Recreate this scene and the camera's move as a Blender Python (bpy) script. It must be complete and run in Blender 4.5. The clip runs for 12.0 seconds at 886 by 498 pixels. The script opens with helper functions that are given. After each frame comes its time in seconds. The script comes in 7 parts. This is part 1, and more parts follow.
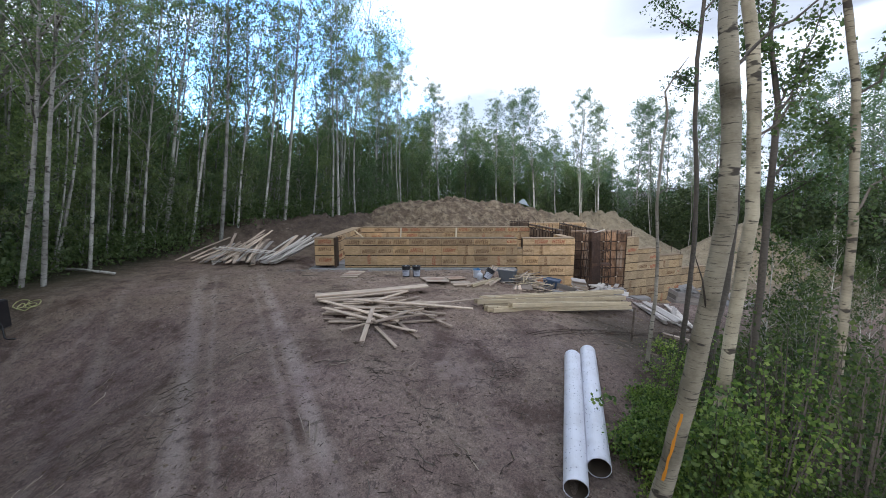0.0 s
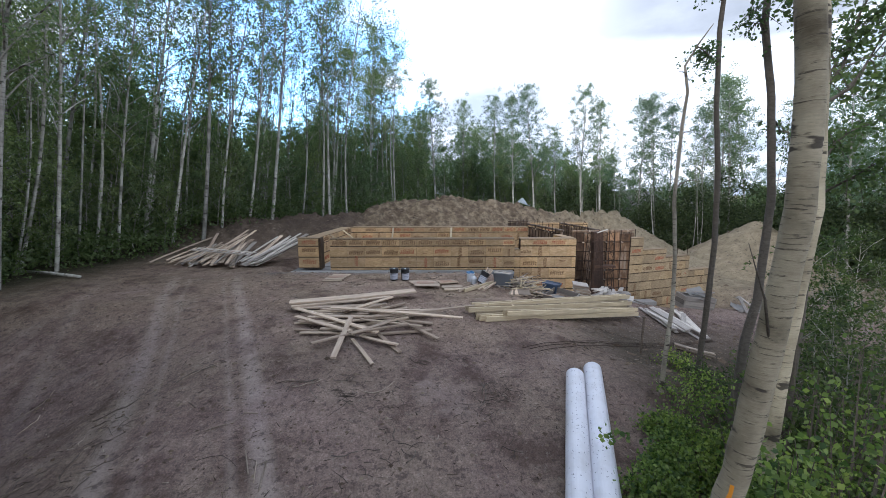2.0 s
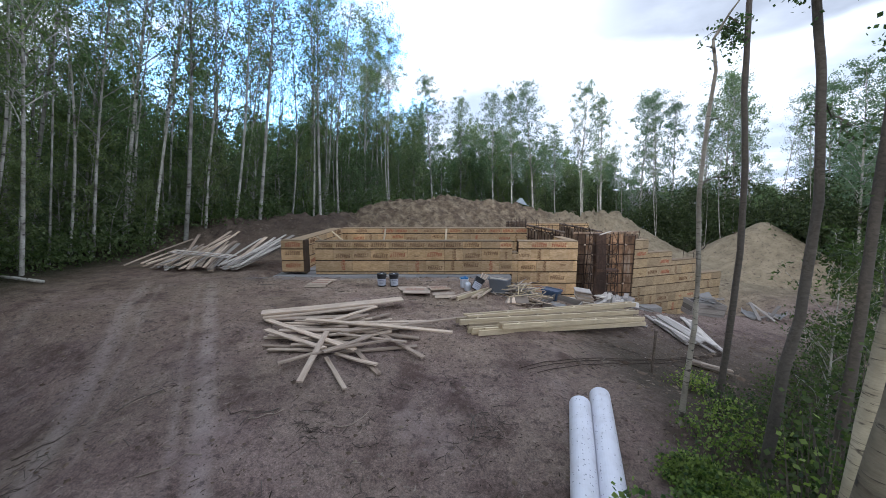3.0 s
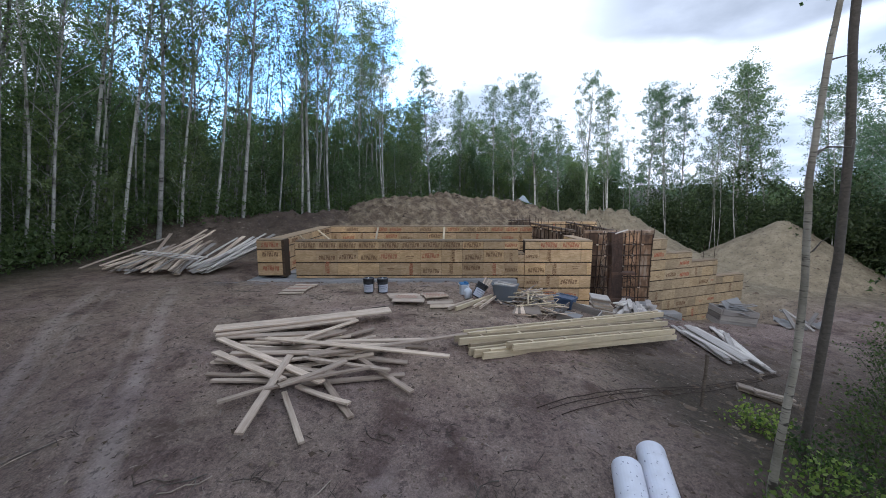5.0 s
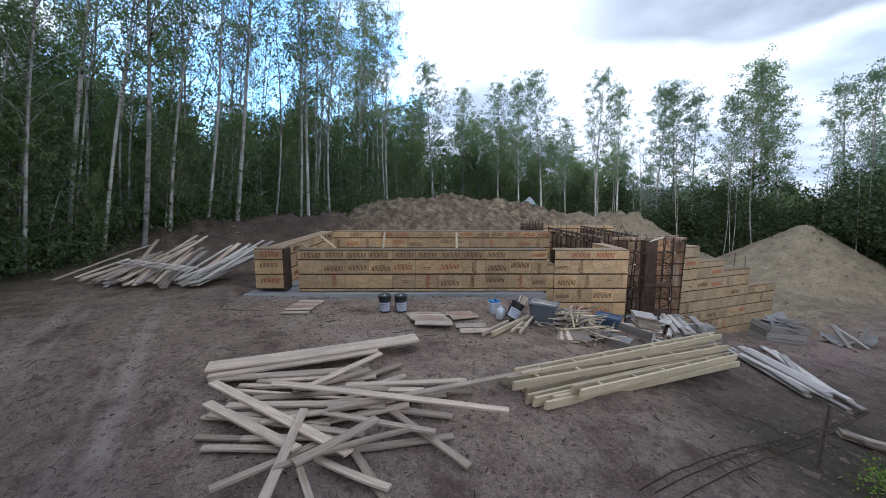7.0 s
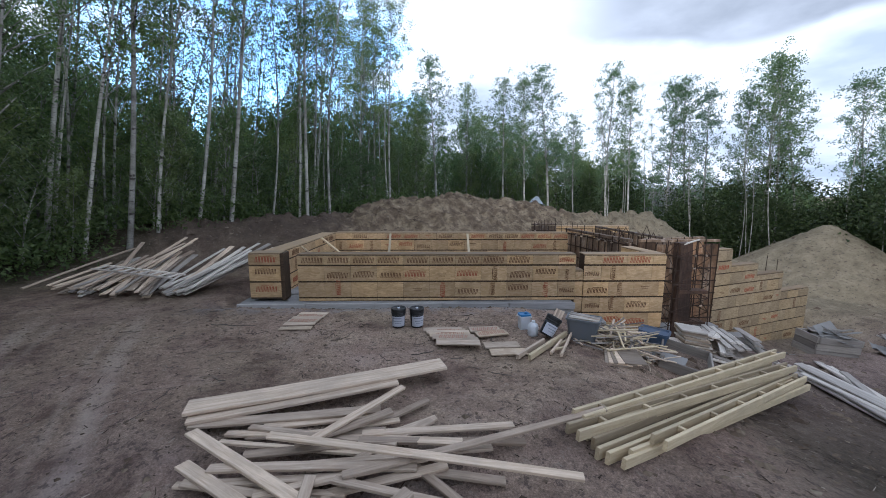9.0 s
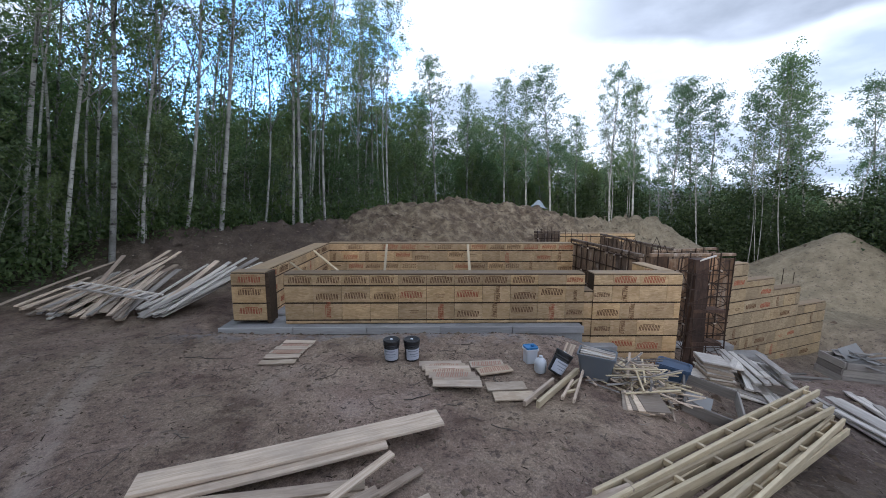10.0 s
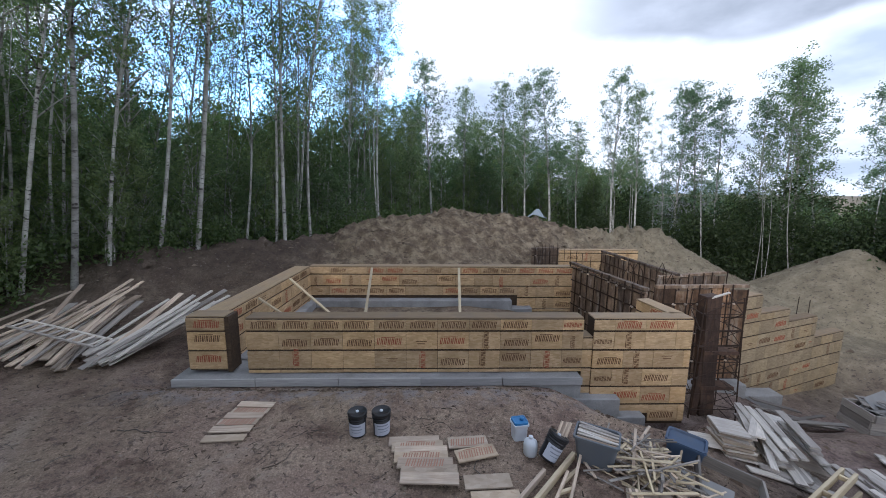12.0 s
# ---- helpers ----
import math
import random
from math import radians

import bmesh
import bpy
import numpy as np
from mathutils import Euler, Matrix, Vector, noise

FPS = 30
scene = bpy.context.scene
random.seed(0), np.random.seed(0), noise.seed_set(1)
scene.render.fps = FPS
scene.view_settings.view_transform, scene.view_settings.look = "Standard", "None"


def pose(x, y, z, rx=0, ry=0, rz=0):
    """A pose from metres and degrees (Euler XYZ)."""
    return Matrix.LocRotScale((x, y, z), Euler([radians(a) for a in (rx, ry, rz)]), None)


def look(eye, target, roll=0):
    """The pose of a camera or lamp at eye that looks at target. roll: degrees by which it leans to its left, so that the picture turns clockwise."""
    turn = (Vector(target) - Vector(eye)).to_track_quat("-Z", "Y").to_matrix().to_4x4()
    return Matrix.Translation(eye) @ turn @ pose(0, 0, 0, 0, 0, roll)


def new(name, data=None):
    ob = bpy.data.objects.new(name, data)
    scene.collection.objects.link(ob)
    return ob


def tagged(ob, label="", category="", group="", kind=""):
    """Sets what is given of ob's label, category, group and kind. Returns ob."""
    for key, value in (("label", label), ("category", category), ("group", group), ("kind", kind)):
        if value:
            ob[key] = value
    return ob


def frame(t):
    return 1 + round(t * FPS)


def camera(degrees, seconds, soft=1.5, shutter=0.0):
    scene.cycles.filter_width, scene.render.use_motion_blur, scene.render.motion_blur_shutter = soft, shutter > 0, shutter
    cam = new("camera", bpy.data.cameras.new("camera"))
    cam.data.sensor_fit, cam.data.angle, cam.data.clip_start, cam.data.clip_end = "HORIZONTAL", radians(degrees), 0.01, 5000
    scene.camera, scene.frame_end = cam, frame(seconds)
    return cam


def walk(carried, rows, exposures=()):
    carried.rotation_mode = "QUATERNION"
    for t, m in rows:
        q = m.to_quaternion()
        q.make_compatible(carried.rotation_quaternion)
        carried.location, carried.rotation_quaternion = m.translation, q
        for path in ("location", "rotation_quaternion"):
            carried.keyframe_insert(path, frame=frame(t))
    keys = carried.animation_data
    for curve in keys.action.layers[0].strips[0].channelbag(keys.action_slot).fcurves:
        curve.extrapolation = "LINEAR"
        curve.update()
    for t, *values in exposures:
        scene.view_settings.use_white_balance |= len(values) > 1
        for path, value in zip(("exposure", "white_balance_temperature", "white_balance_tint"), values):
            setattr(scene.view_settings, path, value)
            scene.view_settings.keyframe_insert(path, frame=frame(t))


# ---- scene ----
cam = camera(100.0, 12.0, soft=0.9)
PATH = [
    (0, (0.77, 0.67, 2.438), (0.776, 2.648, 2.148), -0.1),
    (0.5, (0.832, 0.827, 2.444), (0.837, 2.806, 2.154), -0.1),
    (1, (0.889, 0.997, 2.444), (0.895, 2.976, 2.153), -0.1),
    (1.5, (0.957, 1.229, 2.411), (0.963, 3.208, 2.12), -0.1),
    (2, (1.023, 1.49, 2.348), (1.029, 3.469, 2.059), -0.1),
    (2.5, (1.121, 1.871, 2.294), (1.13, 3.851, 2.006), -0.0),
    (3, (1.219, 2.246, 2.335), (1.229, 4.225, 2.045), -0.0),
    (3.2, (1.293, 2.346, 2.333), (1.302, 4.325, 2.049), 0.1),
    (4.8, (1.377, 3.415, 2.21), (1.386, 5.393, 1.915), -0.0),
    (5, (1.286, 3.527, 2.168), (1.3, 5.506, 1.877), 0.0),
    (5.5, (1.081, 3.848, 2.127), (1.103, 5.827, 1.839), -0.0),
    (6, (0.889, 4.206, 2.203), (0.92, 6.185, 1.915), 0.1),
    (6.5, (0.761, 4.451, 2.242), (0.801, 6.43, 1.954), 0.2),
    (7, (0.659, 4.594, 2.258), (0.704, 6.572, 1.967), 0.2),
    (7.2, (0.612, 4.617, 2.205), (0.667, 6.598, 1.935), 0.1),
    (8.8, (0.247, 5.396, 2.235), (0.31, 7.373, 1.941), 0.2),
    (9, (0.265, 5.54, 2.226), (0.323, 7.517, 1.932), 0.2),
    (9.5, (0.297, 5.87, 2.283), (0.353, 7.847, 1.984), 0.3),
    (10, (0.318, 6.187, 2.537), (0.375, 8.164, 2.236), 0.3),
    (10.5, (0.413, 6.486, 2.835), (0.468, 8.462, 2.53), 0.4),
    (11, (0.571, 6.774, 3.019), (0.623, 8.75, 2.713), 0.4),
    (11.5, (0.637, 6.951, 3.14), (0.69, 8.926, 2.829), 0.5),
    (12, (0.67, 7.096, 3.176), (0.724, 9.07, 2.864), 0.5),
]
walk(cam, [(t, look(eye, target, roll)) for t, eye, target, roll in PATH], [(0.0, 0.47, 5820, 13), (3.0, 0.39, 5760, 13), (5.0, 0.27, 5620, 13), (9.0, 0.21, 5590, 13), (12.0, 0.20, 5660, 14)])

# ---- sky, sun and exposure ----
world = bpy.data.worlds.new("sky")
scene.world = world
world.use_nodes = True
wn, wl = world.node_tree.nodes, world.node_tree.links
wn.clear()


def wnode(kind, **kw):
    n = wn.new(kind)
    for k, v in kw.items():
        n.inputs[k].default_value = v
    return n


SUN_EL, SUN_AZ = radians(24), radians(215)   # low, behind the walk and to its left
sky = wn.new("ShaderNodeTexSky")
sky.sky_type, sky.sun_disc = "NISHITA", False
sky.sun_elevation, sky.sun_rotation = SUN_EL, SUN_AZ
sky_dim = wn.new("ShaderNodeVectorMath")
sky_dim.operation = "SCALE"
sky_dim.inputs["Scale"].default_value = 0.15
wl.new(sky.outputs[0], sky_dim.inputs[0])
tc = wn.new("ShaderNodeTexCoord")
sep = wn.new("ShaderNodeSeparateXYZ")
wl.new(tc.outputs["Generated"], sep.inputs[0])
# clouds lie on a flat ceiling: divide the direction by its height
up = wn.new("ShaderNodeMath"); up.operation = "MAXIMUM"; up.inputs[1].default_value = 0.0
wl.new(sep.outputs["Z"], up.inputs[0])
up2 = wn.new("ShaderNodeMath"); up2.operation = "ADD"; up2.inputs[1].default_value = 0.22
wl.new(up.outputs[0], up2.inputs[0])
flat = wn.new("ShaderNodeVectorMath"); flat.operation = "DIVIDE"
comb = wn.new("ShaderNodeCombineXYZ")
for i in range(3):
    wl.new(up2.outputs[0], comb.inputs[i])
wl.new(tc.outputs["Generated"], flat.inputs[0])
wl.new(comb.outputs[0], flat.inputs[1])
cloud = wnode("ShaderNodeTexNoise", Scale=0.9, Detail=6.0, Roughness=0.5)
wl.new(flat.outputs[0], cloud.inputs["Vector"])
shade = wn.new("ShaderNodeValToRGB")
shade.color_ramp.elements[0].position, shade.color_ramp.elements[0].color = 0.40, (0.60, 0.68, 0.79, 1)
shade.color_ramp.elements[1].position, shade.color_ramp.elements[1].color = 0.56, (1.14, 1.19, 1.24, 1)
wl.new(cloud.outputs["Fac"], shade.inputs[0])
# a grey bank of cloud, high on the right, with a ragged lower edge


def wmap(src, a, b):
    n = wn.new("ShaderNodeMapRange")
    n.interpolation_type = "SMOOTHSTEP"
    for key, val in (("From Min", a), ("From Max", b), ("To Min", 0.0), ("To Max", 1.0)):
        n.inputs[key].default_value = val
    wl.new(src, n.inputs["Value"])
    return n.outputs[0]


def wmath(op, a, b):
    n = wn.new("ShaderNodeMath")
    n.operation = op
    for i, v in enumerate((a, b)):
        if isinstance(v, float):
            n.inputs[i].default_value = v
        else:
            wl.new(v, n.inputs[i])
    return n.outputs[0]


puff = wnode("ShaderNodeTexNoise", Scale=2.2, Detail=6.0, Roughness=0.55)
wl.new(flat.outputs[0], puff.inputs["Vector"])
side = wmath("ADD", wmath("DIVIDE", sep.outputs["X"], wmath("MAXIMUM", sep.outputs["Y"], 0.05)), wmath("MULTIPLY", puff.outputs["Fac"], 0.35))
rise = wmath("MULTIPLY", wmap(side, 0.95, 1.35), -0.10)
height = wmath("ADD", wmath("ADD", wmath("DIVIDE", sep.outputs["Z"], wmath("MAXIMUM", sep.outputs["Y"], 0.05)), rise), wmath("MULTIPLY", puff.outputs["Fac"], 0.10))
bank_mask = wmath("MULTIPLY", wmap(height, 0.412, 0.455), wmath("MULTIPLY", wmap(side, 0.36, 0.72), wmap(side, 1.75, 1.45)))
bank_mask = wmath("MULTIPLY", bank_mask, 0.9)
banked = wn.new("ShaderNodeMix"); banked.data_type = "RGBA"
billow = wn.new("ShaderNodeValToRGB")
billow.color_ramp.elements[0].position, billow.color_ramp.elements[0].color = 0.36, (0.34, 0.375, 0.42, 1)
billow.color_ramp.elements[1].position, billow.color_ramp.elements[1].color = 0.66, (0.66, 0.70, 0.75, 1)
wl.new(puff.outputs["Fac"], billow.inputs[0])
wl.new(billow.outputs[0], banked.inputs["B"])
wl.new(bank_mask, banked.inputs["Factor"]); wl.new(shade.outputs[0], banked.inputs["A"])
# the blue opening between the clouds
gapdir = wn.new("ShaderNodeVectorMath"); gapdir.operation = "DOT_PRODUCT"
gapdir.inputs[1].default_value = Vector((-0.38, 0.877, 0.291)).normalized()
wl.new(tc.outputs["Generated"], gapdir.inputs[0])
ragged = wnode("ShaderNodeTexNoise", Scale=3.2, Detail=5.0, Roughness=0.6)
wl.new(flat.outputs[0], ragged.inputs["Vector"])
rag2 = wn.new("ShaderNodeMath"); rag2.operation = "MULTIPLY_ADD"; rag2.inputs[1].default_value = 0.20; rag2.inputs[2].default_value = -0.10
wl.new(ragged.outputs["Fac"], rag2.inputs[0])
gsum = wn.new("ShaderNodeMath"); gsum.operation = "ADD"
wl.new(gapdir.outputs["Value"], gsum.inputs[0]); wl.new(rag2.outputs[0], gsum.inputs[1])
gap = wn.new("ShaderNodeMapRange")
for k, v in (("From Min", 0.930), ("From Max", 0.985), ("To Min", 0.0), ("To Max", 0.95)):
    gap.inputs[k].default_value = v
wl.new(gsum.outputs[0], gap.inputs["Value"])
mixsky = wn.new("ShaderNodeMix"); mixsky.data_type = "RGBA"
wl.new(gap.outputs[0], mixsky.inputs["Factor"])
wl.new(banked.outputs["Result"], mixsky.inputs["A"])
clear = wn.new("ShaderNodeVectorMath"); clear.operation = "MULTIPLY"
clear.inputs[1].default_value = (3.1, 3.95, 4.4)
wl.new(sky_dim.outputs[0], clear.inputs[0])
wl.new(clear.outputs[0], mixsky.inputs["B"])
bg = wn.new("ShaderNodeBackground")
bg.inputs["Strength"].default_value = 1.0
wl.new(mixsky.outputs["Result"], bg.inputs["Color"])
wo = wn.new("ShaderNodeOutputWorld")
wl.new(bg.outputs[0], wo.inputs[0])

sun = new("sun", bpy.data.lights.new("sun", "SUN"))
sun.data.energy, sun.data.angle, sun.data.color = 1.5, radians(9), (1.0, 0.93, 0.82)
sun.matrix_world = look((0, 0, 30), (0 + 30 * math.sin(radians(35)), 30 * math.cos(radians(35)), 30 - 30 * math.tan(SUN_EL)))

# ---- materials ----


class Mat:
    """A node material under construction."""

    def __init__(self, name, rough=0.8, metal=0.0, spec=0.3):
        self.m = bpy.data.materials.new(name)
        self.m.use_nodes = True
        self.n, self.l = self.m.node_tree.nodes, self.m.node_tree.links
        self.b = self.n["Principled BSDF"]
        self.b.inputs["Roughness"].default_value = rough
        self.b.inputs["Metallic"].default_value = metal
        self.b.inputs["Specular IOR Level"].default_value = spec
        self.tc = self.n.new("ShaderNodeTexCoord")

    def coords(self, scale=(1, 1, 1), shift=False, source="Object"):
        mp = self.n.new("ShaderNodeMapping")
        mp.inputs["Scale"].default_value = scale
        self.l.new(self.tc.outputs[source], mp.inputs["Vector"])
        if shift:
            oi = self.n.new("ShaderNodeObjectInfo")
            mul = self.n.new("ShaderNodeMath"); mul.operation = "MULTIPLY"; mul.inputs[1].default_value = 37.0
            self.l.new(oi.outputs["Random"], mul.inputs[0])
            cb = self.n.new("ShaderNodeCombineXYZ")
            for i in range(3):
                self.l.new(mul.outputs[0], cb.inputs[i])
            self.l.new(cb.outputs[0], mp.inputs["Location"])
        return mp.outputs[0]

    def noise(self, vec, scale, detail=5.0, rough=0.6, distort=0.0):
        t = self.n.new("ShaderNodeTexNoise")
        for k, v in (("Scale", scale), ("Detail", detail), ("Roughness", rough), ("Distortion", distort)):
            t.inputs[k].default_value = v
        self.l.new(vec, t.inputs["Vector"])
        return t.outputs["Fac"]

    def ramp(self, fac, *stops):
        r = self.n.new("ShaderNodeValToRGB")
        els = r.color_ramp.elements
        while len(els) < len(stops):
            els.new(0.5)
        for e, (p, c) in zip(els, stops):
            e.position, e.color = p, (*c, 1) if len(c) == 3 else c
        self.l.new(fac, r.inputs[0])
        return r.outputs[0]

    def mix(self, fac, a, b, blend="MIX"):
        x = self.n.new("ShaderNodeMix")
        x.data_type, x.blend_type = "RGBA", blend
        for key, v in (("Factor", fac), ("A", a), ("B", b)):
            if isinstance(v, (float, int)):
                x.inputs[key].default_value = v
            elif isinstance(v, tuple):
                x.inputs[key].default_value = (*v, 1)
            else:
                self.l.new(v, x.inputs[key])
        return x.outputs["Result"]

    def math(self, op, a, b=0.0, c=0.0):
        x = self.n.new("ShaderNodeMath")
        x.operation = op
        for i, v in enumerate((a, b, c)):
            if isinstance(v, (float, int)):
                x.inputs[i].default_value = v
            else:
                self.l.new(v, x.inputs[i])
        return x.outputs[0]

    def random(self, island=False):
        if island:
            return self.n.new("ShaderNodeNewGeometry").outputs["Random Per Island"]
        return self.n.new("ShaderNodeObjectInfo").outputs["Random"]

    def bump(self, height, strength=0.4, dist=0.02):
        bp = self.n.new("ShaderNodeBump")
        bp.inputs["Strength"].default_value, bp.inputs["Distance"].default_value = strength, dist
        self.l.new(height, bp.inputs["Height"])
        self.l.new(bp.outputs[0], self.b.inputs["Normal"])

    def color(self, c):
        if isinstance(c, tuple):
            self.b.inputs["Base Color"].default_value = (*c, 1)
        else:
            self.l.new(c, self.b.inputs["Base Color"])
        return self.m


def dirt_material():
    k = Mat("dirt", 0.95, spec=0.15)
    v = k.coords()
    broad = k.noise(v, 0.33, 5, 0.6)
    mid = k.noise(v, 2.2, 6, 0.65)
    fine = k.noise(v, 17, 8, 0.78)
    col = k.ramp(broad, (0.33, (0.105, 0.079, 0.064)), (0.64, (0.235, 0.190, 0.155)))
    col = k.mix(k.ramp(mid, (0.38, (0, 0, 0)), (0.7, (1, 1, 1))), col, (0.27, 0.225, 0.185))
    col = k.mix(0.6, col, k.ramp(fine, (0.34, (0.46, 0.45, 0.44)), (0.66, (1.4, 1.36, 1.32))), "MULTIPLY")
    crumbs = k.noise(v, 48, 6, 0.8)
    col = k.mix(0.55, col, k.ramp(crumbs, (0.36, (0.45, 0.44, 0.43)), (0.64, (1.5, 1.47, 1.44))), "MULTIPLY")
    dust = k.noise(v, 0.9, 6, 0.68, 0.2)
    col = k.mix(k.ramp(dust, (0.54, (0, 0, 0)), (0.68, (0.6, 0.6, 0.6))), col, (0.30, 0.255, 0.215))
    grit = k.noise(v, 75, 4, 0.7)
    col = k.mix(k.ramp(grit, (0.66, (0, 0, 0)), (0.76, (0.4, 0.4, 0.4))), col, (0.30, 0.27, 0.24))
    damp = k.noise(v, 0.8, 5, 0.7, 0.2)
    col = k.mix(k.ramp(damp, (0.53, (0, 0, 0)), (0.66, (0.75, 0.75, 0.75))), col, (0.066, 0.045, 0.036))
    # dry wheel tracks of the lorries, running from the near left corner up to the house
    sp_ = k.n.new("ShaderNodeSeparateXYZ")
    k.l.new(v, sp_.inputs[0])
    wob = k.math("MULTIPLY_ADD", k.noise(v, 0.35, 2), 0.36, -0.18)
    total = None
    for off, width, power in ((0.0, 0.22, 0.9), (1.76, 0.19, 1.0), (0.42, 0.10, 0.4), (1.42, 0.09, 0.4), (-1.9, 0.2, 0.3), (-3.6, 0.2, 0.2)):
        # the tracks slant to the left as they go
        line = k.math("MULTIPLY", sp_.outputs["Y"], 0.575)
        d = k.math("ADD", sp_.outputs["X"], line)
        d = k.math("ADD", d, wob)
        d = k.math("ABSOLUTE", k.math("SUBTRACT", d, off + 0.27))
        m = k.n.new("ShaderNodeMapRange")
        for key, val in (("From Min", 0.0), ("From Max", width), ("To Min", 1.45 * power), ("To Max", 0.0)):
            m.inputs[key].default_value = val
        k.l.new(d, m.inputs["Value"])
        total = m.outputs[0] if total is None else k.math("MAXIMUM", total, m.outputs[0])
    ymask = k.n.new("ShaderNodeMapRange")
    for key, val in (("From Min", 12.6), ("From Max", 11.0), ("To Min", 0.0), ("To Max", 0.85)):
        ymask.inputs[key].default_value = val
    k.l.new(sp_.outputs["Y"], ymask.inputs["Value"])
    total = k.math("MULTIPLY", k.math("MINIMUM", total, 1.0), ymask.outputs[0])
    total = k.math("MULTIPLY", total, k.ramp(k.noise(v, 1.1, 5, 0.6), (0.36, (0.3, 0.3, 0.3)), (0.57, (1, 1, 1))))
    col = k.mix(total, col, (0.335, 0.293, 0.25))
    tint = k.noise(v, 0.55, 4, 0.6)
    col = k.mix(1.0, col, k.ramp(tint, (0.36, (1.03, 0.952, 1.06)), (0.64, (1.00, 0.965, 0.98))), "MULTIPLY")
    # drier and paler towards the house
    dry = k.n.new("ShaderNodeMapRange")
    for key, val in (("From Min", 7.0), ("From Max", 10.0), ("To Min", 0.0), ("To Max", 1.0)):
        dry.inputs[key].default_value = val
    k.l.new(k.math("ADD", sp_.outputs["Y"], k.math("MULTIPLY_ADD", k.noise(v, 0.7, 4), 5.0, -2.5)), dry.inputs["Value"])
    flank = k.n.new("ShaderNodeMapRange")
    for key, val in (("From Min", 5.5), ("From Max", 3.8), ("To Min", 0.0), ("To Max", 1.0)):
        flank.inputs[key].default_value = val
    k.l.new(sp_.outputs["X"], flank.inputs["Value"])
    col = k.mix(k.math("MULTIPLY", dry.outputs[0], flank.outputs[0]), col, k.mix(1.0, col, (1.34, 1.325, 1.19), "MULTIPLY"))
    # the heaps are of paler sandy subsoil on the far and right-hand side
    sand = k.n.new("ShaderNodeMapRange")
    for key, val in (("From Min", 8.5), ("From Max", 13.0)):
        sand.inputs[key].default_value = val
    k.l.new(k.math("ADD", sp_.outputs["X"], k.math("MULTIPLY", k.noise(v, 0.4, 3), 4.0)), sand.inputs["Value"])
    yfar = k.n.new("ShaderNodeMapRange")
    for key, val in (("From Min", 15.0), ("From Max", 19.0)):
        yfar.inputs[key].default_value = val
    k.l.new(sp_.outputs["Y"], yfar.inputs["Value"])
    col = k.mix(k.math("MULTIPLY", yfar.outputs[0], 0.85), col, k.ramp(mid, (0.34, (0.064, 0.047, 0.032)), (0.48, (0.142, 0.108, 0.070)), (0.66, (0.295, 0.238, 0.158))))
    # darker brown on the left-hand end of the heap
    top = k.n.new("ShaderNodeMapRange")
    for key, val in (("From Min", -2.4), ("From Max", -4.2), ("To Min", 0.0), ("To Max", 0.75)):
        top.inputs[key].default_value = val
    k.l.new(k.math("ADD", sp_.outputs["X"], k.math("MULTIPLY_ADD", mid, 3.0, -1.5)), top.inputs["Value"])
    col = k.mix(k.math("MULTIPLY", top.outputs[0], yfar.outputs[0]), col, k.ramp(fine, (0.3, (0.05, 0.037, 0.03)), (0.7, (0.135, 0.10, 0.08))))
    col = k.mix(k.math("MULTIPLY", sand.outputs[0], yfar.outputs[0]), col, k.ramp(mid, (0.3, (0.160, 0.130, 0.088)), (0.7, (0.29, 0.245, 0.17))))
    col = k.mix(0.28, col, k.ramp(crumbs, (0.36, (0.55, 0.54, 0.53)), (0.64, (1.4, 1.38, 1.35))), "MULTIPLY")
    # leaf litter under the woods on the left, its dark colour carried out past the trees
    wood = k.n.new("ShaderNodeMapRange")
    for key, val in (("From Min", -6.9), ("From Max", -9.6)):
        wood.inputs[key].default_value = val
    k.l.new(k.math("ADD", sp_.outputs["X"], k.math("MULTIPLY", mid, 2.0)), wood.inputs["Value"])
    col = k.mix(wood.outputs[0], col, k.ramp(fine, (0.3, (0.03, 0.026, 0.016)), (0.7, (0.075, 0.07, 0.035))))
    # cement dust spilt along the footing
    spill = k.math("MULTIPLY", k.math("SUBTRACT", sp_.outputs["Y"], 12.15), k.math("SUBTRACT", 13.4, sp_.outputs["Y"]))
    spill = k.math("MULTIPLY", spill, k.ramp(k.noise(v, 2.6, 6, 0.7, 0.2), (0.46, (0, 0, 0)), (0.60, (1.9, 1.9, 1.9))))
    spill = k.math("MULTIPLY", k.math("MAXIMUM", k.math("MINIMUM", spill, 0.7), 0.0), k.ramp(k.math("MULTIPLY_ADD", sp_.outputs["X"], 0.1, 0.5), (0.02, (0, 0, 0)), (0.12, (1, 1, 1)), (0.98, (1, 1, 1)), (1.0, (0, 0, 0))))
    col = k.mix(spill, col, (0.27, 0.26, 0.265))
    # the wood's shade put into the earth's colour, darker towards the left
    wood_shade = k.n.new("ShaderNodeMapRange")
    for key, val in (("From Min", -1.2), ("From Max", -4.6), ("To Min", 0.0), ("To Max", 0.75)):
        wood_shade.inputs[key].default_value = val
    k.l.new(k.math("ADD", sp_.outputs["X"], k.math("MULTIPLY_ADD", k.noise(v, 0.8, 5, 0.65), 5.0, -2.5)), wood_shade.inputs["Value"])
    col = k.mix(wood_shade.outputs[0], col, k.mix(1.0, col, (0.70, 0.70, 0.72), "MULTIPLY"))
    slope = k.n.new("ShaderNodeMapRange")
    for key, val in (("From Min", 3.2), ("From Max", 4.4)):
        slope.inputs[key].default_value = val
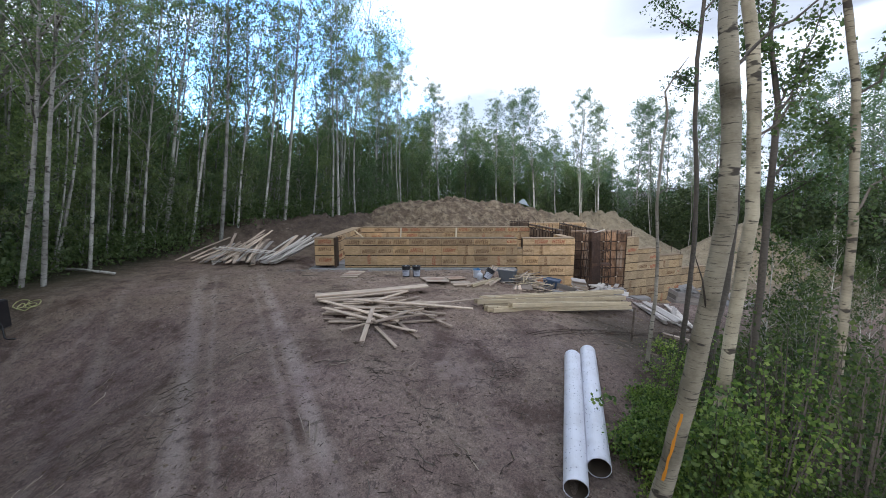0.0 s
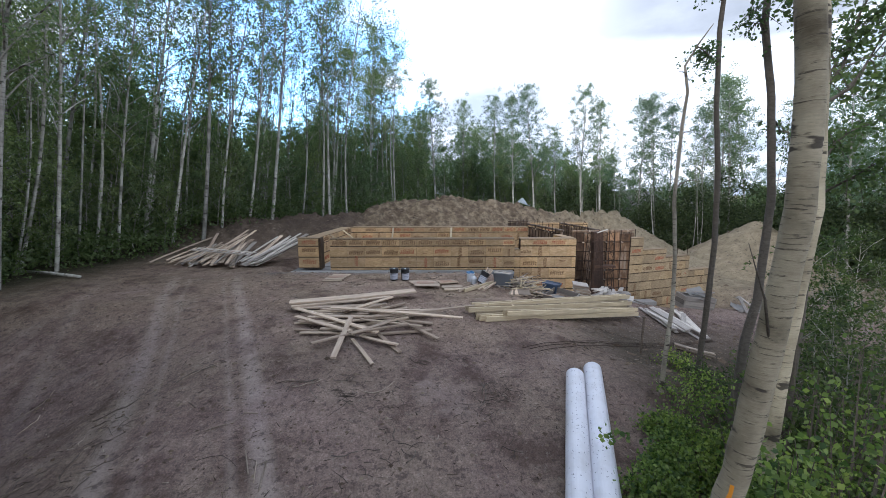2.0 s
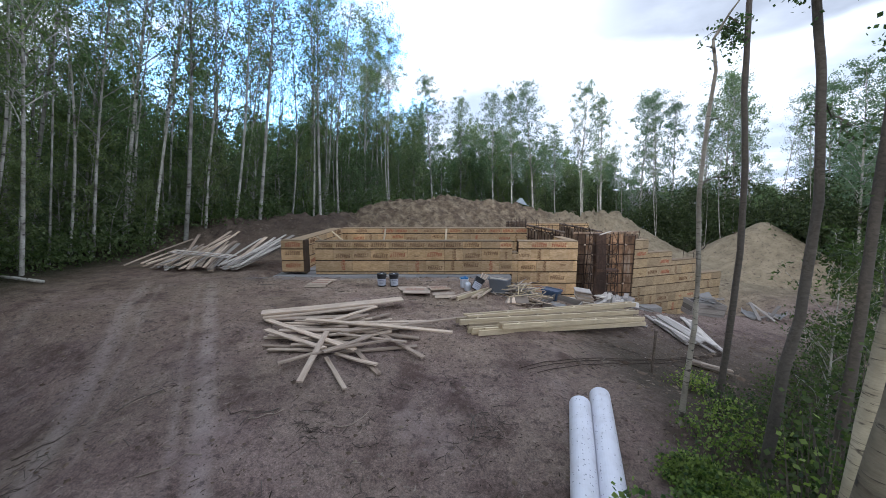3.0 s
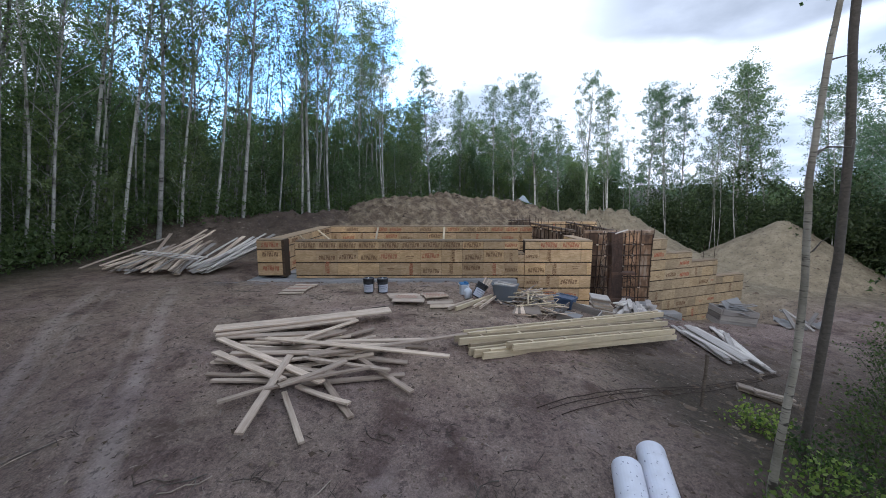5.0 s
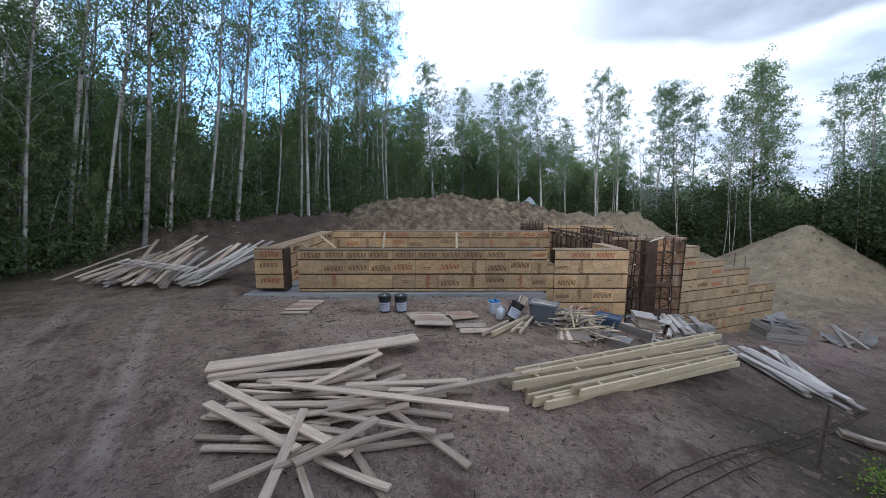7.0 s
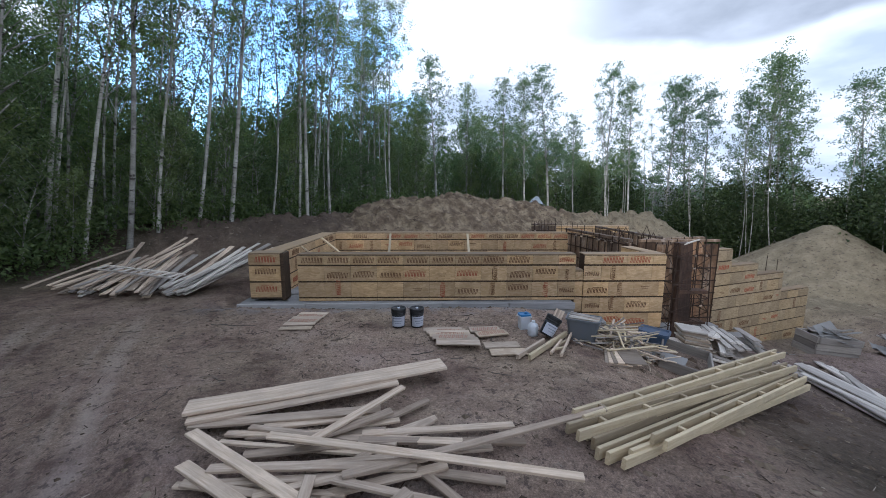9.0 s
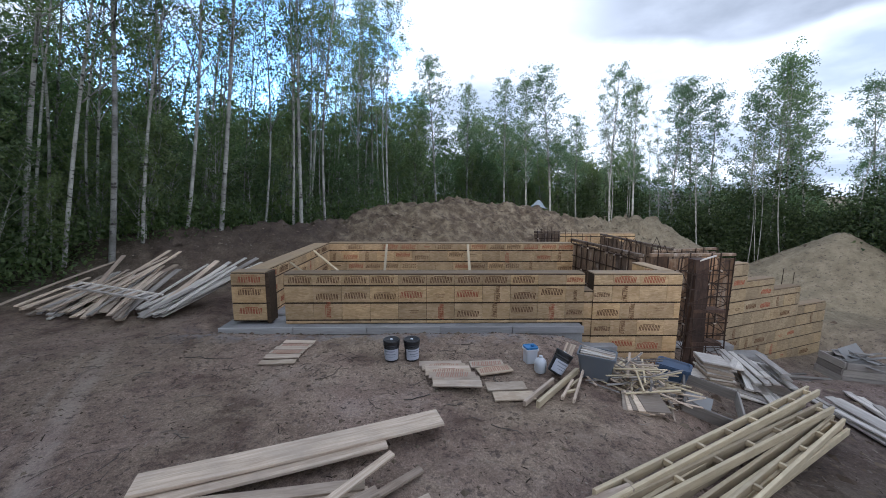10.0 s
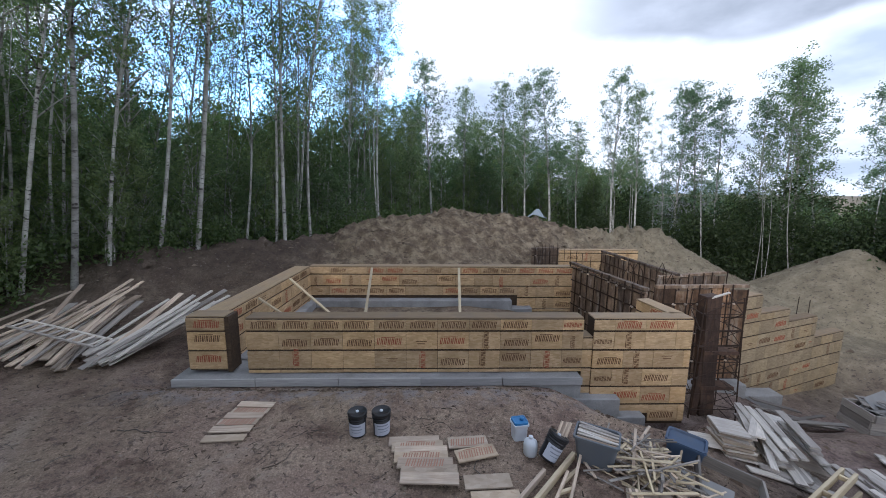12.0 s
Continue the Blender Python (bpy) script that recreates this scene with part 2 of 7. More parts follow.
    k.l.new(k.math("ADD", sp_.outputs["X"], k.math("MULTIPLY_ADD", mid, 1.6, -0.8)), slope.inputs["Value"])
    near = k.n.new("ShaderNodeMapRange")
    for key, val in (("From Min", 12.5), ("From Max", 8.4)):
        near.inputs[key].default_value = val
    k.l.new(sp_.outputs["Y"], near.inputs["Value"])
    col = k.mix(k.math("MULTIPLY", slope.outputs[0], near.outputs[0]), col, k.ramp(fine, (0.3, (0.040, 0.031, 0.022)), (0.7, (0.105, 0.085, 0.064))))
    # small dark hollows, treads and rotted scraps
    pits = k.noise(v, 9.0, 7, 0.75, 0.1)
    col = k.mix(k.ramp(pits, (0.55, (0, 0, 0)), (0.61, (0.66, 0.66, 0.66))), col, (0.06, 0.046, 0.042))
    col = k.mix(k.ramp(pits, (0.34, (0.4, 0.4, 0.4)), (0.41, (0, 0, 0))), col, (0.33, 0.295, 0.25))
    h = k.math("ADD", k.math("MULTIPLY", k.noise(v, 3.4, 8, 0.7, 0.0), 1.3), k.math("ADD", k.math("MULTIPLY", fine, 0.5), k.math("MULTIPLY", crumbs, 0.16)))
    # tread marks across the wheel tracks
    along = k.math("SUBTRACT", sp_.outputs["Y"], k.math("MULTIPLY", sp_.outputs["X"], 0.16))
    tread = k.math("SINE", k.math("MULTIPLY", k.math("ADD", along, k.math("MULTIPLY", wob, 0.5)), 36.0))
    worn = k.ramp(k.noise(v, 1.1, 4, 0.6), (0.46, (0, 0, 0)), (0.56, (1, 1, 1)))
    tread = k.math("MULTIPLY", k.math("MULTIPLY", tread, worn), k.math("ADD", total, 0.06))
    h = k.math("ADD", h, k.math("MULTIPLY", tread, 0.11))
    k.bump(h, 0.75, 0.10)
    return k.color(col)


def wood_material(name, lo, hi, grey, scale=1.0, rough=0.75):
    k = Mat(name, rough, spec=0.25)
    v = k.coords((1.2 * scale, 16 * scale, 16 * scale), True)
    grain = k.noise(v, 2.2, 6, 0.65, 0.6)
    blot = k.noise(k.coords((1, 1, 1), True), 3.0, 4)
    col = k.ramp(grain, (0.3, lo), (0.68, hi))
    col = k.mix(k.ramp(blot, (0.42, (0, 0, 0)), (0.75, (0.65, 0.65, 0.65))), col, grey)
    rnd = k.random()
    col = k.mix(1.0, col, k.ramp(rnd, (0.0, (0.58, 0.56, 0.55)), (0.5, (0.92, 0.91, 0.90)), (1.0, (1.20, 1.18, 1.14))), "MULTIPLY")
    k.bump(grain, 0.25, 0.004)
    return k.color(col)


def osb_material(name, lo, hi):
    """Strand board: short flakes in every direction, weathered."""
    k = Mat(name, 0.7, spec=0.3)
    v = k.coords((1, 1, 1), True)
    vor = k.n.new("ShaderNodeTexVoronoi")
    vor.inputs["Scale"].default_value = 26
    k.l.new(k.coords((0.5, 1, 1.6), True), vor.inputs["Vector"])
    flake = k.ramp(vor.outputs["Color"], (0.2, lo), (0.8, hi))
    stain = k.noise(v, 2.4, 5, 0.65)
    col = k.mix(k.ramp(stain, (0.35, (0, 0, 0)), (0.75, (0.8, 0.8, 0.8))), flake, tuple(0.62 * a for a in lo))
    col = k.mix(1.0, col, k.ramp(k.random(), (0.0, (0.78, 0.77, 0.77)), (0.5, (1.0, 1.0, 1.0)), (1.0, (1.10, 1.05, 0.96))), "MULTIPLY")
    k.bump(vor.outputs["Distance"], 0.2, 0.004)
    return k.color(col)


def concrete_material():
    k = Mat("concrete", 0.85)
    v = k.coords()
    a = k.noise(v, 1.6, 6, 0.6)
    b = k.noise(v, 30, 4, 0.7)
    col = k.ramp(a, (0.3, (0.20, 0.195, 0.19)), (0.7, (0.36, 0.35, 0.345)))
    col = k.mix(0.4, col, k.ramp(b, (0.3, (0.6, 0.6, 0.6)), (0.7, (1.15, 1.15, 1.15))), "MULTIPLY")
    k.bump(b, 0.4, 0.006)
    return k.color(col)


def stained_material(name="stained_boards", tones=((0.060, 0.045, 0.036), (0.15, 0.112, 0.082), (0.29, 0.225, 0.16)), wash=(0.33, 0.30, 0.265)):
    """Old form boards, dark with oil and rust, with pale runs of dried cement."""
    k = Mat(name, 0.75, spec=0.3)
    v = k.coords((1, 1, 1), True)
    a = k.noise(v, 2.1, 6, 0.68)
    b = k.noise(k.coords((9, 9, 1.0), True), 2.5, 5, 0.7)
    col = k.ramp(a, (0.30, tones[0]), (0.52, tones[1]), (0.74, tones[2]))
    col = k.mix(0.7, col, k.ramp(b, (0.3, (0.45, 0.45, 0.46)), (0.7, (1.3, 1.2, 1.1))), "MULTIPLY")
    runs = k.noise(k.coords((3.2, 3.2, 0.8), True), 1.6, 5, 0.7, 0.5)
    col = k.mix(k.ramp(runs, (0.54, (0, 0, 0)), (0.68, (0.7, 0.7, 0.7))), col, wash)
    col = k.mix(1.0, col, k.ramp(k.random(), (0.0, (0.6, 0.6, 0.64)), (0.7, (1.1, 1.05, 1.0)), (1.0, (1.7, 1.6, 1.5))), "MULTIPLY")
    k.bump(b, 0.4, 0.006)
    return k.color(col)


def bark_material(name="aspen_bark", tone=(1.0, 1.0, 1.0)):
    k = Mat(name, 0.85, spec=0.2)
    v = k.coords((1, 1, 1), True)
    patch = k.noise(v, 2.2, 5, 0.6)
    col = k.ramp(patch, (0.3, (0.14, 0.13, 0.11)), (0.50, (0.38, 0.365, 0.33)), (0.76, (0.60, 0.585, 0.54)))
    col = k.mix(1.0, col, tone, "MULTIPLY")
    rings = k.noise(k.coords((2.6, 2.6, 24), True), 2.2, 5, 0.7, 0.4)
    col = k.mix(k.ramp(rings, (0.565, (0, 0, 0)), (0.63, (0.85, 0.85, 0.85))), col, (0.06, 0.05, 0.04))
    fine = k.noise(k.coords((6, 6, 30), True), 4, 4)
    col = k.mix(0.35, col, k.ramp(fine, (0.3, (0.6, 0.6, 0.6)), (0.7, (1.2, 1.2, 1.2))), "MULTIPLY")
    col = k.mix(1.0, col, k.ramp(k.random(), (0.0, (0.7, 0.7, 0.7)), (1.0, (1.25, 1.25, 1.22))), "MULTIPLY")
    # black scars where limbs fell
    scars = k.noise(k.coords((3.0, 3.0, 7.0), True), 1.3, 3, 0.55)
    col = k.mix(k.ramp(scars, (0.61, (0, 0, 0)), (0.65, (0.9, 0.9, 0.9))), col, (0.045, 0.038, 0.032))
    k.bump(rings, 0.5, 0.01)
    return k.color(col)


def leaf_material(name, lo, hi):
    k = Mat(name, 0.55, spec=0.25)
    isl = k.random(True)
    col = k.ramp(isl, (0.0, lo), (1.0, hi))
    col = k.mix(1.0, col, k.ramp(k.random(), (0.0, (0.75, 0.8, 0.8)), (1.0, (1.25, 1.15, 0.95))), "MULTIPLY")
    k.color(col)
    tr = k.n.new("ShaderNodeBsdfTranslucent")
    tc_ = k.mix(1.0, col, (1.25, 1.55, 0.85), "MULTIPLY")
    k.l.new(tc_, tr.inputs["Color"])
    ms = k.n.new("ShaderNodeMixShader")
    ms.inputs[0].default_value = 0.45
    k.l.new(k.b.outputs[0], ms.inputs[1])
    k.l.new(tr.outputs[0], ms.inputs[2])
    k.l.new(ms.outputs[0], k.n["Material Output"].inputs["Surface"])
    return k.m


def plain_material(name, col, rough=0.5, metal=0.0, dirt=0.35, spec=0.4):
    """A paint, plastic or metal with a film of dust and small scuffs."""
    k = Mat(name, rough, metal, spec)
    v = k.coords((1, 1, 1), True)
    a = k.noise(v, 5, 6, 0.65)
    c = k.mix(k.ramp(a, (0.45, (0, 0, 0)), (0.8, (dirt, dirt, dirt))), col, (0.2, 0.17, 0.14))
    r = k.ramp(a, (0.3, (rough * 0.8,) * 3), (0.7, (min(1.0, rough * 1.4),) * 3))
    k.l.new(r, k.b.inputs["Roughness"])
    k.bump(k.noise(v, 40, 3), 0.08, 0.003)
    return k.color(c)


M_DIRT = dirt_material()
M_OSB = osb_material("strand_board", (0.45, 0.305, 0.160), (0.60, 0.425, 0.25))
M_OSB_PALE = osb_material("pale_strand_board", (0.40, 0.315, 0.235), (0.50, 0.41, 0.32))
M_OSB_GREY = osb_material("weathered_strand_board", (0.30, 0.225, 0.135), (0.42, 0.325, 0.205))
M_BATTEN = wood_material("dark_batten", (0.05, 0.033, 0.02), (0.12, 0.08, 0.05), (0.04, 0.03, 0.025))
M_CAP = wood_material("grey_cap_board", (0.22, 0.175, 0.135), (0.36, 0.30, 0.24), (0.24, 0.21, 0.19))
M_LUMBER = wood_material("used_lumber", (0.35, 0.266, 0.20), (0.62, 0.51, 0.405), (0.33, 0.275, 0.225))
M_LUMBER_GREY = wood_material("weathered_lumber", (0.37, 0.335, 0.30), (0.60, 0.56, 0.515), (0.38, 0.355, 0.335))
M_LUMBER_NEW = wood_material("new_lumber", (0.39, 0.315, 0.205), (0.55, 0.465, 0.325), (0.36, 0.30, 0.215), rough=0.65)
M_CONC = concrete_material()
M_EDGE = wood_material("cement_splashed_board", (0.27, 0.265, 0.265), (0.42, 0.41, 0.405), (0.33, 0.33, 0.335))
M_STAIN = stained_material()
M_STAIN_RED = stained_material("red_stained_post", ((0.024, 0.017, 0.014), (0.058, 0.037, 0.028), (0.12, 0.078, 0.054)), (0.09, 0.065, 0.052))
M_REBAR = plain_material("rusty_steel", (0.045, 0.028, 0.02), 0.7, 0.5, 0.2)
M_BARK = bark_material()
# tan bark of the near trunks, its tone warmed to stand for sunlight
M_BARK_NEAR = bark_material("near_aspen_bark", (0.88, 0.80, 0.64))
M_BARK_GREY = bark_material("grey_dead_bark", (0.62, 0.58, 0.53))
M_ROOT = wood_material("dead_root", (0.05, 0.038, 0.03), (0.17, 0.135, 0.11), (0.06, 0.05, 0.042))
M_LEAF = leaf_material("aspen_leaf", (0.102, 0.140, 0.086), (0.212, 0.262, 0.152))
M_LEAF_SLIM = leaf_material("slim_aspen_leaf", (0.096, 0.142, 0.108), (0.195, 0.262, 0.188))
# darker green for undergrowth, the far woods and the near aspens' crowns
M_LEAF_DARK = leaf_material("dark_green_leaf", (0.056, 0.086, 0.044), (0.128, 0.170, 0.082))
M_LEAF_BRIGHT = leaf_material("rose_leaf", (0.036, 0.074, 0.026), (0.27, 0.33, 0.10))
# leaves on the slope: the shade there is put into a darker green
M_LEAF_SHADED = leaf_material("shaded_slope_leaf", (0.024, 0.042, 0.018), (0.092, 0.122, 0.048))
M_LEAF_THICKET = leaf_material("thicket_leaf", (0.022, 0.036, 0.020), (0.078, 0.102, 0.056))
M_PALEWALL = plain_material("pale_siding", (0.50, 0.53, 0.57), 0.7, 0, 0.2)
M_ROOF = plain_material("grey_shingles", (0.13, 0.125, 0.12), 0.85, 0, 0.3)
M_GLASSY = plain_material("dark_window_glass", (0.03, 0.035, 0.04), 0.12, 0, 0.1)
M_TWIG = wood_material("twig", (0.07, 0.06, 0.05), (0.16, 0.14, 0.115), (0.11, 0.10, 0.09))
M_BLACK = plain_material("black_plastic", (0.012, 0.012, 0.014), 0.35, 0, 0.12)
M_WHITE = plain_material("white_plastic", (0.62, 0.64, 0.68), 0.4, 0, 0.25)
M_PIPE = plain_material("white_pipe", (0.64, 0.645, 0.70), 0.35, 0, 0.3)
M_LABEL = plain_material("paper_label", (0.43, 0.44, 0.50), 0.6, 0, 0.15)
M_INK = plain_material("print_ink", (0.22, 0.23, 0.27), 0.7, 0, 0.1)
M_BORE = plain_material("dark_pipe_bore", (0.10, 0.075, 0.055), 0.8, 0, 0.5)
M_STENCIL = plain_material("stencil_ink", (0.12, 0.055, 0.022), 0.8, 0, 0.3)
M_STENCIL_RED = plain_material("red_stencil_ink", (0.30, 0.065, 0.028), 0.8, 0, 0.3)
M_STENCIL_FADED = plain_material("faded_red_ink", (0.33, 0.17, 0.115), 0.8, 0, 0.4)
M_BLUE = plain_material("blue_plastic", (0.045, 0.072, 0.125), 0.45, 0, 0.25)
M_GREYP = plain_material("grey_plastic", (0.105, 0.117, 0.135), 0.5, 0, 0.25)
M_CYAN = plain_material("blue_lid", (0.03, 0.16, 0.36), 0.45, 0, 0.15)
M_STRAP = plain_material("faded_yellow_strap", (0.36, 0.36, 0.16), 0.8, 0, 0.3)
M_ORANGE = plain_material("orange_paint", (0.78, 0.30, 0.02), 0.7, 0, 0.1)
M_OLD = wood_material("old_grey_board", (0.17, 0.152, 0.138), (0.30, 0.275, 0.25), (0.21, 0.195, 0.185))
M_RUSTY = stained_material("rust_stained_boards", ((0.06, 0.037, 0.024), (0.16, 0.100, 0.060), (0.31, 0.215, 0.135)), (0.32, 0.265, 0.205))
M_SHEET = plain_material("galvanised_sheet", (0.21, 0.205, 0.20), 0.75, 0.0, 0.5)
M_TARP = plain_material("pale_tarpaulin", (0.27, 0.31, 0.34), 0.6, 0, 0.3)
M_CAPW = wood_material("form_top_board", (0.23, 0.165, 0.10), (0.35, 0.26, 0.165), (0.22, 0.175, 0.135))


def clod_material():
    k = Mat("clods", 0.95, spec=0.15)
    v = k.coords()
    col = k.ramp(k.random(True), (0.0, (0.070, 0.050, 0.036)), (0.4, (0.125, 0.093, 0.068)), (0.93, (0.175, 0.137, 0.10)), (1.0, (0.25, 0.205, 0.155)))
    col = k.mix(0.6, col, k.ramp(k.noise(v, 22, 5), (0.3, (0.6, 0.6, 0.6)), (0.7, (1.3, 1.3, 1.3))), "MULTIPLY")
    k.bump(k.noise(v, 30, 5), 0.6, 0.02)
    return k.color(col)


M_CLOD = clod_material()


def litter_material():
    k = Mat("wood_litter", 0.9, spec=0.15)
    return k.color(k.ramp(k.random(True), (0.0, (0.03, 0.022, 0.016)), (0.5, (0.10, 0.075, 0.055)), (0.85, (0.18, 0.145, 0.115)), (1.0, (0.34, 0.29, 0.24))))


M_LITTER = litter_material()

# ---- mesh helpers ----


def mesh_of(name, verts, faces, mat, smooth=False):
    me = bpy.data.meshes.new(name)
    me.from_pydata([tuple(v) for v in verts], [], faces)
    me.materials.append(mat)
    if smooth:
        me.polygons.foreach_set("use_smooth", [True] * len(me.polygons))
    me.update()
    return me


def thing(name, m, label, category, group="", kind=""):
    e = new(name)
    e.empty_display_size = 0.1
    e.matrix_world = m
    return tagged(e, label, category, group, kind)


def part(name, me, parent, m=None, label=""):
    """A mesh as one part of a thing."""
    ob = new(name, me)
    ob.parent = parent
    if m is not None:
        ob.matrix_basis = m
    if label:
        ob["label"] = label
    return ob


BOXES = {}


def box_mesh(name, sx, sy, sz, mat, bevel=0.004):
    """A box with its edges taken off, centred in x and y, standing on z = 0; made once a size."""
    key = (name, round(sx, 3), round(sy, 3), round(sz, 3), mat.name)
    if key not in BOXES:
        b = min(bevel, sx / 3, sy / 3, sz / 3)
        vs, fs = [], []
        for z, ins in ((0, b), (b, 0), (sz - b, 0), (sz, b)):
            for x, y in ((-1, -1), (1, -1), (1, 1), (-1, 1)):
                vs.append((x * (sx / 2 - ins), y * (sy / 2 - ins), z))
        fs.append((3, 2, 1, 0))
        for r in range(3):
            for i in range(4):
                j = (i + 1) % 4
                fs.append((4 * r + i, 4 * r + j, 4 * r + 4 + j, 4 * r + 4 + i))
        fs.append((12, 13, 14, 15))
        BOXES[key] = mesh_of(name, vs, fs, mat)
    return BOXES[key]


def lathe(name, profile, mat, seg=20, smooth=True):
    """Turned shape from (radius, height) pairs."""
    vs, fs = [], []
    for r, z in profile:
        for i in range(seg):
            a = 2 * math.pi * i / seg
            vs.append((r * math.cos(a), r * math.sin(a), z))
    for k in range(len(profile) - 1):
        for i in range(seg):
            j = (i + 1) % seg
            fs.append((k * seg + i, k * seg + j, (k + 1) * seg + j, (k + 1) * seg + i))
    fs.append(tuple(reversed(range(seg))))
    fs.append(tuple((len(profile) - 1) * seg + i for i in range(seg)))
    return mesh_of(name, vs, fs, mat, smooth)


def tube(vs, fs, pts, radii, seg=6):
    """Adds a tapered tube along points to lists of vertices and faces."""
    base = len(vs)
    for i, p in enumerate(pts):
        p = Vector(p)
        d = (Vector(pts[min(i + 1, len(pts) - 1)]) - Vector(pts[max(i - 1, 0)])).normalized()
        a = d.orthogonal().normalized() if abs(d.z) < 0.95 else Vector((1, 0, 0))
        a = (a - d * a.dot(d)).normalized()
        b = d.cross(a)
        for s in range(seg):
            t = 2 * math.pi * s / seg
            vs.append(p + (a * math.cos(t) + b * math.sin(t)) * radii[i])
    for i in range(len(pts) - 1):
        for s in range(seg):
            j = (s + 1) % seg
            fs.append((base + i * seg + s, base + i * seg + j, base + (i + 1) * seg + j, base + (i + 1) * seg + s))
    fs.append(tuple(base + s for s in reversed(range(seg))))
    fs.append(tuple(base + (len(pts) - 1) * seg + s for s in range(seg)))


def between(a, b, spin=0.0):
    """The pose whose x axis runs from a to b, at their middle."""
    a, b = Vector(a), Vector(b)
    x = (b - a).normalized()
    z = Vector((0, 0, 1))
    y = z.cross(x).normalized() if abs(x.z) < 0.98 else Vector((0, 1, 0))
    z = x.cross(y)
    m = Matrix((x, y, z)).transposed().to_4x4()
    m.translation = (a + b) / 2
    return m @ Matrix.Rotation(spin, 4, "X")


# ---- ground ----


def softplus(v, s):
    return s * np.logaddexp(0, v / s)


def smooth(v, a, b):
    t = np.clip((v - a) / (b - a), 0, 1)
    return t * t * (3 - 2 * t)


RIDGE = [(-11.5, 18.0, 0.7, 1.8), (-8.3, 18.9, 1.25, 1.9), (-5.2, 20.6, 1.25, 2.0), (-3.6, 21.8, 1.4, 2.0), (-2.4, 22.7, 1.8, 2.6), (-1.5, 23.4, 1.95, 3.0), (0.4, 24.7, 2.05, 3.4), (2.4, 26.0, 2.15, 3.8),
         (6.0, 27.0, 2.45, 3.6), (9.0, 27.4, 2.3, 3.2), (11.0, 27.6, 1.5, 2.6)]


def land(x, y, rough=True):
    """The height of the ground."""
    x, y = np.asarray(x, float), np.asarray(y, float)
    near = 0.14 * softplus(8 - np.maximum(y, -6), 0.6)
    right = 2.0 * (1 - np.exp(-softplus(x - 3, 0.4) / 5.5))
    left = 1.3 * np.tanh(0.35 * softplus(-x - 2.8, 0.5)) * np.clip((9.5 - y) / 3, 0, 1) * smooth(x, -13, -9)
    z = -near - right - left
    ridge = np.zeros_like(x)
    for (x0, y0, h0, w0), (x1, y1, h1, w1) in zip(RIDGE, RIDGE[1:]):
        t = np.clip(((x - x0) * (x1 - x0) + (y - y0) * (y1 - y0)) / ((x1 - x0) ** 2 + (y1 - y0) ** 2), 0, 1)
        d = np.hypot(x - x0 - t * (x1 - x0), y - y0 - t * (y1 - y0))
        w = w0 + t * (w1 - w0)
        ridge = np.maximum(ridge, (h0 + t * (h1 - h0)) * np.exp(-1.3 * (d / w) ** 2))
    lumps = np.zeros_like(x)
    if rough:
        flat = np.stack([x.ravel(), y.ravel()], 1)
        big = np.array([noise.fractal(Vector((a * 0.45, b * 0.45, 3.1)), 1.0, 2.0, 4) for a, b in flat]).reshape(x.shape)
        small = np.array([noise.fractal(Vector((a * 2.3, b * 2.3, 7.7)), 0.8, 2.1, 4) for a, b in flat]).reshape(x.shape)
        tiny = np.array([noise.fractal(Vector((a * 4.6, b * 4.6, 1.3)), 0.7, 2.1, 3) for a, b in flat]).reshape(x.shape)
        heap = np.clip(ridge, 0, 1.2)
        far = smooth(np.hypot(x, y - 10), 25, 60)
        lumps = (0.032 * big + 0.02 * small) * (1 - far) + heap * (0.20 * big + 0.19 * small + 0.03 * tiny) + far * 0.4 * big
    cone = 0
    for cx, cy, h, r in ((18.6, 22.2, 2.75, 4.0), (13.4, 26.6, 2.05, 4.4), (14.6, 22.6, 0.9, 3.0), (9.6, 21.0, 0.9, 2.4)):
        d = np.hypot(x - cx, (y - cy))
        c = h * np.clip(1.06 - np.sqrt((d / r) ** 2 + 0.0010), 0, 1)
        cone = np.maximum(cone, c)
    z = z + ridge + cone * (1 + 0.0 * lumps) + lumps + 0.25 * np.clip(cone, 0, 1) * lumps * 7
    # dug out along the footings, deeper where they step down
    z = z - 0.23 * smooth(y, 12.6, 13.15) * smooth(-y, -19.0, -18.3) * smooth(x, -4.6, -4.0) * smooth(-x, -5.6, -5.2)
    z = z - (0.42 + 0.22 * np.exp(-((x - 4.0) / 0.9) ** 2)) * smooth(x, 2.7, 3.9) * smooth(-x, -9.0, -7.5) * smooth(y - 0.75 * smooth(x, 4.6, 5.8), 12.1, 12.9) * smooth(-y, -17, -15.5)
    z = z - 0.85 * smooth(x, 7.6, 9.2) * smooth(-x, -14.5, -12.8) * smooth(y - 0.25 * (x - 9), 13.2, 14.6) * smooth(-y, -18.2, -17.0)
    z = z - 0.32 * np.exp(-((x - 6.5) / 0.9) ** 2 - ((y - 14.3) / 0.7) ** 2)
    # pressed down under the stack of joists
    run, off = (x - 3.95) * 0.856 + (y - 9.65) * 0.516, (y - 9.65) * 0.856 - (x - 3.95) * 0.516
    z = z - 0.15 * np.exp(-(off / 0.75) ** 2 - (run / 1.9) ** 2)
    z = z + 0.30 * np.exp(-((x - 4.5) / 0.9) ** 2 - ((y - 6.6) / 0.8) ** 2)
    z = z + 1.1 * smooth(y, 27, 33) * smooth(-x, -16, -8)
    return z


def at(x, y, h=0.0):
    return Vector((x, y, float(land(np.array([x]), np.array([y]))[0]) + h))


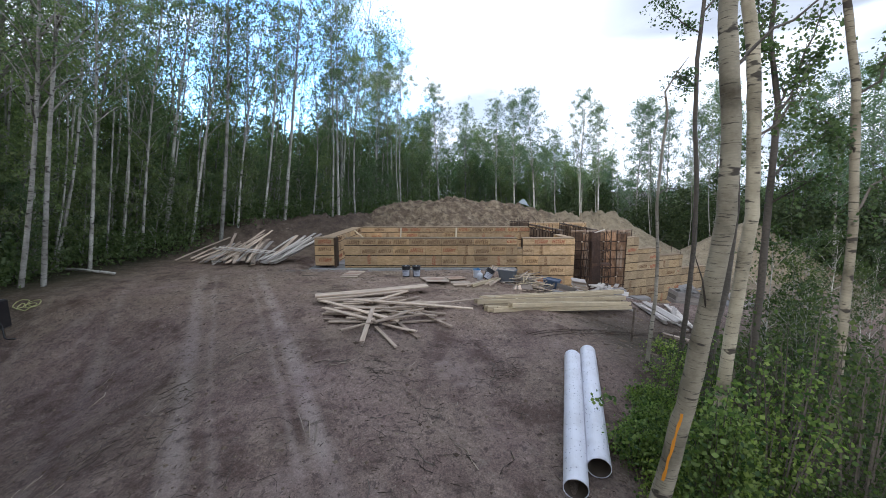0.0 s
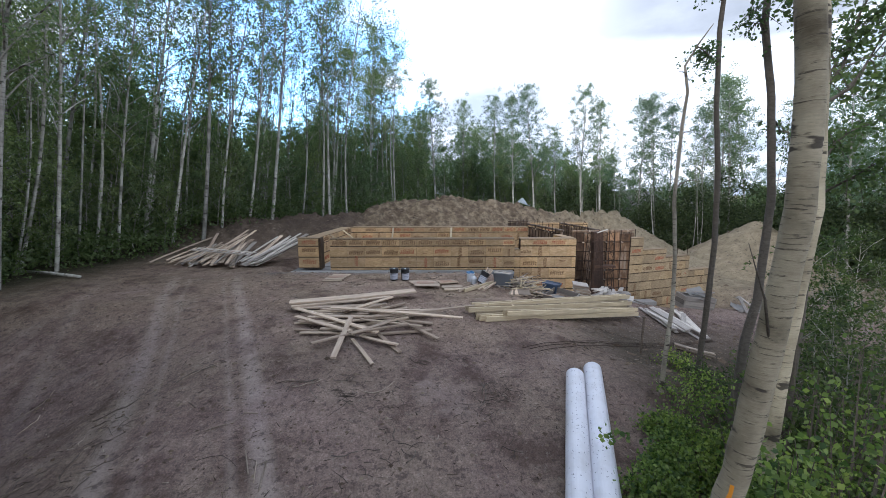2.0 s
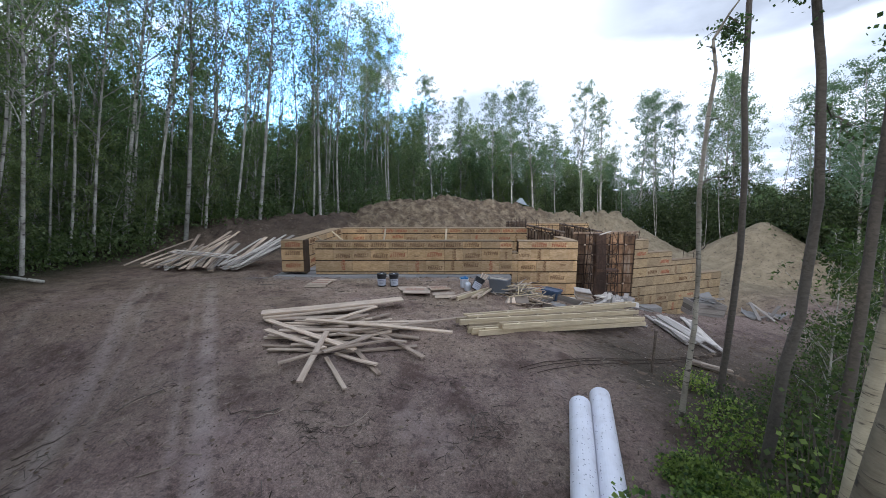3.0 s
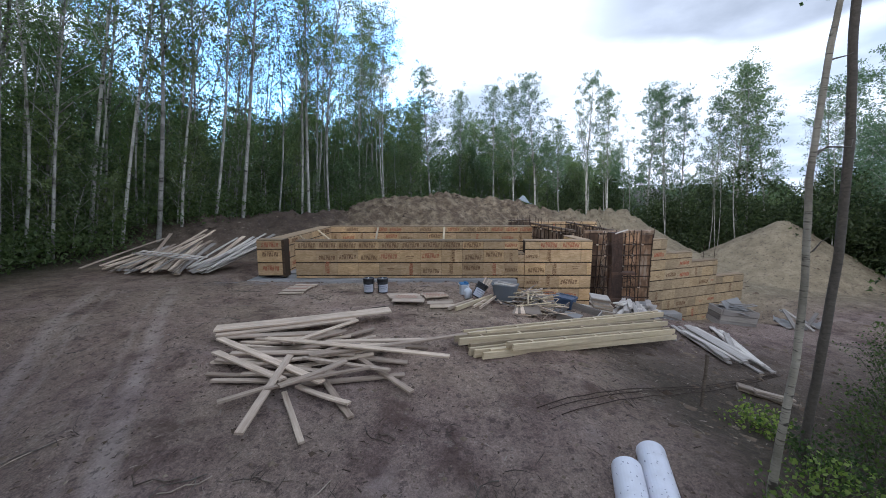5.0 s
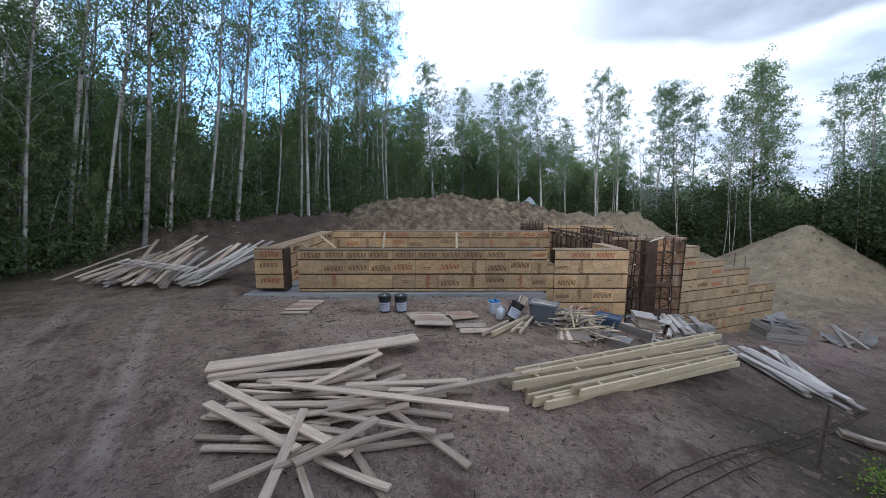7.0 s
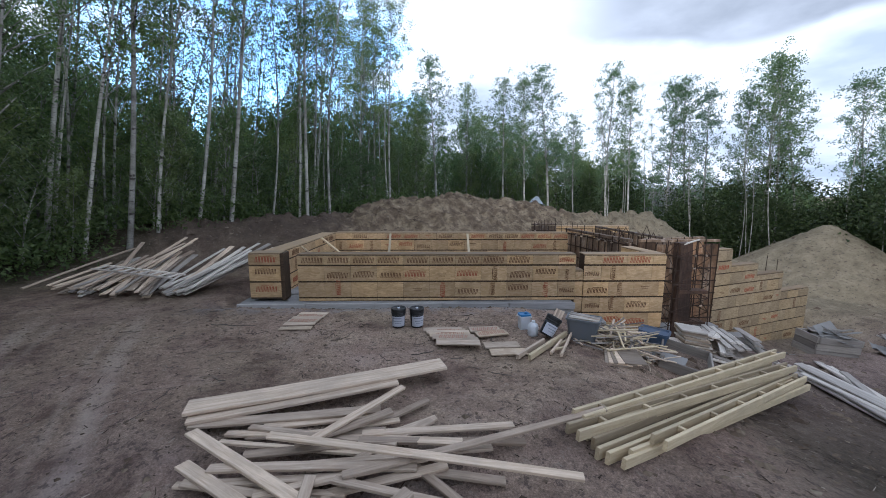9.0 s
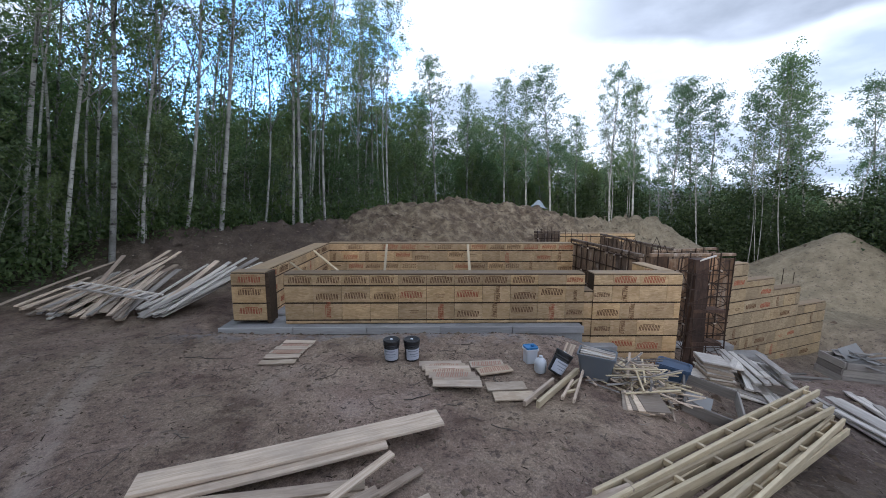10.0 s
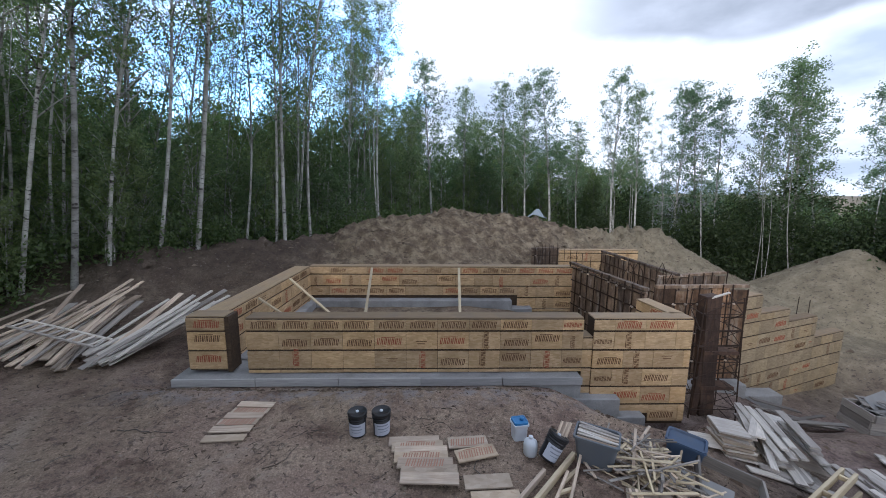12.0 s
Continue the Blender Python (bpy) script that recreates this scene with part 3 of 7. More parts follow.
def steps(lo, hi, d, out_lo, out_hi):
    """Even steps between lo and hi, then growing ones to both ends."""
    mid = list(np.arange(lo, hi, d))
    up, s, v = [], d, mid[-1]
    while v < out_hi:
        s *= 1.13
        v += s
        up.append(v)
    dn, s, v = [], d, mid[0]
    while v > out_lo:
        s *= 1.13
        v -= s
        dn.append(v)
    return np.array(dn[::-1] + mid + up)


def build_ground():
    xs, ys = steps(-11.0, 23.0, 0.125, -900, 900), steps(3.0, 26.0, 0.125, -900, 1100)
    X, Y = np.meshgrid(xs, ys)
    Z = land(X, Y)
    nx, ny = len(xs), len(ys)
    verts = np.stack([X.ravel(), Y.ravel(), Z.ravel()], 1)
    i = np.arange((ny - 1) * nx).reshape(ny - 1, nx)[:, :-1].ravel()
    faces = np.stack([i, i + 1, i + nx + 1, i + nx], 1)
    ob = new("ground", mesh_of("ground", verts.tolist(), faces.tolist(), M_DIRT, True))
    tagged(ob, "bare brown trampled earth with dry wheel tracks and heaps", "ground", kind="structure")


build_ground()

# ---- formwork of the house's foundation ----
ROW, COL = 0.355, 0.56


def stencil_mesh(kind):
    """Print on a board: seven letter-sized marks of two slanted strokes each, with a thin line; the maker's name itself is not spelt."""
    vs, fs = [], []

    def bar(x0, x1, z0, z1, slant=0.0):
        b = len(vs)
        flat = [(x0, z0), (x1, z0), (x1 + slant, z1), (x0 + slant, z1)]
        vs.extend([(x, y, z) if kind != "upright" else (-z, y, x) for y in (0, 0.003) for x, z in flat])
        fs.extend([(b, b + 1, b + 2, b + 3), (b + 1, b + 5, b + 6, b + 2), (b + 4, b, b + 3, b + 7), (b + 3, b + 2, b + 6, b + 7), (b, b + 4, b + 5, b + 1)])

    if kind == "small":
        bar(-0.10, 0.10, 0.012, 0.024), bar(-0.07, 0.07, -0.03, -0.02)
        return vs, fs
    pitch, half = (0.064, 0.058) if kind != "upright" else (0.047, 0.042)
    for i in range(7):
        x, w = pitch * (i - 3.5), 0.22 * pitch
        bar(x, x + w, -half, half, 0.3 * pitch)
        bar(x + 0.42 * pitch, x + 0.42 * pitch + w, -half, half, 0.3 * pitch)
    z = -half - 0.02 if kind == "flipped" else half + 0.012
    bar(-0.14, 0.10, z, z + 0.009)
    return vs, fs


STENCILS = {}
for kind_ in ("plain", "flipped", "upright", "small"):
    for mat_ in (M_STENCIL, M_STENCIL_RED, M_STENCIL_FADED):
        STENCILS[kind_, mat_.name] = mesh_of("print", *stencil_mesh(kind_), mat_)


def form_face(parent, a, b, z_top, bottom, rng, out, prints=0.85, z_grid=0.71, mat_=None):
    """Board pieces in rows on one face of a form, from plan point a to b; bottom(s) gives the lower edge at s metres along. out: the side it faces."""
    a, b = Vector((*a, 0)), Vector((*b, 0))
    length = (b - a).length
    d = (b - a).normalized()
    nrm = Vector((d.y, -d.x, 0)) * out
    ang = math.atan2(d.y, d.x)
    edges = [z_top]
    z = z_grid
    while z > -3:
        if z < z_top - 0.05:
            edges.append(z)
        z -= ROW
    for r in range(len(edges) - 1):
        hi, lo = edges[r], edges[r + 1]
        s = 0.0
        shift = rng.choice((0.0, 0.0, 0.18))
        while s < length - 0.02:
            w = min(COL - (shift if s == 0 else 0), length - s)
            if length - s - w < 0.12:
                w = length - s
            bot = bottom(s + w / 2)
            l2 = max(lo, bot)
            h = hi - l2 - 0.032
            if hi - 0.05 > bot and h > 0.03:
                sw, sh = round(w - 0.006, 3), round(h, 2)
                me = box_mesh("panel", sw, 0.02, sh, mat_ or M_OSB, 0.003)
                c = a + d * (s + w / 2) + nrm * 0.012
                m = Matrix.Translation((c.x, c.y, l2 + 0.014)) @ Matrix.Rotation(ang, 4, "Z") @ pose(0, rng.uniform(-0.003, 0.003), 0, rng.uniform(-0.4, 0.4), 0, 0)
                p = part("panel", me, parent, parent.matrix_world.inverted() @ m)
                if rng.random() < prints and sw > 0.3 and sh > 0.16:
                    kind = rng.choice(("plain", "flipped", "plain", "flipped", "small", "upright" if sh > 0.3 else "plain", "upright" if sh > 0.3 else "flipped"))
                    mat = M_STENCIL_RED if rng.random() < 0.35 else M_STENCIL
                    face = -0.0135 if out > 0 else 0.0135
                    flip = pose(0, face, sh / 2 + rng.uniform(-0.05, 0.05) * (sh > 0.3), 0, 0, 0 if out > 0 else 180)
                    part("print", STENCILS[kind, mat.name], p, flip @ pose(rng.uniform(-0.03, 0.03), 0, 0, 0, 180 if kind == "flipped" else 0, 0) @ Matrix.Scale(min(1.0, 0.9 * sw / 0.46), 4))
            s += w


def slab_between(name, a, b, thick, side, z0, z1, mat, parent):
    """An upright slab from plan point a to b, its depth laid to one side."""
    a, b = Vector((*a, 0)), Vector((*b, 0))
    d = (b - a).normalized()
    n = Vector((-d.y, d.x, 0)) * side
    c = (a + b) / 2 + n * thick / 2
    m = Matrix.Translation((c.x, c.y, z0)) @ Matrix.Rotation(math.atan2(d.y, d.x), 4, "Z")
    return part(name, box_mesh(name, (b - a).length, thick, z1 - z0, mat, 0.006), parent, parent.matrix_world.inverted() @ m)


def form_wall(name, a, b, thick, z_top, z_bot, label, front=True, back=True, steps_=None, prints=0.85):
    rng = random.Random(name + str(a))
    w = thing(name, pose(a[0], a[1], z_bot), label, "formwork", "foundation formwork")
    bottom = steps_ or (lambda s: z_bot)
    slab_between("core", a, b, thick, 1, z_bot, z_top - 0.03, M_BATTEN, w)
    slab_between("cap", a, b, thick + 0.03, 1, z_top - 0.026, z_top, M_CAPW, w)
    if front:
        form_face(w, a, b, z_top - 0.02, bottom, rng, 1, prints)
    if back:
        av, bv = Vector((*a, 0)), Vector((*b, 0))
        d = (bv - av).normalized()
        n = Vector((-d.y, d.x, 0)) * thick
        form_face(w, (av + n)[:2], (bv + n)[:2], z_top - 0.02, bottom, rng, -1, prints * 0.6)
    return w


TOP = 0.95
form_wall("formwork_wall", (-2.60, 13.40), (3.38, 13.40), 0.28, TOP, -0.08, "strand-board formwork wall standing on a concrete strip footing", back=True)
form_wall("formwork_wall", (3.38, 13.40), (3.56, 13.40), 0.28, 0.60, -0.50, "low filler of strand-board formwork between two walls", back=False, prints=0)
form_wall("formwork_wall", (3.56, 13.38), (5.36, 13.38), 0.28, TOP, -1.12, "tall strand-board formwork corner over stepped concrete footing", back=False,
          steps_=lambda s: -0.55 if s < 0.5 else (-0.9 if s < 1.0 else -1.1))
form_wall("formwork_wall", (5.38, 13.67), (5.26, 14.62), 0.26, TOP, -1.1, "short strand-board return wall at the corner", front=True, back=True)
form_wall("formwork_wall", (-2.95, 17.90), (4.86, 17.90), 0.28, TOP, -0.30, "long strand-board formwork wall at the back", back=False, prints=0.7,
          steps_=lambda s: 0.06 if s < 5.9 else -0.45)
form_wall("formwork_wall", (-3.12, 13.72), (-2.95, 17.88), 0.40, TOP, -0.2, "side wall of strand-board formwork with thick top", front=True, back=True, prints=0.7)
block = form_wall("formwork_end", (-3.62, 13.40), (-2.96, 13.40), 0.30, TOP + 0.03, -0.02, "end block of strand-board formwork beside an opening", back=False)
slab_between("jamb", (-2.955, 13.385), (-2.885, 13.385), 0.32, 1, -0.05, TOP + 0.02, M_BATTEN, block)["label"] = "dark brown jamb board"


def wing_wall():
    a, b = Vector((8.27, 15.62)), Vector((12.60, 17.15))
    rng = random.Random(5)
    w = thing("formwork_wall", pose(8.27, 15.62, -3.0), "stepped strand-board wing wall running down the slope", "formwork", "foundation formwork")
    total = (b - a).length
    cuts = ((0.0, 0.14, 0.70), (0.14, 0.41, 0.20), (0.41, 0.70, -0.15), (0.70, 1.03, -0.78))
    for s0, s1, top in cuts:
        p0, p1 = a.lerp(b, s0), a.lerp(b, s1)
        slab_between("core", p0, p1, 0.25, 1, -3.0, top - 0.03, M_BATTEN, w)
        slab_between("cap", p0, p1, 0.27, 1, top - 0.028, top, M_CAPW, w)
        form_face(w, p0, p1, top - 0.02, lambda s: -2.9, rng, 1, 0.6, mat_=M_OSB_GREY)


wing_wall()


def back_room():
    rng = random.Random(9)
    w = thing("formwork_wall", pose(5.0, 21.8, -0.6), "far strand-board formwork wall of the second room", "formwork", "foundation formwork")
    slab_between("core", (5.7, 21.8), (9.0, 21.8), 0.25, 1, -0.8, 0.82, M_BATTEN, w)
    slab_between("cap", (5.7, 21.8), (9.0, 21.8), 0.27, 1, 0.822, 0.85, M_CAPW, w)
    form_face(w, (5.7, 21.8), (9.0, 21.8), 0.83, lambda s: -0.5, rng, 1, 0.4)


back_room()


def stained_form(a, b, thick, z0, z1, label, rods=True, posts=0.30, mat=None):
    """Old dark form: stained plywood panels, a dark rail on top, rows of thin tie rods, upright bars and pale wedges where they cross."""
    rng = random.Random(str(a))
    a, b = Vector((*a, 0)), Vector((*b, 0))
    d = (b - a).normalized()
    n = Vector((d.y, -d.x, 0))
    length = (b - a).length
    w = thing("stained_form", pose(a.x, a.y, z0), label, "formwork", "stained foundation forms")
    inv, turn = w.matrix_world.inverted(), Matrix.Rotation(math.atan2(d.y, d.x), 4, "Z")
    count = max(2, round(length / 0.42))
    bw = length / count
    for i in range(count):
        c = a + d * (i + 0.5) * bw
        up_ = rng.uniform(-0.05, 0.02)
        me = box_mesh("board", round(bw - 0.008, 3), thick, round(z1 - z0 - 0.1, 2), mat or M_STAIN)
        part("board", me, w, inv @ Matrix.Translation((c.x, c.y, z0 + up_)) @ turn @ pose(0, rng.uniform(-0.008, 0.008), 0))
    c = (a + b) / 2
    part("rail", box_mesh("rail", round(length, 2), thick + 0.05, 0.07, M_STAIN), w, inv @ Matrix.Translation((c.x, c.y, z1 - 0.07)) @ turn)
    s = 0.12
    while rods and s < length:
        c = a + d * s + n * (thick / 2 + 0.045)
        part("upright_bar", box_mesh("upright_bar", 0.022, 0.022, round(z1 - z0 - 0.1 + 0.12 * (round(s * 9) % 2), 2), M_REBAR), w, inv @ Matrix.Translation((c.x, c.y, z0)) @ turn @ pose(0, 0, 0, 0, rng.uniform(-1, 1), 0))
        s += posts
    z = z0 + 0.22
    while rods and z < z1 - 0.12:
        c = (a + b) / 2 + n * (thick / 2 + 0.018)
        part("tie_rod", box_mesh("tie_rod", round(length, 2), 0.02, 0.032, M_REBAR), w, inv @ Matrix.Translation((c.x, c.y, z)) @ turn)
        s = 0.12
        while s < length:
            c = a + d * s + n * (thick / 2 + 0.04)
            if rng.random() < 0.5:
                part("wedge", box_mesh("wedge", 0.07, 0.035, 0.045, rng.choice((M_CAP, M_CAP, M_BATTEN, M_LUMBER))), w, inv @ Matrix.Translation((c.x, c.y, z - 0.015)) @ turn @ pose(0, 0, 0, 0, rng.uniform(-25, 25), 0))
            s += posts
        z += 0.36
    return w


stained_form((4.86, 18.05), (5.40, 14.95), 0.08, -0.75, 1.08, "dark oil-stained wooden form with rows of tie rods")
stained_form((5.96, 15.52), (8.26, 15.62), 0.08, -2.2, 1.00, "rust-brown stained form boards behind a steel cage", mat=M_RUSTY)
stained_form((4.60, 21.6), (5.70, 21.7), 0.08, -0.3, 0.95, "dark stained form boards at the back corner")
stained_form((7.45, 21.6), (7.75, 17.4), 0.08, -0.9, 0.86, "dark stained form of the inner side wall")
stained_form((7.15, 17.35), (9.6, 18.0), 0.08, -0.9, 0.80, "dark stained form across the second room")


def concrete_strip(name, x0, x1, y0, y1, z0, z1, label):
    rng = random.Random(x0)
    nx, vs, fs = max(2, int((x1 - x0) / 0.25)), [], []
    for i in range(nx + 1):
        x = x0 + (x1 - x0) * i / nx
        j = [rng.uniform(-0.008, 0.008) for _ in range(4)]
        b = 0.015
        vs += [(x, y0 + j[0], z0), (x, y0 + j[1], z1 - b + j[2]), (x, y0 + b + j[1], z1 + j[2]), (x, y1 - b, z1 + j[3] * 0.5), (x, y1, z1 - b), (x, y1, z0)]
    for i in range(nx):
        for k in range(6):
            q = (k + 1) % 6
            fs.append((6 * i + k, 6 * i + q, 6 * i + 6 + q, 6 * i + 6 + k))
    fs += [(0, 1, 2, 3, 4, 5), tuple(6 * nx + k for k in reversed(range(6)))]
    ob = new(name, mesh_of(name, vs, fs, M_CONC))
    return tagged(ob, label, "footing", "footings") if label else ob


front_footing = thing("footing", Matrix.Identity(4), "grey concrete strip footing with pale edge boards below a wall", "footing", "footings")
strip = concrete_strip("strip", -3.82, 3.32, 13.20, 13.92, -0.55, -0.085, "")
strip.parent = front_footing
for k_ in range(5):
    x0_, x1_ = -3.82 + 1.43 * k_, -3.82 + 1.43 * (k_ + 1)
    part("edge_board", box_mesh("edge_board", 1.415, 0.042, 0.14, M_EDGE), front_footing, pose((x0_ + x1_) / 2, 13.172 + 0.006 * (k_ % 2), -0.215 + 0.004 * (k_ % 3)), "pale grey cement-splashed board")
concrete_strip("footing", 3.20, 4.04, 13.18, 13.92, -1.2, -0.50, "lower grey concrete footing step")
concrete_strip("footing", 4.00, 4.52, 13.16, 13.92, -1.5, -0.84, "lowest grey concrete footing step")
concrete_strip("footing", -2.9, 3.0, 17.62, 18.25, -0.5, -0.02, "grey concrete footing along the back wall")
concrete_strip("footing", 3.0, 3.6, 17.60, 18.25, -0.8, -0.25, "stepped concrete footing at the back wall")
concrete_strip("footing", -3.8, -2.72, 13.93, 17.60, -0.5, -0.04, "grey concrete footing along the side wall")
concrete_strip("footing", 5.4, 8.2, 15.2, 15.57, -2.0, -1.38, "grey concrete footing under the stained forms")
concrete_strip("footing", 8.3, 9.3, 15.35, 15.75, -2.2, -1.75, "grey concrete footing below the wing wall")


def stick(name, a, b, w, t, mat, label, category, group, spin=0.0, bow=0.0):
    """A sawn board from a to b, its ends square, slightly bowed and twisted."""
    a, b = Vector(a), Vector(b)
    L = (b - a).length
    vs, fs, n = [], [], 6
    rng = random.Random(round(a.x * 1000 + b.y * 77))
    tw = rng.uniform(-0.06, 0.06)
    for i in range(n + 1):
        u = i / n
        x = (u - 0.5) * L
        dz = bow * (1 - (2 * u - 1) ** 2)
        c, s = math.cos(tw * (u - 0.5)), math.sin(tw * (u - 0.5))
        e = 0.004
        for y, z in ((-w / 2, -t / 2 + e), (-w / 2, t / 2 - e), (-w / 2 + e, t / 2), (w / 2 - e, t / 2), (w / 2, t / 2 - e), (w / 2, -t / 2 + e), (w / 2 - e, -t / 2), (-w / 2 + e, -t / 2)):
            vs.append((x, y * c - z * s, z * c + y * s + dz))
    for i in range(n):
        for k in range(8):
            q = (k + 1) % 8
            fs.append((8 * i + k, 8 * i + 8 + k, 8 * i + 8 + q, 8 * i + q))
    fs += [tuple(range(8)), tuple(8 * n + k for k in reversed(range(8)))]
    ob = new(name, mesh_of(name, vs, fs, mat))
    ob.matrix_world = between(a, b, spin)
    return tagged(ob, label, category, group)


for a_, b_ in (((-1.12, 17.86, 0.90), (-0.95, 15.3, -0.16)), ((1.44, 17.86, 0.90), (1.32, 15.3, -0.16)), ((-2.92, 14.6, 0.95), (-1.75, 15.0, -0.16)),
               ((-2.92, 16.3, 0.95), (-1.35, 15.7, -0.16))):
    stick("brace", a_, b_, 0.07, 0.035, M_LUMBER_NEW, "pale wooden brace propping the formwork from inside", "brace", "wall braces")

# ---- column form with its steel cage ----


def rebar_cage():
    c = thing("rebar_cage", pose(6.6, 14.25, -1.62), "rusty steel bar cage standing round a dark column form", "rebar")
    inv = c.matrix_world.inverted()

    def bar(a, b, r=0.014):
        vs, fs = [], []
        tube(vs, fs, [a, b], [r, r], 6)
        part("bar", mesh_of("bar", [inv @ Vector(v) for v in vs], fs, M_REBAR), c)

    feet = [(5.98, 14.05), (7.00, 14.05), (7.10, 14.75), (6.1, 14.75)]
    tops = [(6.17, 14.2), (6.98, 14.2), (7.02, 14.7), (6.25, 14.7)]
    for (x0, y0), (x1, y1) in zip(feet, tops):
        bar((x0, y0, -1.62), (x1, y1, 1.08))
    for k in range(8):
        u0, u1 = k / 8, (k + 1) / 8
        for i in (0, 1, 3):
            j = (i + 1) % 4
            p = [Vector((*feet[q], -1.62)).lerp(Vector((*tops[q], 1.08)), u) for q, u in ((i, u0), (j, u0), (j if k % 2 else i, u1), (i if k % 2 else j, u0))]
            bar(p[0], p[1], 0.008)
            bar(p[3], p[2], 0.008)
    return c


rebar_cage()
col = thing("column_form", pose(6.5, 14.5, -1.62), "tall dark brown stained column form board leaning upright", "formwork")
part("post", box_mesh("post", 0.33, 0.24, 2.68, M_STAIN_RED), col, pose(0.12, 0, 0, 0, -3.0, 6))
part("side_board", box_mesh("side_board", 0.13, 0.05, 2.45, M_STAIN_RED), col, pose(-0.16, -0.10, 0, 0, 3.5, -4))
for z_ in (0.6, 1.4):
    part("collar", box_mesh("collar", 0.74, 0.30, 0.08, M_STAIN_RED), col, pose(0.28, 0, z_, 0, 1, 0))


def rebar_row(x0, y0, x1, y1, z0, z1, n, label):
    rng = random.Random(n)
    for i in range(n):
        u = i / max(1, n - 1)
        x, y = x0 + (x1 - x0) * u, y0 + (y1 - y0) * u
        vs, fs = [], []
        tube(vs, fs, [(0, 0, 0), (rng.uniform(-0.03, 0.03), 0, z1 - z0 + rng.uniform(-0.1, 0.08))], [0.010, 0.010], 5)
        ob = new("rebar", mesh_of("rebar", vs, fs, M_REBAR))
        ob.matrix_world = pose(x, y, z0)
        tagged(ob, label, "rebar", "upright bars")


rebar_row(5.35, 15.4, 5.9, 21.5, -0.9, 1.15, 9, "upright rusty reinforcing bar sticking out of the forms")
rebar_row(4.7, 21.5, 5.6, 21.5, -0.5, 1.15, 7, "upright rusty reinforcing bar at the back corner")
rebar_row(10.9, 16.9, 11.5, 17.1, -1.9, 0.25, 2, "single upright steel stake behind the wing wall")
stick("crossbar", (6.42, 14.38, 1.02), (6.80, 14.38, 1.14), 0.05, 0.03, M_LUMBER_GREY, "short grey stick on top of the column form", "stick", "braces")



def peaked_bars():
    """Bent bars whose tops meet in a point, standing between the inner forms."""
    for x, y, w, top in ((6.15, 17.1, 0.34, 1.22), (6.6, 17.5, 0.36, 1.16), (7.0, 17.0, 0.30, 1.25), (6.75, 16.2, 0.32, 1.12)):
        vs, fs = [], []
        tube(vs, fs, [(-w, 0, 0), (-w * 0.7, 0, 1.1 + top - 0.3), (0, 0, 1.1 + top), (w * 0.7, 0, 1.1 + top - 0.3), (w, 0, 0)], [0.012] * 5, 6)
        ob = new("bent_bar", mesh_of("bent_bar", vs, fs, M_REBAR))
        ob.matrix_world = pose(x, y, -1.1, 0, 0, 25)
        tagged(ob, "bent rusty reinforcing bar with a peaked top", "rebar", "bent bars")


peaked_bars()

# ---- lumber ----
WIDE = [(-2.14, 8.97, 0.40, 9.85, 0.17, 0.27), (-2.05, 8.84, -0.13, 9.50, 0.13, 0.15)]
LOW = [(-1.61, 8.74, -0.6, 8.69, 0.05), (-1.74, 8.19, -0.39, 8.07, 0.05), (-1.62, 7.89, -0.33, 7.89, 0.04), (-1.47, 7.74, -0.5, 7.70, 0.04),
       (-1.13, 7.79, -0.2, 7.79, 0.09), (-0.50, 7.50, -0.02, 6.72, 0.04), (-0.37, 7.56, 0.3, 7.26, 0.08), (-0.11, 7.73, 0.35, 7.11, 0.04),
       (0.02, 8.39, 0.96, 7.48, 0.08), (-0.42, 8.10, 1.97, 8.90, 0.19), (-0.48, 8.71, 0.22, 9.24, 0.06), (-0.38, 8.37, 0.26, 8.87, 0.08),
       (-0.36, 7.66, 0.84, 7.88, 0.05), (-0.75, 8.28, 0.79, 8.5, 0.06),
       (-2.01, 8.81, -0.26, 9.05, 0.10), (-1.33, 8.81, -0.23, 9.02, 0.06), (-1.64, 8.75, -0.09, 8.74, 0.05), (-0.51, 8.57, 0.3, 8.93, 0.05)]
HIGH = [(-1.87, 8.62, -0.08, 7.54, 0.17), (-1.13, 8.48, 1.4, 8.01, 0.23), (-1.74, 8.29, -0.55, 7.6, 0.14), (-1.5, 8.23, 0.14, 8.24, 0.13),
        (-1.1, 7.23, -0.30, 7.80, 0.11), (-0.66, 7.37, 0.43, 7.80, 0.16), (-0.66, 8.10, -0.60, 6.72, 0.17), (-0.50, 7.38, 0.10, 7.92, 0.20),
        (-0.48, 8.09, 0.67, 7.8, 0.16), (-0.78, 8.46, -0.05, 9.29, 0.19), (-0.92, 8.48, -0.13, 8.9, 0.16)]


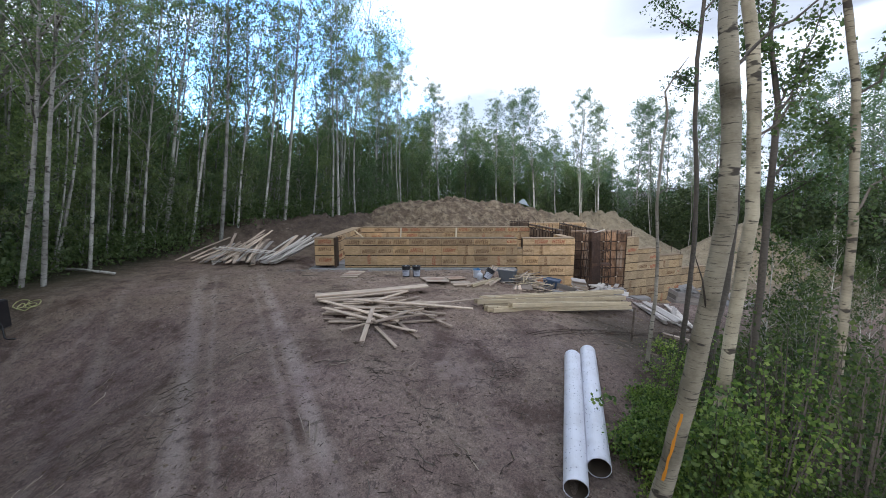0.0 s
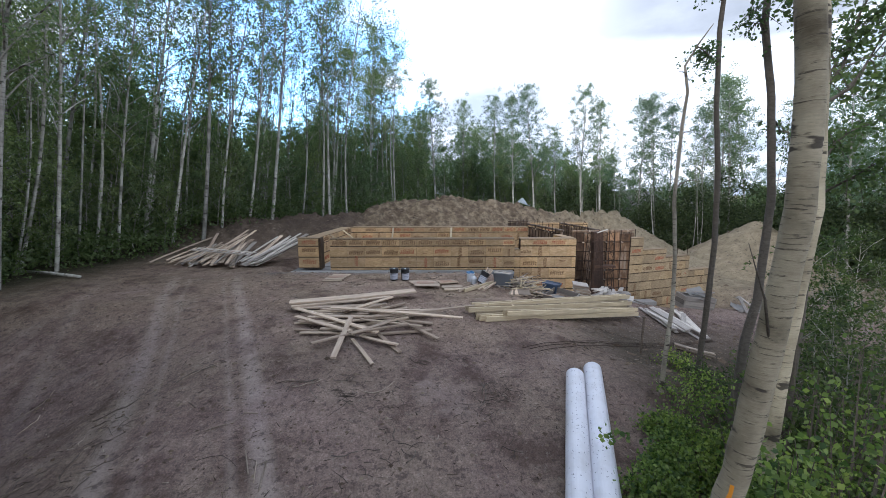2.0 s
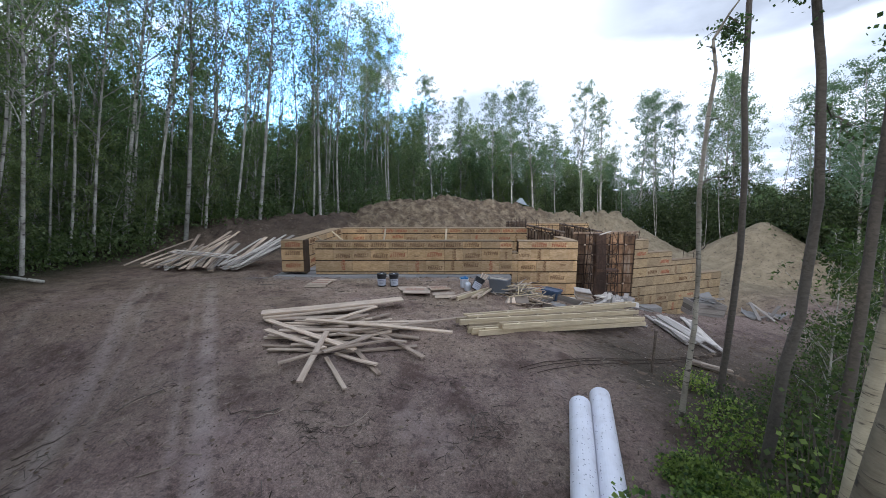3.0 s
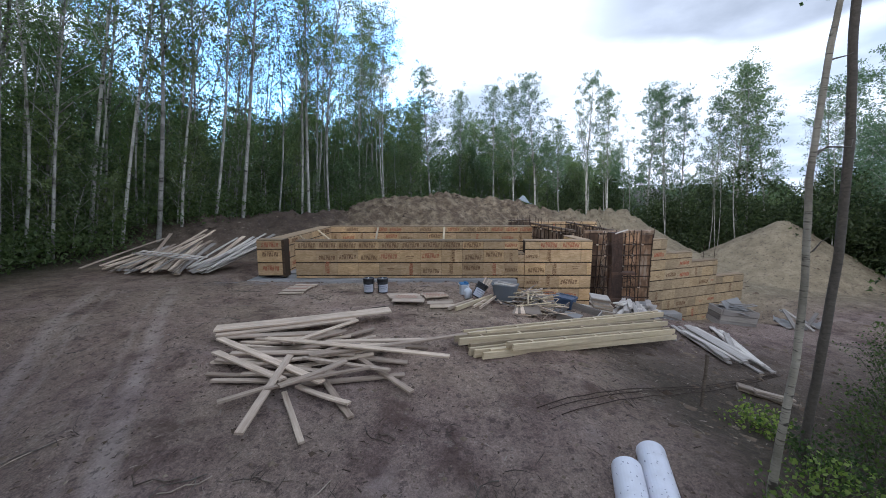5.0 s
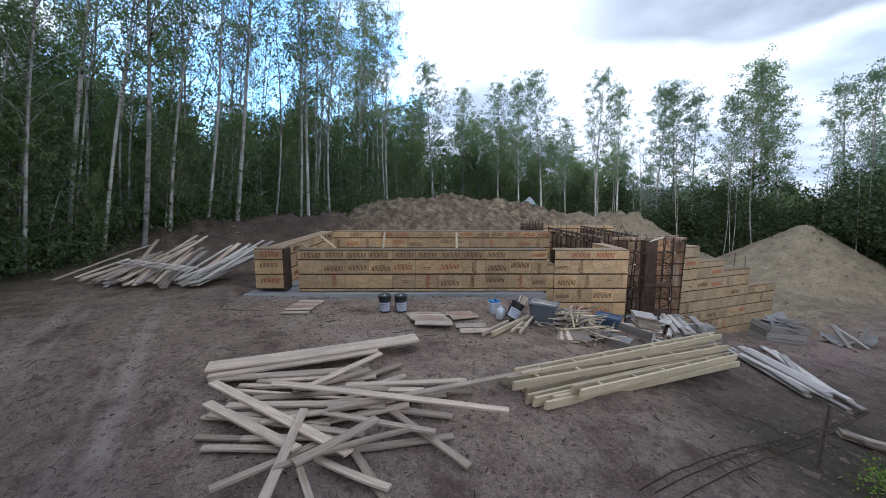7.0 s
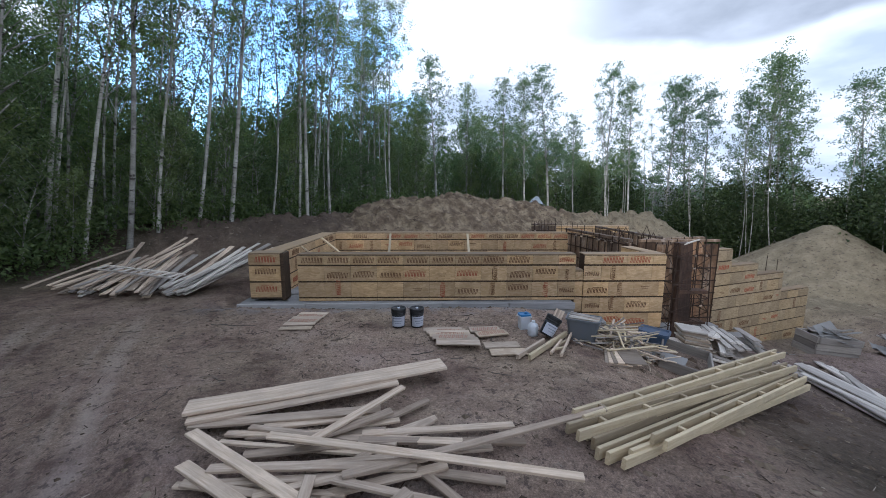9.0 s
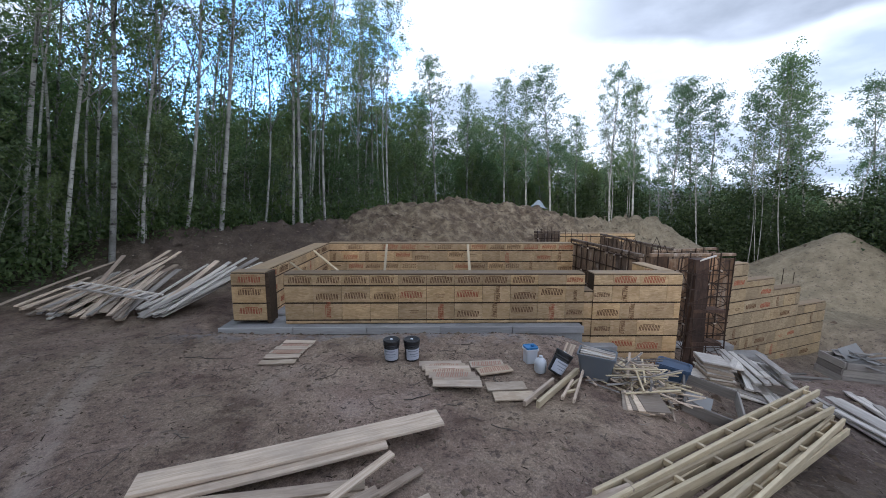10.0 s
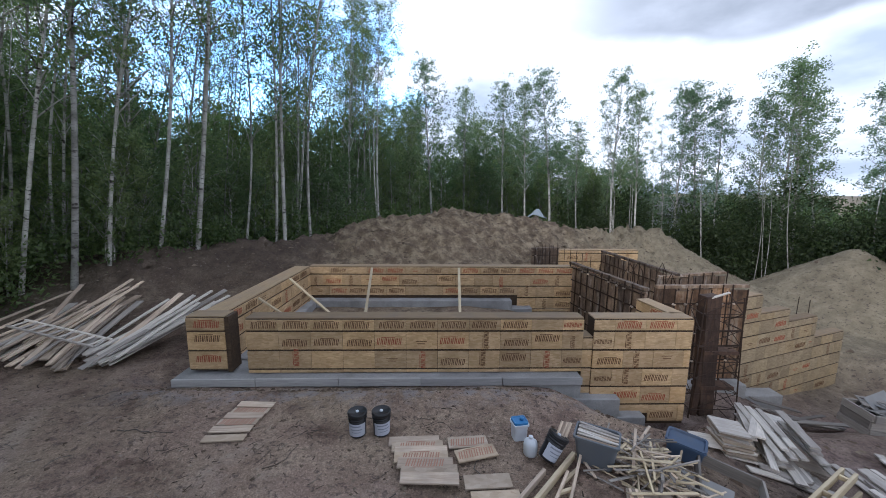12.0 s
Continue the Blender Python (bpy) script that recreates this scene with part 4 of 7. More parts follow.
def lumber_heap():
    rng = random.Random(11)
    for x0, y0, x1, y1, h, w in WIDE:
        stick("plank", at(x0, y0, h), at(x1, y1, h), w, 0.032, M_LUMBER, "wide pale brown scuffed plank lying on the heap", "plank", "loose planks", bow=-0.01)
    for rows in (LOW, HIGH):
        for x0, y0, x1, y1, h in rows:
            a, b = at(x0, y0, 0), at(x1, y1, 0)
            a.z += h
            b.z += h * rng.uniform(0.8, 1.1)
            w = rng.choice((0.075, 0.075, 0.085, 0.11, 0.06))
            stick("plank", a, b, w, 0.028, M_LUMBER, "used pale brown board in a loose heap on the earth", "plank",
                  "loose planks", rng.uniform(-0.12, 0.12), rng.uniform(-0.02, 0.02))


    for i in range(14):
        x, y = rng.uniform(-1.0, 0.5), rng.uniform(7.75, 8.75)
        t, L = math.radians(rng.gauss(2, 14)), rng.uniform(0.9, 1.7)
        a, b = at(x - math.cos(t) * L / 2, y - math.sin(t) * L / 2, 0.03 + 0.1 * rng.random()), at(x + math.cos(t) * L / 2, y + math.sin(t) * L / 2, 0.03 + 0.08 * rng.random())
        stick("plank", a, b, rng.choice((0.08, 0.07, 0.055)), 0.028, M_LUMBER, "used pale brown board in a loose heap on the earth", "plank", "loose planks", rng.uniform(-0.2, 0.2), 0)


lumber_heap()


def stake_heap():
    """Two heaps of weathered boards at the edge of the woods, their far ends up on the bank of soil."""
    rng = random.Random(21)

    def throw(a, b, lift, mat, w):
        pa, pb = at(a[0], a[1], 0.03), Vector(b)
        pa.z += lift
        pb.z += lift
        stick("stake", pa, pb, w, 0.026, mat, "weathered pale grey board in a heap by the woods", "stake", "heap of stakes", rng.uniform(-0.2, 0.2), rng.uniform(-0.03, 0.02))

    for i in range(34):
        u = rng.random()
        v = min(1.1, max(-0.1, u * 0.9 + rng.gauss(0.02, 0.16)))
        front = Vector((-8.2 + 2.65 * u, 13.55 - 0.35 * u + rng.uniform(-0.15, 0.3), 0))
        tip = Vector((-8.3 + 2.1 * v, 16.1 + rng.uniform(-0.3, 0.2), 0.44 + 0.24 * v + rng.uniform(-0.3, 0.0)))
        k = rng.uniform(0.66, 0.97)
        tip = Vector((front.x, front.y, 0.05)).lerp(tip, k)
        throw(front, tip, 0.005 * i + rng.uniform(0, 0.05), rng.choice((M_LUMBER, M_LUMBER_GREY, M_OLD, M_LUMBER, M_CAP)), rng.choice((0.089, 0.075, 0.11, 0.14)))
    for a, b, lift in (((-8.75, 13.75), (-8.0, 16.0, 0.60), 0.10), ((-7.1, 14.0), (-6.55, 16.0, 0.80), 0.20), ((-6.75, 13.9), (-6.15, 15.8, 0.80), 0.20), ((-7.3, 14.4), (-7.75, 16.0, 0.66), 0.20), ((-6.8, 13.35), (-6.3, 15.8, 0.72), 0.16), ((-7.2, 13.4), (-6.5, 15.8, 0.70), 0.16)):
        throw(a, b, lift, M_LUMBER, 0.095)
    for i in range(22):
        u = rng.random()
        front = Vector((-5.75 + 0.9 * u + rng.uniform(-0.1, 0.1), 13.65 - 0.1 * u + rng.uniform(-0.3, 0.25), 0))
        tip = Vector((-4.75 + 1.0 * u + rng.gauss(0, 0.15), 15.25 + rng.uniform(-0.4, 0.2), 0.80 + rng.uniform(-0.35, 0.1)))
        tip = Vector((front.x, front.y, 0.05)).lerp(tip, rng.uniform(0.7, 1.0))
        throw(front, tip, 0.008 * i + rng.uniform(0, 0.04), M_LUMBER_GREY, rng.choice((0.089, 0.11, 0.14)))
    throw((-5.15, 13.0), (-4.75, 14.0, 0.32), 0.18, M_LUMBER_GREY, 0.12)
    throw((-5.35, 13.5), (-4.95, 15.3, 0.75), 0.10, M_LUMBER, 0.12)


stake_heap()


def ladder():
    a0, b0 = Vector((-7.7, 14.3, 0.45)), Vector((-5.2, 13.35, 0.42))
    d = (b0 - a0).normalized()
    n = Vector((-d.y, d.x, 0.12)) * 0.27
    l_ = thing("ladder", pose(*a0), "weathered light wooden ladder lying across the stakes", "ladder")
    inv = l_.matrix_world.inverted()
    for off in (Vector((0, 0, 0)), n):
        part("rail", box_mesh("rail", (b0 - a0).length, 0.04, 0.035, M_LUMBER_GREY), l_, inv @ between(a0 + off, b0 + off))
    for k in range(9):
        p = a0 + (b0 - a0) * ((k + 0.5) / 9)
        part("rung", box_mesh("rung", n.length, 0.035, 0.03, M_LUMBER_GREY), l_, inv @ between(p + Vector((0, 0, 0.01)), p + n + Vector((0, 0, 0.01))))


ladder()


def joist_ladder(a, b, gap, h, blocks, label):
    """Two long boards on edge, joined by short blocks."""
    a, b = Vector(a), Vector(b)
    d = (b - a).normalized()
    n = Vector((-d.y, d.x, 0)).normalized() * gap
    f = thing("joist_assembly", Matrix.Translation(a), label, "lumber", "framed joists")
    inv = f.matrix_world.inverted()
    L = (b - a).length
    for off in (Vector((0, 0, 0)), n):
        part("joist", box_mesh("joist", round(L, 2), 0.036, h, M_LUMBER_NEW), f, inv @ between(a + off, b + off))
    for k in range(blocks):
        p = a + d * L * (k + 0.6) / blocks
        part("block", box_mesh("block", round(gap - 0.04, 3), 0.038, h * 0.6, M_LUMBER_NEW), f, inv @ between(p + n * 0.08, p + n * 0.92) @ pose(0, 0, h * 0.38))


joist_ladder((2.28, 8.42, 0.02), (6.10, 10.83, -0.67), 0.11, 0.095, 6, "new yellow joists on edge, joined by blocks, on the slope")
joist_ladder((1.54, 8.50, 0.07), (5.97, 10.88, -0.52), 0.12, 0.10, 7, "new yellow joists on edge, joined by blocks, stacked close")
joist_ladder((1.68, 8.72, 0.07), (6.04, 11.16, -0.42), 0.12, 0.10, 8, "new yellow joists on edge, joined by blocks, lying together")
stick("joist", (1.86, 8.30, 0.0), (6.10, 10.76, -0.72), 0.038, 0.095, M_LUMBER_NEW, "single new yellow joist on edge beside the stack", "lumber", "framed joists")
for k_, (s_, n_, l_) in enumerate(((5.95, 6.24, 4.7), (5.75, 6.32, 4.8), (5.72, 6.40, 4.8), (5.80, 6.50, 4.7), (5.85, 6.60, 4.6))):
    a_ = Vector((s_ * 0.862 - n_ * 0.507, s_ * 0.507 + n_ * 0.862, 0.0 + 0.005 * k_))
    b_ = a_ + Vector((0.862, 0.507, -0.145 + 0.012 * k_)) * l_
    stick("joist", a_, b_, 0.038, 0.11, M_LUMBER_NEW, "new yellow joist on edge in the bottom layer", "lumber", "bottom joists")


def board_fan(cx, cy, ang, n, spread, size, seed, label, mat=M_LUMBER_GREY, length=2.6, lift=0.0):
    """Boards lying over one another in a loose fan."""
    rng = random.Random(seed)
    for i in range(n):
        t = math.radians(ang + rng.gauss(0, spread))
        L = length * rng.uniform(0.75, 1.1)
        x, y = cx + rng.uniform(-size, size), cy + rng.uniform(-size, size) * 0.6
        a = at(x - math.cos(t) * L / 2, y - math.sin(t) * L / 2, 0.03 + 0.014 * i * (0.0 if lift else 1.3) + lift * (i + 3) / (n + 3))
        b = at(x + math.cos(t) * L / 2, y + math.sin(t) * L / 2, 0.03 + (0.006 if lift else 0.02) * i)
        stick("board", a, b, rng.choice((0.089, 0.14, 0.12)), 0.03, mat, label, "board", "loose boards " + str(seed), rng.uniform(-0.1, 0.1), 0)


board_fan(7.0, 10.85, -96, 9, 4, 0.34, 31, "long weathered pale board lying down the slope", length=2.1)
board_fan(7.75, 11.3, -110, 4, 6, 0.26, 37, "long weathered pale board lying apart down the slope", length=2.3)
SPILL = random.Random(32)
for i_ in range(24):
    u_ = SPILL.random()
    a_ = Vector((6.15 + 0.65 * u_ + SPILL.uniform(-0.08, 0.08), 13.1 - 0.1 * u_ + SPILL.uniform(-0.3, 0.1), -0.86 + 0.013 * i_))
    b_ = Vector((5.4 + 0.9 * u_ + SPILL.gauss(0, 0.14), 11.55 + SPILL.uniform(-0.2, 0.45), -0.72 + 0.016 * i_))
    stick("board", a_, b_, SPILL.choice((0.089, 0.14, 0.12)), 0.028, M_LUMBER_GREY, "grey weathered board in a spilled stack by the forms", "board", "spilled boards", SPILL.uniform(-0.12, 0.12))
board_fan(5.95, 12.0, -104, 12, 6, 0.20, 36, "short grey board fanned out beside the square boards", length=1.0, lift=0.2)
board_fan(6.9, 13.3, -45, 3, 20, 0.25, 34, "pale grey wide board tipped on the lumber", length=0.7, lift=0.15)
board_fan(9.3, 14.75, 14, 9, 9, 0.55, 38, "old grey board lying below the wing wall", mat=M_OLD, length=1.6)
stick("board", at(5.07, 11.62, 0.03), at(5.99, 11.45, 0.03), 0.12, 0.025, M_LUMBER_GREY, "single grey board lying flat before the stack", "board", "loose boards")
board_fan(6.25, 8.75, -14, 5, 8, 0.12, 33, "short pale board lying by the bushes", mat=M_CAP, length=0.62)
board_fan(5.75, 11.40, -25, 2, 6, 0.15, 35, "single grey board on the earth", length=1.1)


def kindling():
    rng = random.Random(41)
    for i in range(180):
        x, y = rng.gauss(3.20, 0.22), rng.gauss(10.95, 0.19)
        t, L = rng.uniform(0, 6.3), rng.uniform(0.3, 0.8)
        e = rng.uniform(-0.12, 0.16)
        a = at(x - math.cos(t) * L / 2, y - math.sin(t) * L / 2, 0.03 + 0.30 * rng.random() * math.exp(-6 * ((x - 3.18) ** 2 + (y - 10.98) ** 2)))
        b = Vector((x + math.cos(t) * L / 2, y + math.sin(t) * L / 2, a.z + e))
        b.z = max(b.z, float(land(np.array([b.x]), np.array([b.y]))[0]) + 0.03)
        stick("offcut", a, b, rng.choice((0.018, 0.024, 0.034)), 0.015, rng.choice((M_LUMBER_NEW, M_LUMBER, M_OLD)), "thin pale offcut in a heap of kindling", "offcut", "heap of offcuts")


kindling()


def sheet_piece(x, y, z, ang, w, d, tilt=(0, 0), mat=None, label="", group="", t=0.02, printed=True):
    rng = random.Random(round(x * 100 + y * 31))
    s = thing("sheet_offcut", at(x, y, z) and Matrix.Translation(at(x, y, z)) @ pose(0, 0, 0, tilt[0], tilt[1], ang), label or "strand-board offcut lying flat on the earth with faded print", "board",
              group or "strand-board offcuts")
    part("panel", box_mesh("panel", w, d, t, mat or M_OSB_PALE, 0.003), s)
    if printed:
        me = STENCILS[rng.choice(("plain", "flipped")), M_STENCIL_FADED.name]
        part("print", me, s, pose(0, 0, t + 0.003, -90, 0, 0))
    return s


# strips of board laid about in front of the footing
for k_ in range(6):
    sheet_piece(-1.99 + 0.012 * k_, 11.48 + 0.152 * k_, 0.012 + 0.006 * (k_ % 2), 3 - 1.2 * k_, 0.52, 0.13, mat=M_LUMBER if k_ % 2 else M_OSB_PALE, label="pale board strip laid side by side with others", printed=k_ in (2, 4))
for k_ in range(7):
    sheet_piece(0.44 + 0.034 * k_ + 0.014 * (k_ % 3), 11.42 - 0.118 * k_, 0.015 + 0.010 * k_, 2 - 0.8 * k_ + 2 * (k_ % 2), 0.64, 0.17, mat=M_OSB_PALE if k_ % 2 else M_LUMBER, printed=k_ in (1, 3, 4), label="printed board strip in a slipped stack on the earth")
for x_, y_, a_, z_ in ((1.12, 11.35, 5, 0.015), (1.20, 11.12, 14, 0.03)):
    sheet_piece(x_, y_, z_, a_, 0.50, 0.21, label="printed board strip, one of a pair on the earth")
for x_, y_, a_, z_ in ((1.28, 10.70, 3, 0.015), (1.34, 10.48, 2, 0.02)):
    sheet_piece(x_, y_, z_, a_, 0.52, 0.20, label="pale board strip lying flat on the earth", printed=False)
for i_, (x_, z_, a_) in enumerate(((3.04, 0.10, -4), (2.97, 0.085, -8), (2.93, 0.07, -13), (2.89, 0.05, -18), (2.85, 0.03, -23))):
    sheet_piece(x_, 10.38 + 0.01 * i_, z_, a_, 0.30, 0.36, (10, 3), M_LUMBER if i_ % 2 else M_CAP, "stained square board offcut tipped against the kindling" if i_ == 0 else "grey board offcut fanned out under another", printed=False)
sheet_piece(3.88, 10.95, 0.03, -42, 0.62, 0.34, (2, 3), M_SHEET, "grey sheet offcut lying flat on the earth", printed=False, t=0.012)
sheet_piece(4.75, 12.05, 0.05, -15, 0.36, 0.30, (3, 3), M_LUMBER_GREY, "pale grey board piece behind the blue tote", printed=False)


sheet_piece(6.75, 13.15, 0.22, -28, 0.85, 0.46, (4, 6), M_LUMBER_GREY, "wide pale grey board laid across the lumber", printed=False)


def sheet_stack():
    rng = random.Random(77)
    for i in range(13):
        sheet_piece(5.16 - 0.012 * i + rng.uniform(-0.025, 0.025), 11.98 + rng.uniform(-0.02, 0.02), 0.02 + 0.031 * i, -12 + rng.uniform(-8, 8), 0.42, 0.38, (rng.uniform(-2, 2), 8 + rng.uniform(-2, 2)),
                    M_CAP if i % 3 else M_LUMBER_GREY, "square grey board in an uneven stack", "stack of square boards", 0.028, False)
    for i in range(5):
        sheet_piece(5.75 + 0.10 * i, 11.95 - 0.03 * i, 0.03 + 0.03 * i, -25 + rng.uniform(-5, 5), 0.55, 0.32, (4, 10), M_CAP, "grey board slid off the stack", "stack of square boards", 0.025, False)


sheet_stack()


def open_frame():
    """A shallow grey bottomless box of boards."""
    f = thing("open_crate", Matrix.Translation(at(4.10, 10.78, 0.06)) @ pose(0, 0, 0, 0, 9, -34), "open rectangular frame of weathered grey boards on the earth", "frame")
    for x, y, l, r in ((0, -0.46, 0.66, 0), (0, 0.46, 0.66, 0), (-0.33, 0, 0.90, 90), (0.33, 0, 0.90, 90)):
        part("board", box_mesh("board", l, 0.028, 0.15, M_OLD), f, pose(x, y, 0, 0, 0, r))


open_frame()


def short_ladder():
    """A short rough ladder of battens and a plank, leaning by the tipped pail."""
    s = thing("short_ladder", Matrix.Translation((2.0, 10.5, 0.0)), "short rough ladder of pale battens lying by the pail", "ladder")
    inv = s.matrix_world.inverted()
    r1 = (Vector((1.91, 10.38, 0.02)), Vector((2.20, 10.80, 0.03)))
    r2 = (Vector((2.03, 10.31, 0.02)), Vector((2.46, 11.08, 0.04)))
    for a, b in (r1, r2):
        part("rail", box_mesh("rail", round((b - a).length, 2), 0.03, 0.05, M_LUMBER), s, inv @ between(a, b))
    for u in (0.35, 0.7):
        a, b = r1[0].lerp(r1[1], u), r2[0].lerp(r2[1], u)
        part("rung", box_mesh("rung", round((b - a).length, 3), 0.04, 0.03, M_LUMBER_NEW), s, inv @ between(a, b))


short_ladder()
stick("plank", (1.57, 10.24, 0.05), (2.36, 11.06, 0.06), 0.045, 0.085, M_LUMBER_NEW, "pale board on edge beside the tipped pail", "plank", "leaning boards")
stick("plank", (1.42, 10.28, 0.04), (1.94, 10.82, 0.05), 0.04, 0.07, M_LUMBER, "darker board on edge beside a pale one", "plank", "leaning boards")

# ---- pails, totes and cans ----
PAIL = [(0.112, 0), (0.118, 0.012), (0.126, 0.20), (0.129, 0.27)]


def pail(m, label):
    p = thing("pail", m @ Matrix.Scale(0.88, 4), label, "pail", "pails")
    part("body", lathe("body", PAIL, M_BLACK, 28), p)
    part("collar", lathe("collar", [(0.130, 0.262), (0.138, 0.268), (0.138, 0.285), (0.131, 0.29), (0.131, 0.302), (0.139, 0.306), (0.139, 0.320), (0.131, 0.325)], M_BLACK, 28), p)
    lid = part("lid", lathe("lid", [(0.141, 0.322), (0.143, 0.330), (0.143, 0.362), (0.136, 0.370), (0.124, 0.366), (0.118, 0.356)], M_BLACK, 28), p)
    part("cap", lathe("cap", [(0.024, 0.352), (0.024, 0.372), (0.018, 0.378)], M_WHITE, 14), lid, label="small white screw cap")
    vs, fs, seg = [], [], 14
    for i in range(seg + 1):
        a = math.radians(-160 + 140 * i / seg)
        for z, r in ((0.03, 0.1205), (0.225, 0.1290)):
            vs.append((r * math.cos(a), r * math.sin(a), z))
    for i in range(seg):
        fs.append((2 * i, 2 * i + 2, 2 * i + 3, 2 * i + 1))
    lab = part("label", mesh_of("label", vs, fs, M_LABEL), p, label="white paper label")
    for z0, z1, a0, a1 in ((0.18, 0.2, -140, -60), (0.13, 0.145, -130, -50), (0.09, 0.1, -120, -60)):
        v2, f2 = [], []
        for i in range(9):
            a = math.radians(a0 + (a1 - a0) * i / 8)
            for z in (z0, z1):
                r = 0.1215 + (z - 0.03) / 0.195 * 0.0085
                v2.append((r * math.cos(a), r * math.sin(a), z))
        for i in range(8):
            f2.append((2 * i, 2 * i + 2, 2 * i + 3, 2 * i + 1))
        part("print_bar", mesh_of("print_bar", v2, f2, M_INK), lab)
    vs, fs = [], []
    arc = [(0.14 * math.cos(t), 0.14 * math.sin(t) * 0.96 - 0.0, 0.28 - 0.10 * math.sin(t)) for t in [math.pi * k / 12 for k in range(13)]]
    tube(vs, fs, arc, [0.003] * 13, 5)
    part("handle", mesh_of("handle", vs, fs, M_REBAR), p, label="wire handle")
    return p


pail(Matrix.Translation(at(-0.30, 11.55, 0.0)), "black plastic pail with white label and lid, standing on the earth")
pail(Matrix.Translation(at(0.005, 11.58, 0.0)) @ pose(0, 0, 0, 0, 0, 25), "black plastic pail with white label, beside another pail")
pail(Matrix.Translation(at(2.02, 11.02, 0.06)) @ pose(0, 0, 0, -6, 32, 8), "black pail tipped over with sticks standing in it")
for i_ in range(5):
    stick("offcut", Vector((2.10 + 0.03 * i_, 11.05, 0.20)), Vector((2.24 + 0.035 * i_, 11.16 + 0.02 * i_, 0.44 - 0.02 * i_)), 0.03, 0.015, M_LUMBER, "pale stick standing in the tipped pail", "offcut",
          "sticks in the pail")


def rounded_tub(name, sx, sy, sz, taper, mat, r=0.05, wall=0.008, seg=4):
    """An open tub with rounded corners, drawn in towards its floor, with a rolled rim."""
    def ring(ex, ey, rad, z):
        out = []
        for cx, cy, a0 in ((1, 1, 0), (-1, 1, 90), (-1, -1, 180), (1, -1, 270)):
            for k in range(seg + 1):
                a = math.radians(a0 + 90 * k / seg)
                out.append((cx * (ex - rad) + rad * math.cos(a), cy * (ey - rad) + rad * math.sin(a), z))
        return out
    hx, hy = sx / 2, sy / 2
    rings = [ring(hx * taper, hy * taper, r, 0), ring(hx, hy, r, sz - 0.03), ring(hx + 0.015, hy + 0.015, r, sz - 0.028), ring(hx + 0.015, hy + 0.015, r, sz),
             ring(hx - wall, hy - wall, r, sz), ring(hx * taper - wall, hy * taper - wall, r, 0.012)]
    n = len(rings[0])
    vs = [v for rg in rings for v in rg]
    fs = [tuple(reversed(range(n)))]
    for k in range(len(rings) - 1):
        for i in range(n):
            j = (i + 1) % n
            fs.append((k * n + i, k * n + j, (k + 1) * n + j, (k + 1) * n + i))
    fs.append(tuple((len(rings) - 1) * n + i for i in range(n)))
    return mesh_of(name, vs, fs, mat)


tote = thing("tote", Matrix.Translation(at(2.64, 11.08, 0.0)) @ pose(0, 0, 0, 0, 0, -30), "grey-blue plastic tote full of pale stakes", "tote", "totes")
part("tub", rounded_tub("tub", 0.48, 0.33, 0.35, 0.80, M_GREYP), tote)
for i_ in range(9):
    stick("stake", tote.matrix_world @ Vector((-0.215, -0.12 + 0.03 * i_, 0.33 + 0.02 * (i_ % 3))), tote.matrix_world @ Vector((0.235, -0.12 + 0.028 * i_, 0.33 + 0.022 * (i_ % 2))), 0.03, 0.018,
          M_LUMBER if i_ % 3 == 0 else M_LUMBER_GREY, "pale short stake laid in the grey tote", "stake", "stakes in the tote")
btote = thing("tote", Matrix.Translation(at(4.04, 11.50, 0.05)) @ pose(0, 0, 0, 0, 3, -40), "dark blue plastic tote with a lid, scuffed", "tote", "totes")
part("tub", rounded_tub("tub", 0.44, 0.32, 0.24, 0.84, M_BLUE), btote)
part("lid", rounded_tub("lid", 0.43, 0.31, 0.04, 0.94, M_BLUE), btote, pose(0, 0, 0.215, 0, 0, 0))
can = thing("paint_can", Matrix.Translation(at(1.80, 11.47, 0.0)) @ pose(0, 0, 0, 0, 0, 10), "white square can with a blue lid on the earth", "can")
part("body", rounded_tub("body", 0.18, 0.16, 0.225, 0.95, M_WHITE, 0.03), can)
part("lid", rounded_tub("lid", 0.16, 0.14, 0.022, 0.9, M_CYAN, 0.03), can, pose(0, 0, 0.246, 180, 0, 0), "bright blue lid")
part("spout", lathe("spout", [(0.03, 0), (0.03, 0.03), (0.022, 0.036)], M_CYAN, 12), can, pose(0.03, 0.0, 0.244))
jug = thing("jug", Matrix.Translation(at(1.87, 11.17, 0.0)) @ pose(0, 0, 0, 0, 0, 20), "white plastic jug lying on the earth", "jug")
part("body", lathe("body", [(0.070, 0), (0.082, 0.014), (0.085, 0.14), (0.078, 0.175), (0.040, 0.21), (0.026, 0.22)], M_WHITE, 18), jug)
part("cap", lathe("cap", [(0.028, 0.218), (0.028, 0.242), (0.022, 0.246)], M_WHITE, 14), jug)

# ---- drainage pipes ----


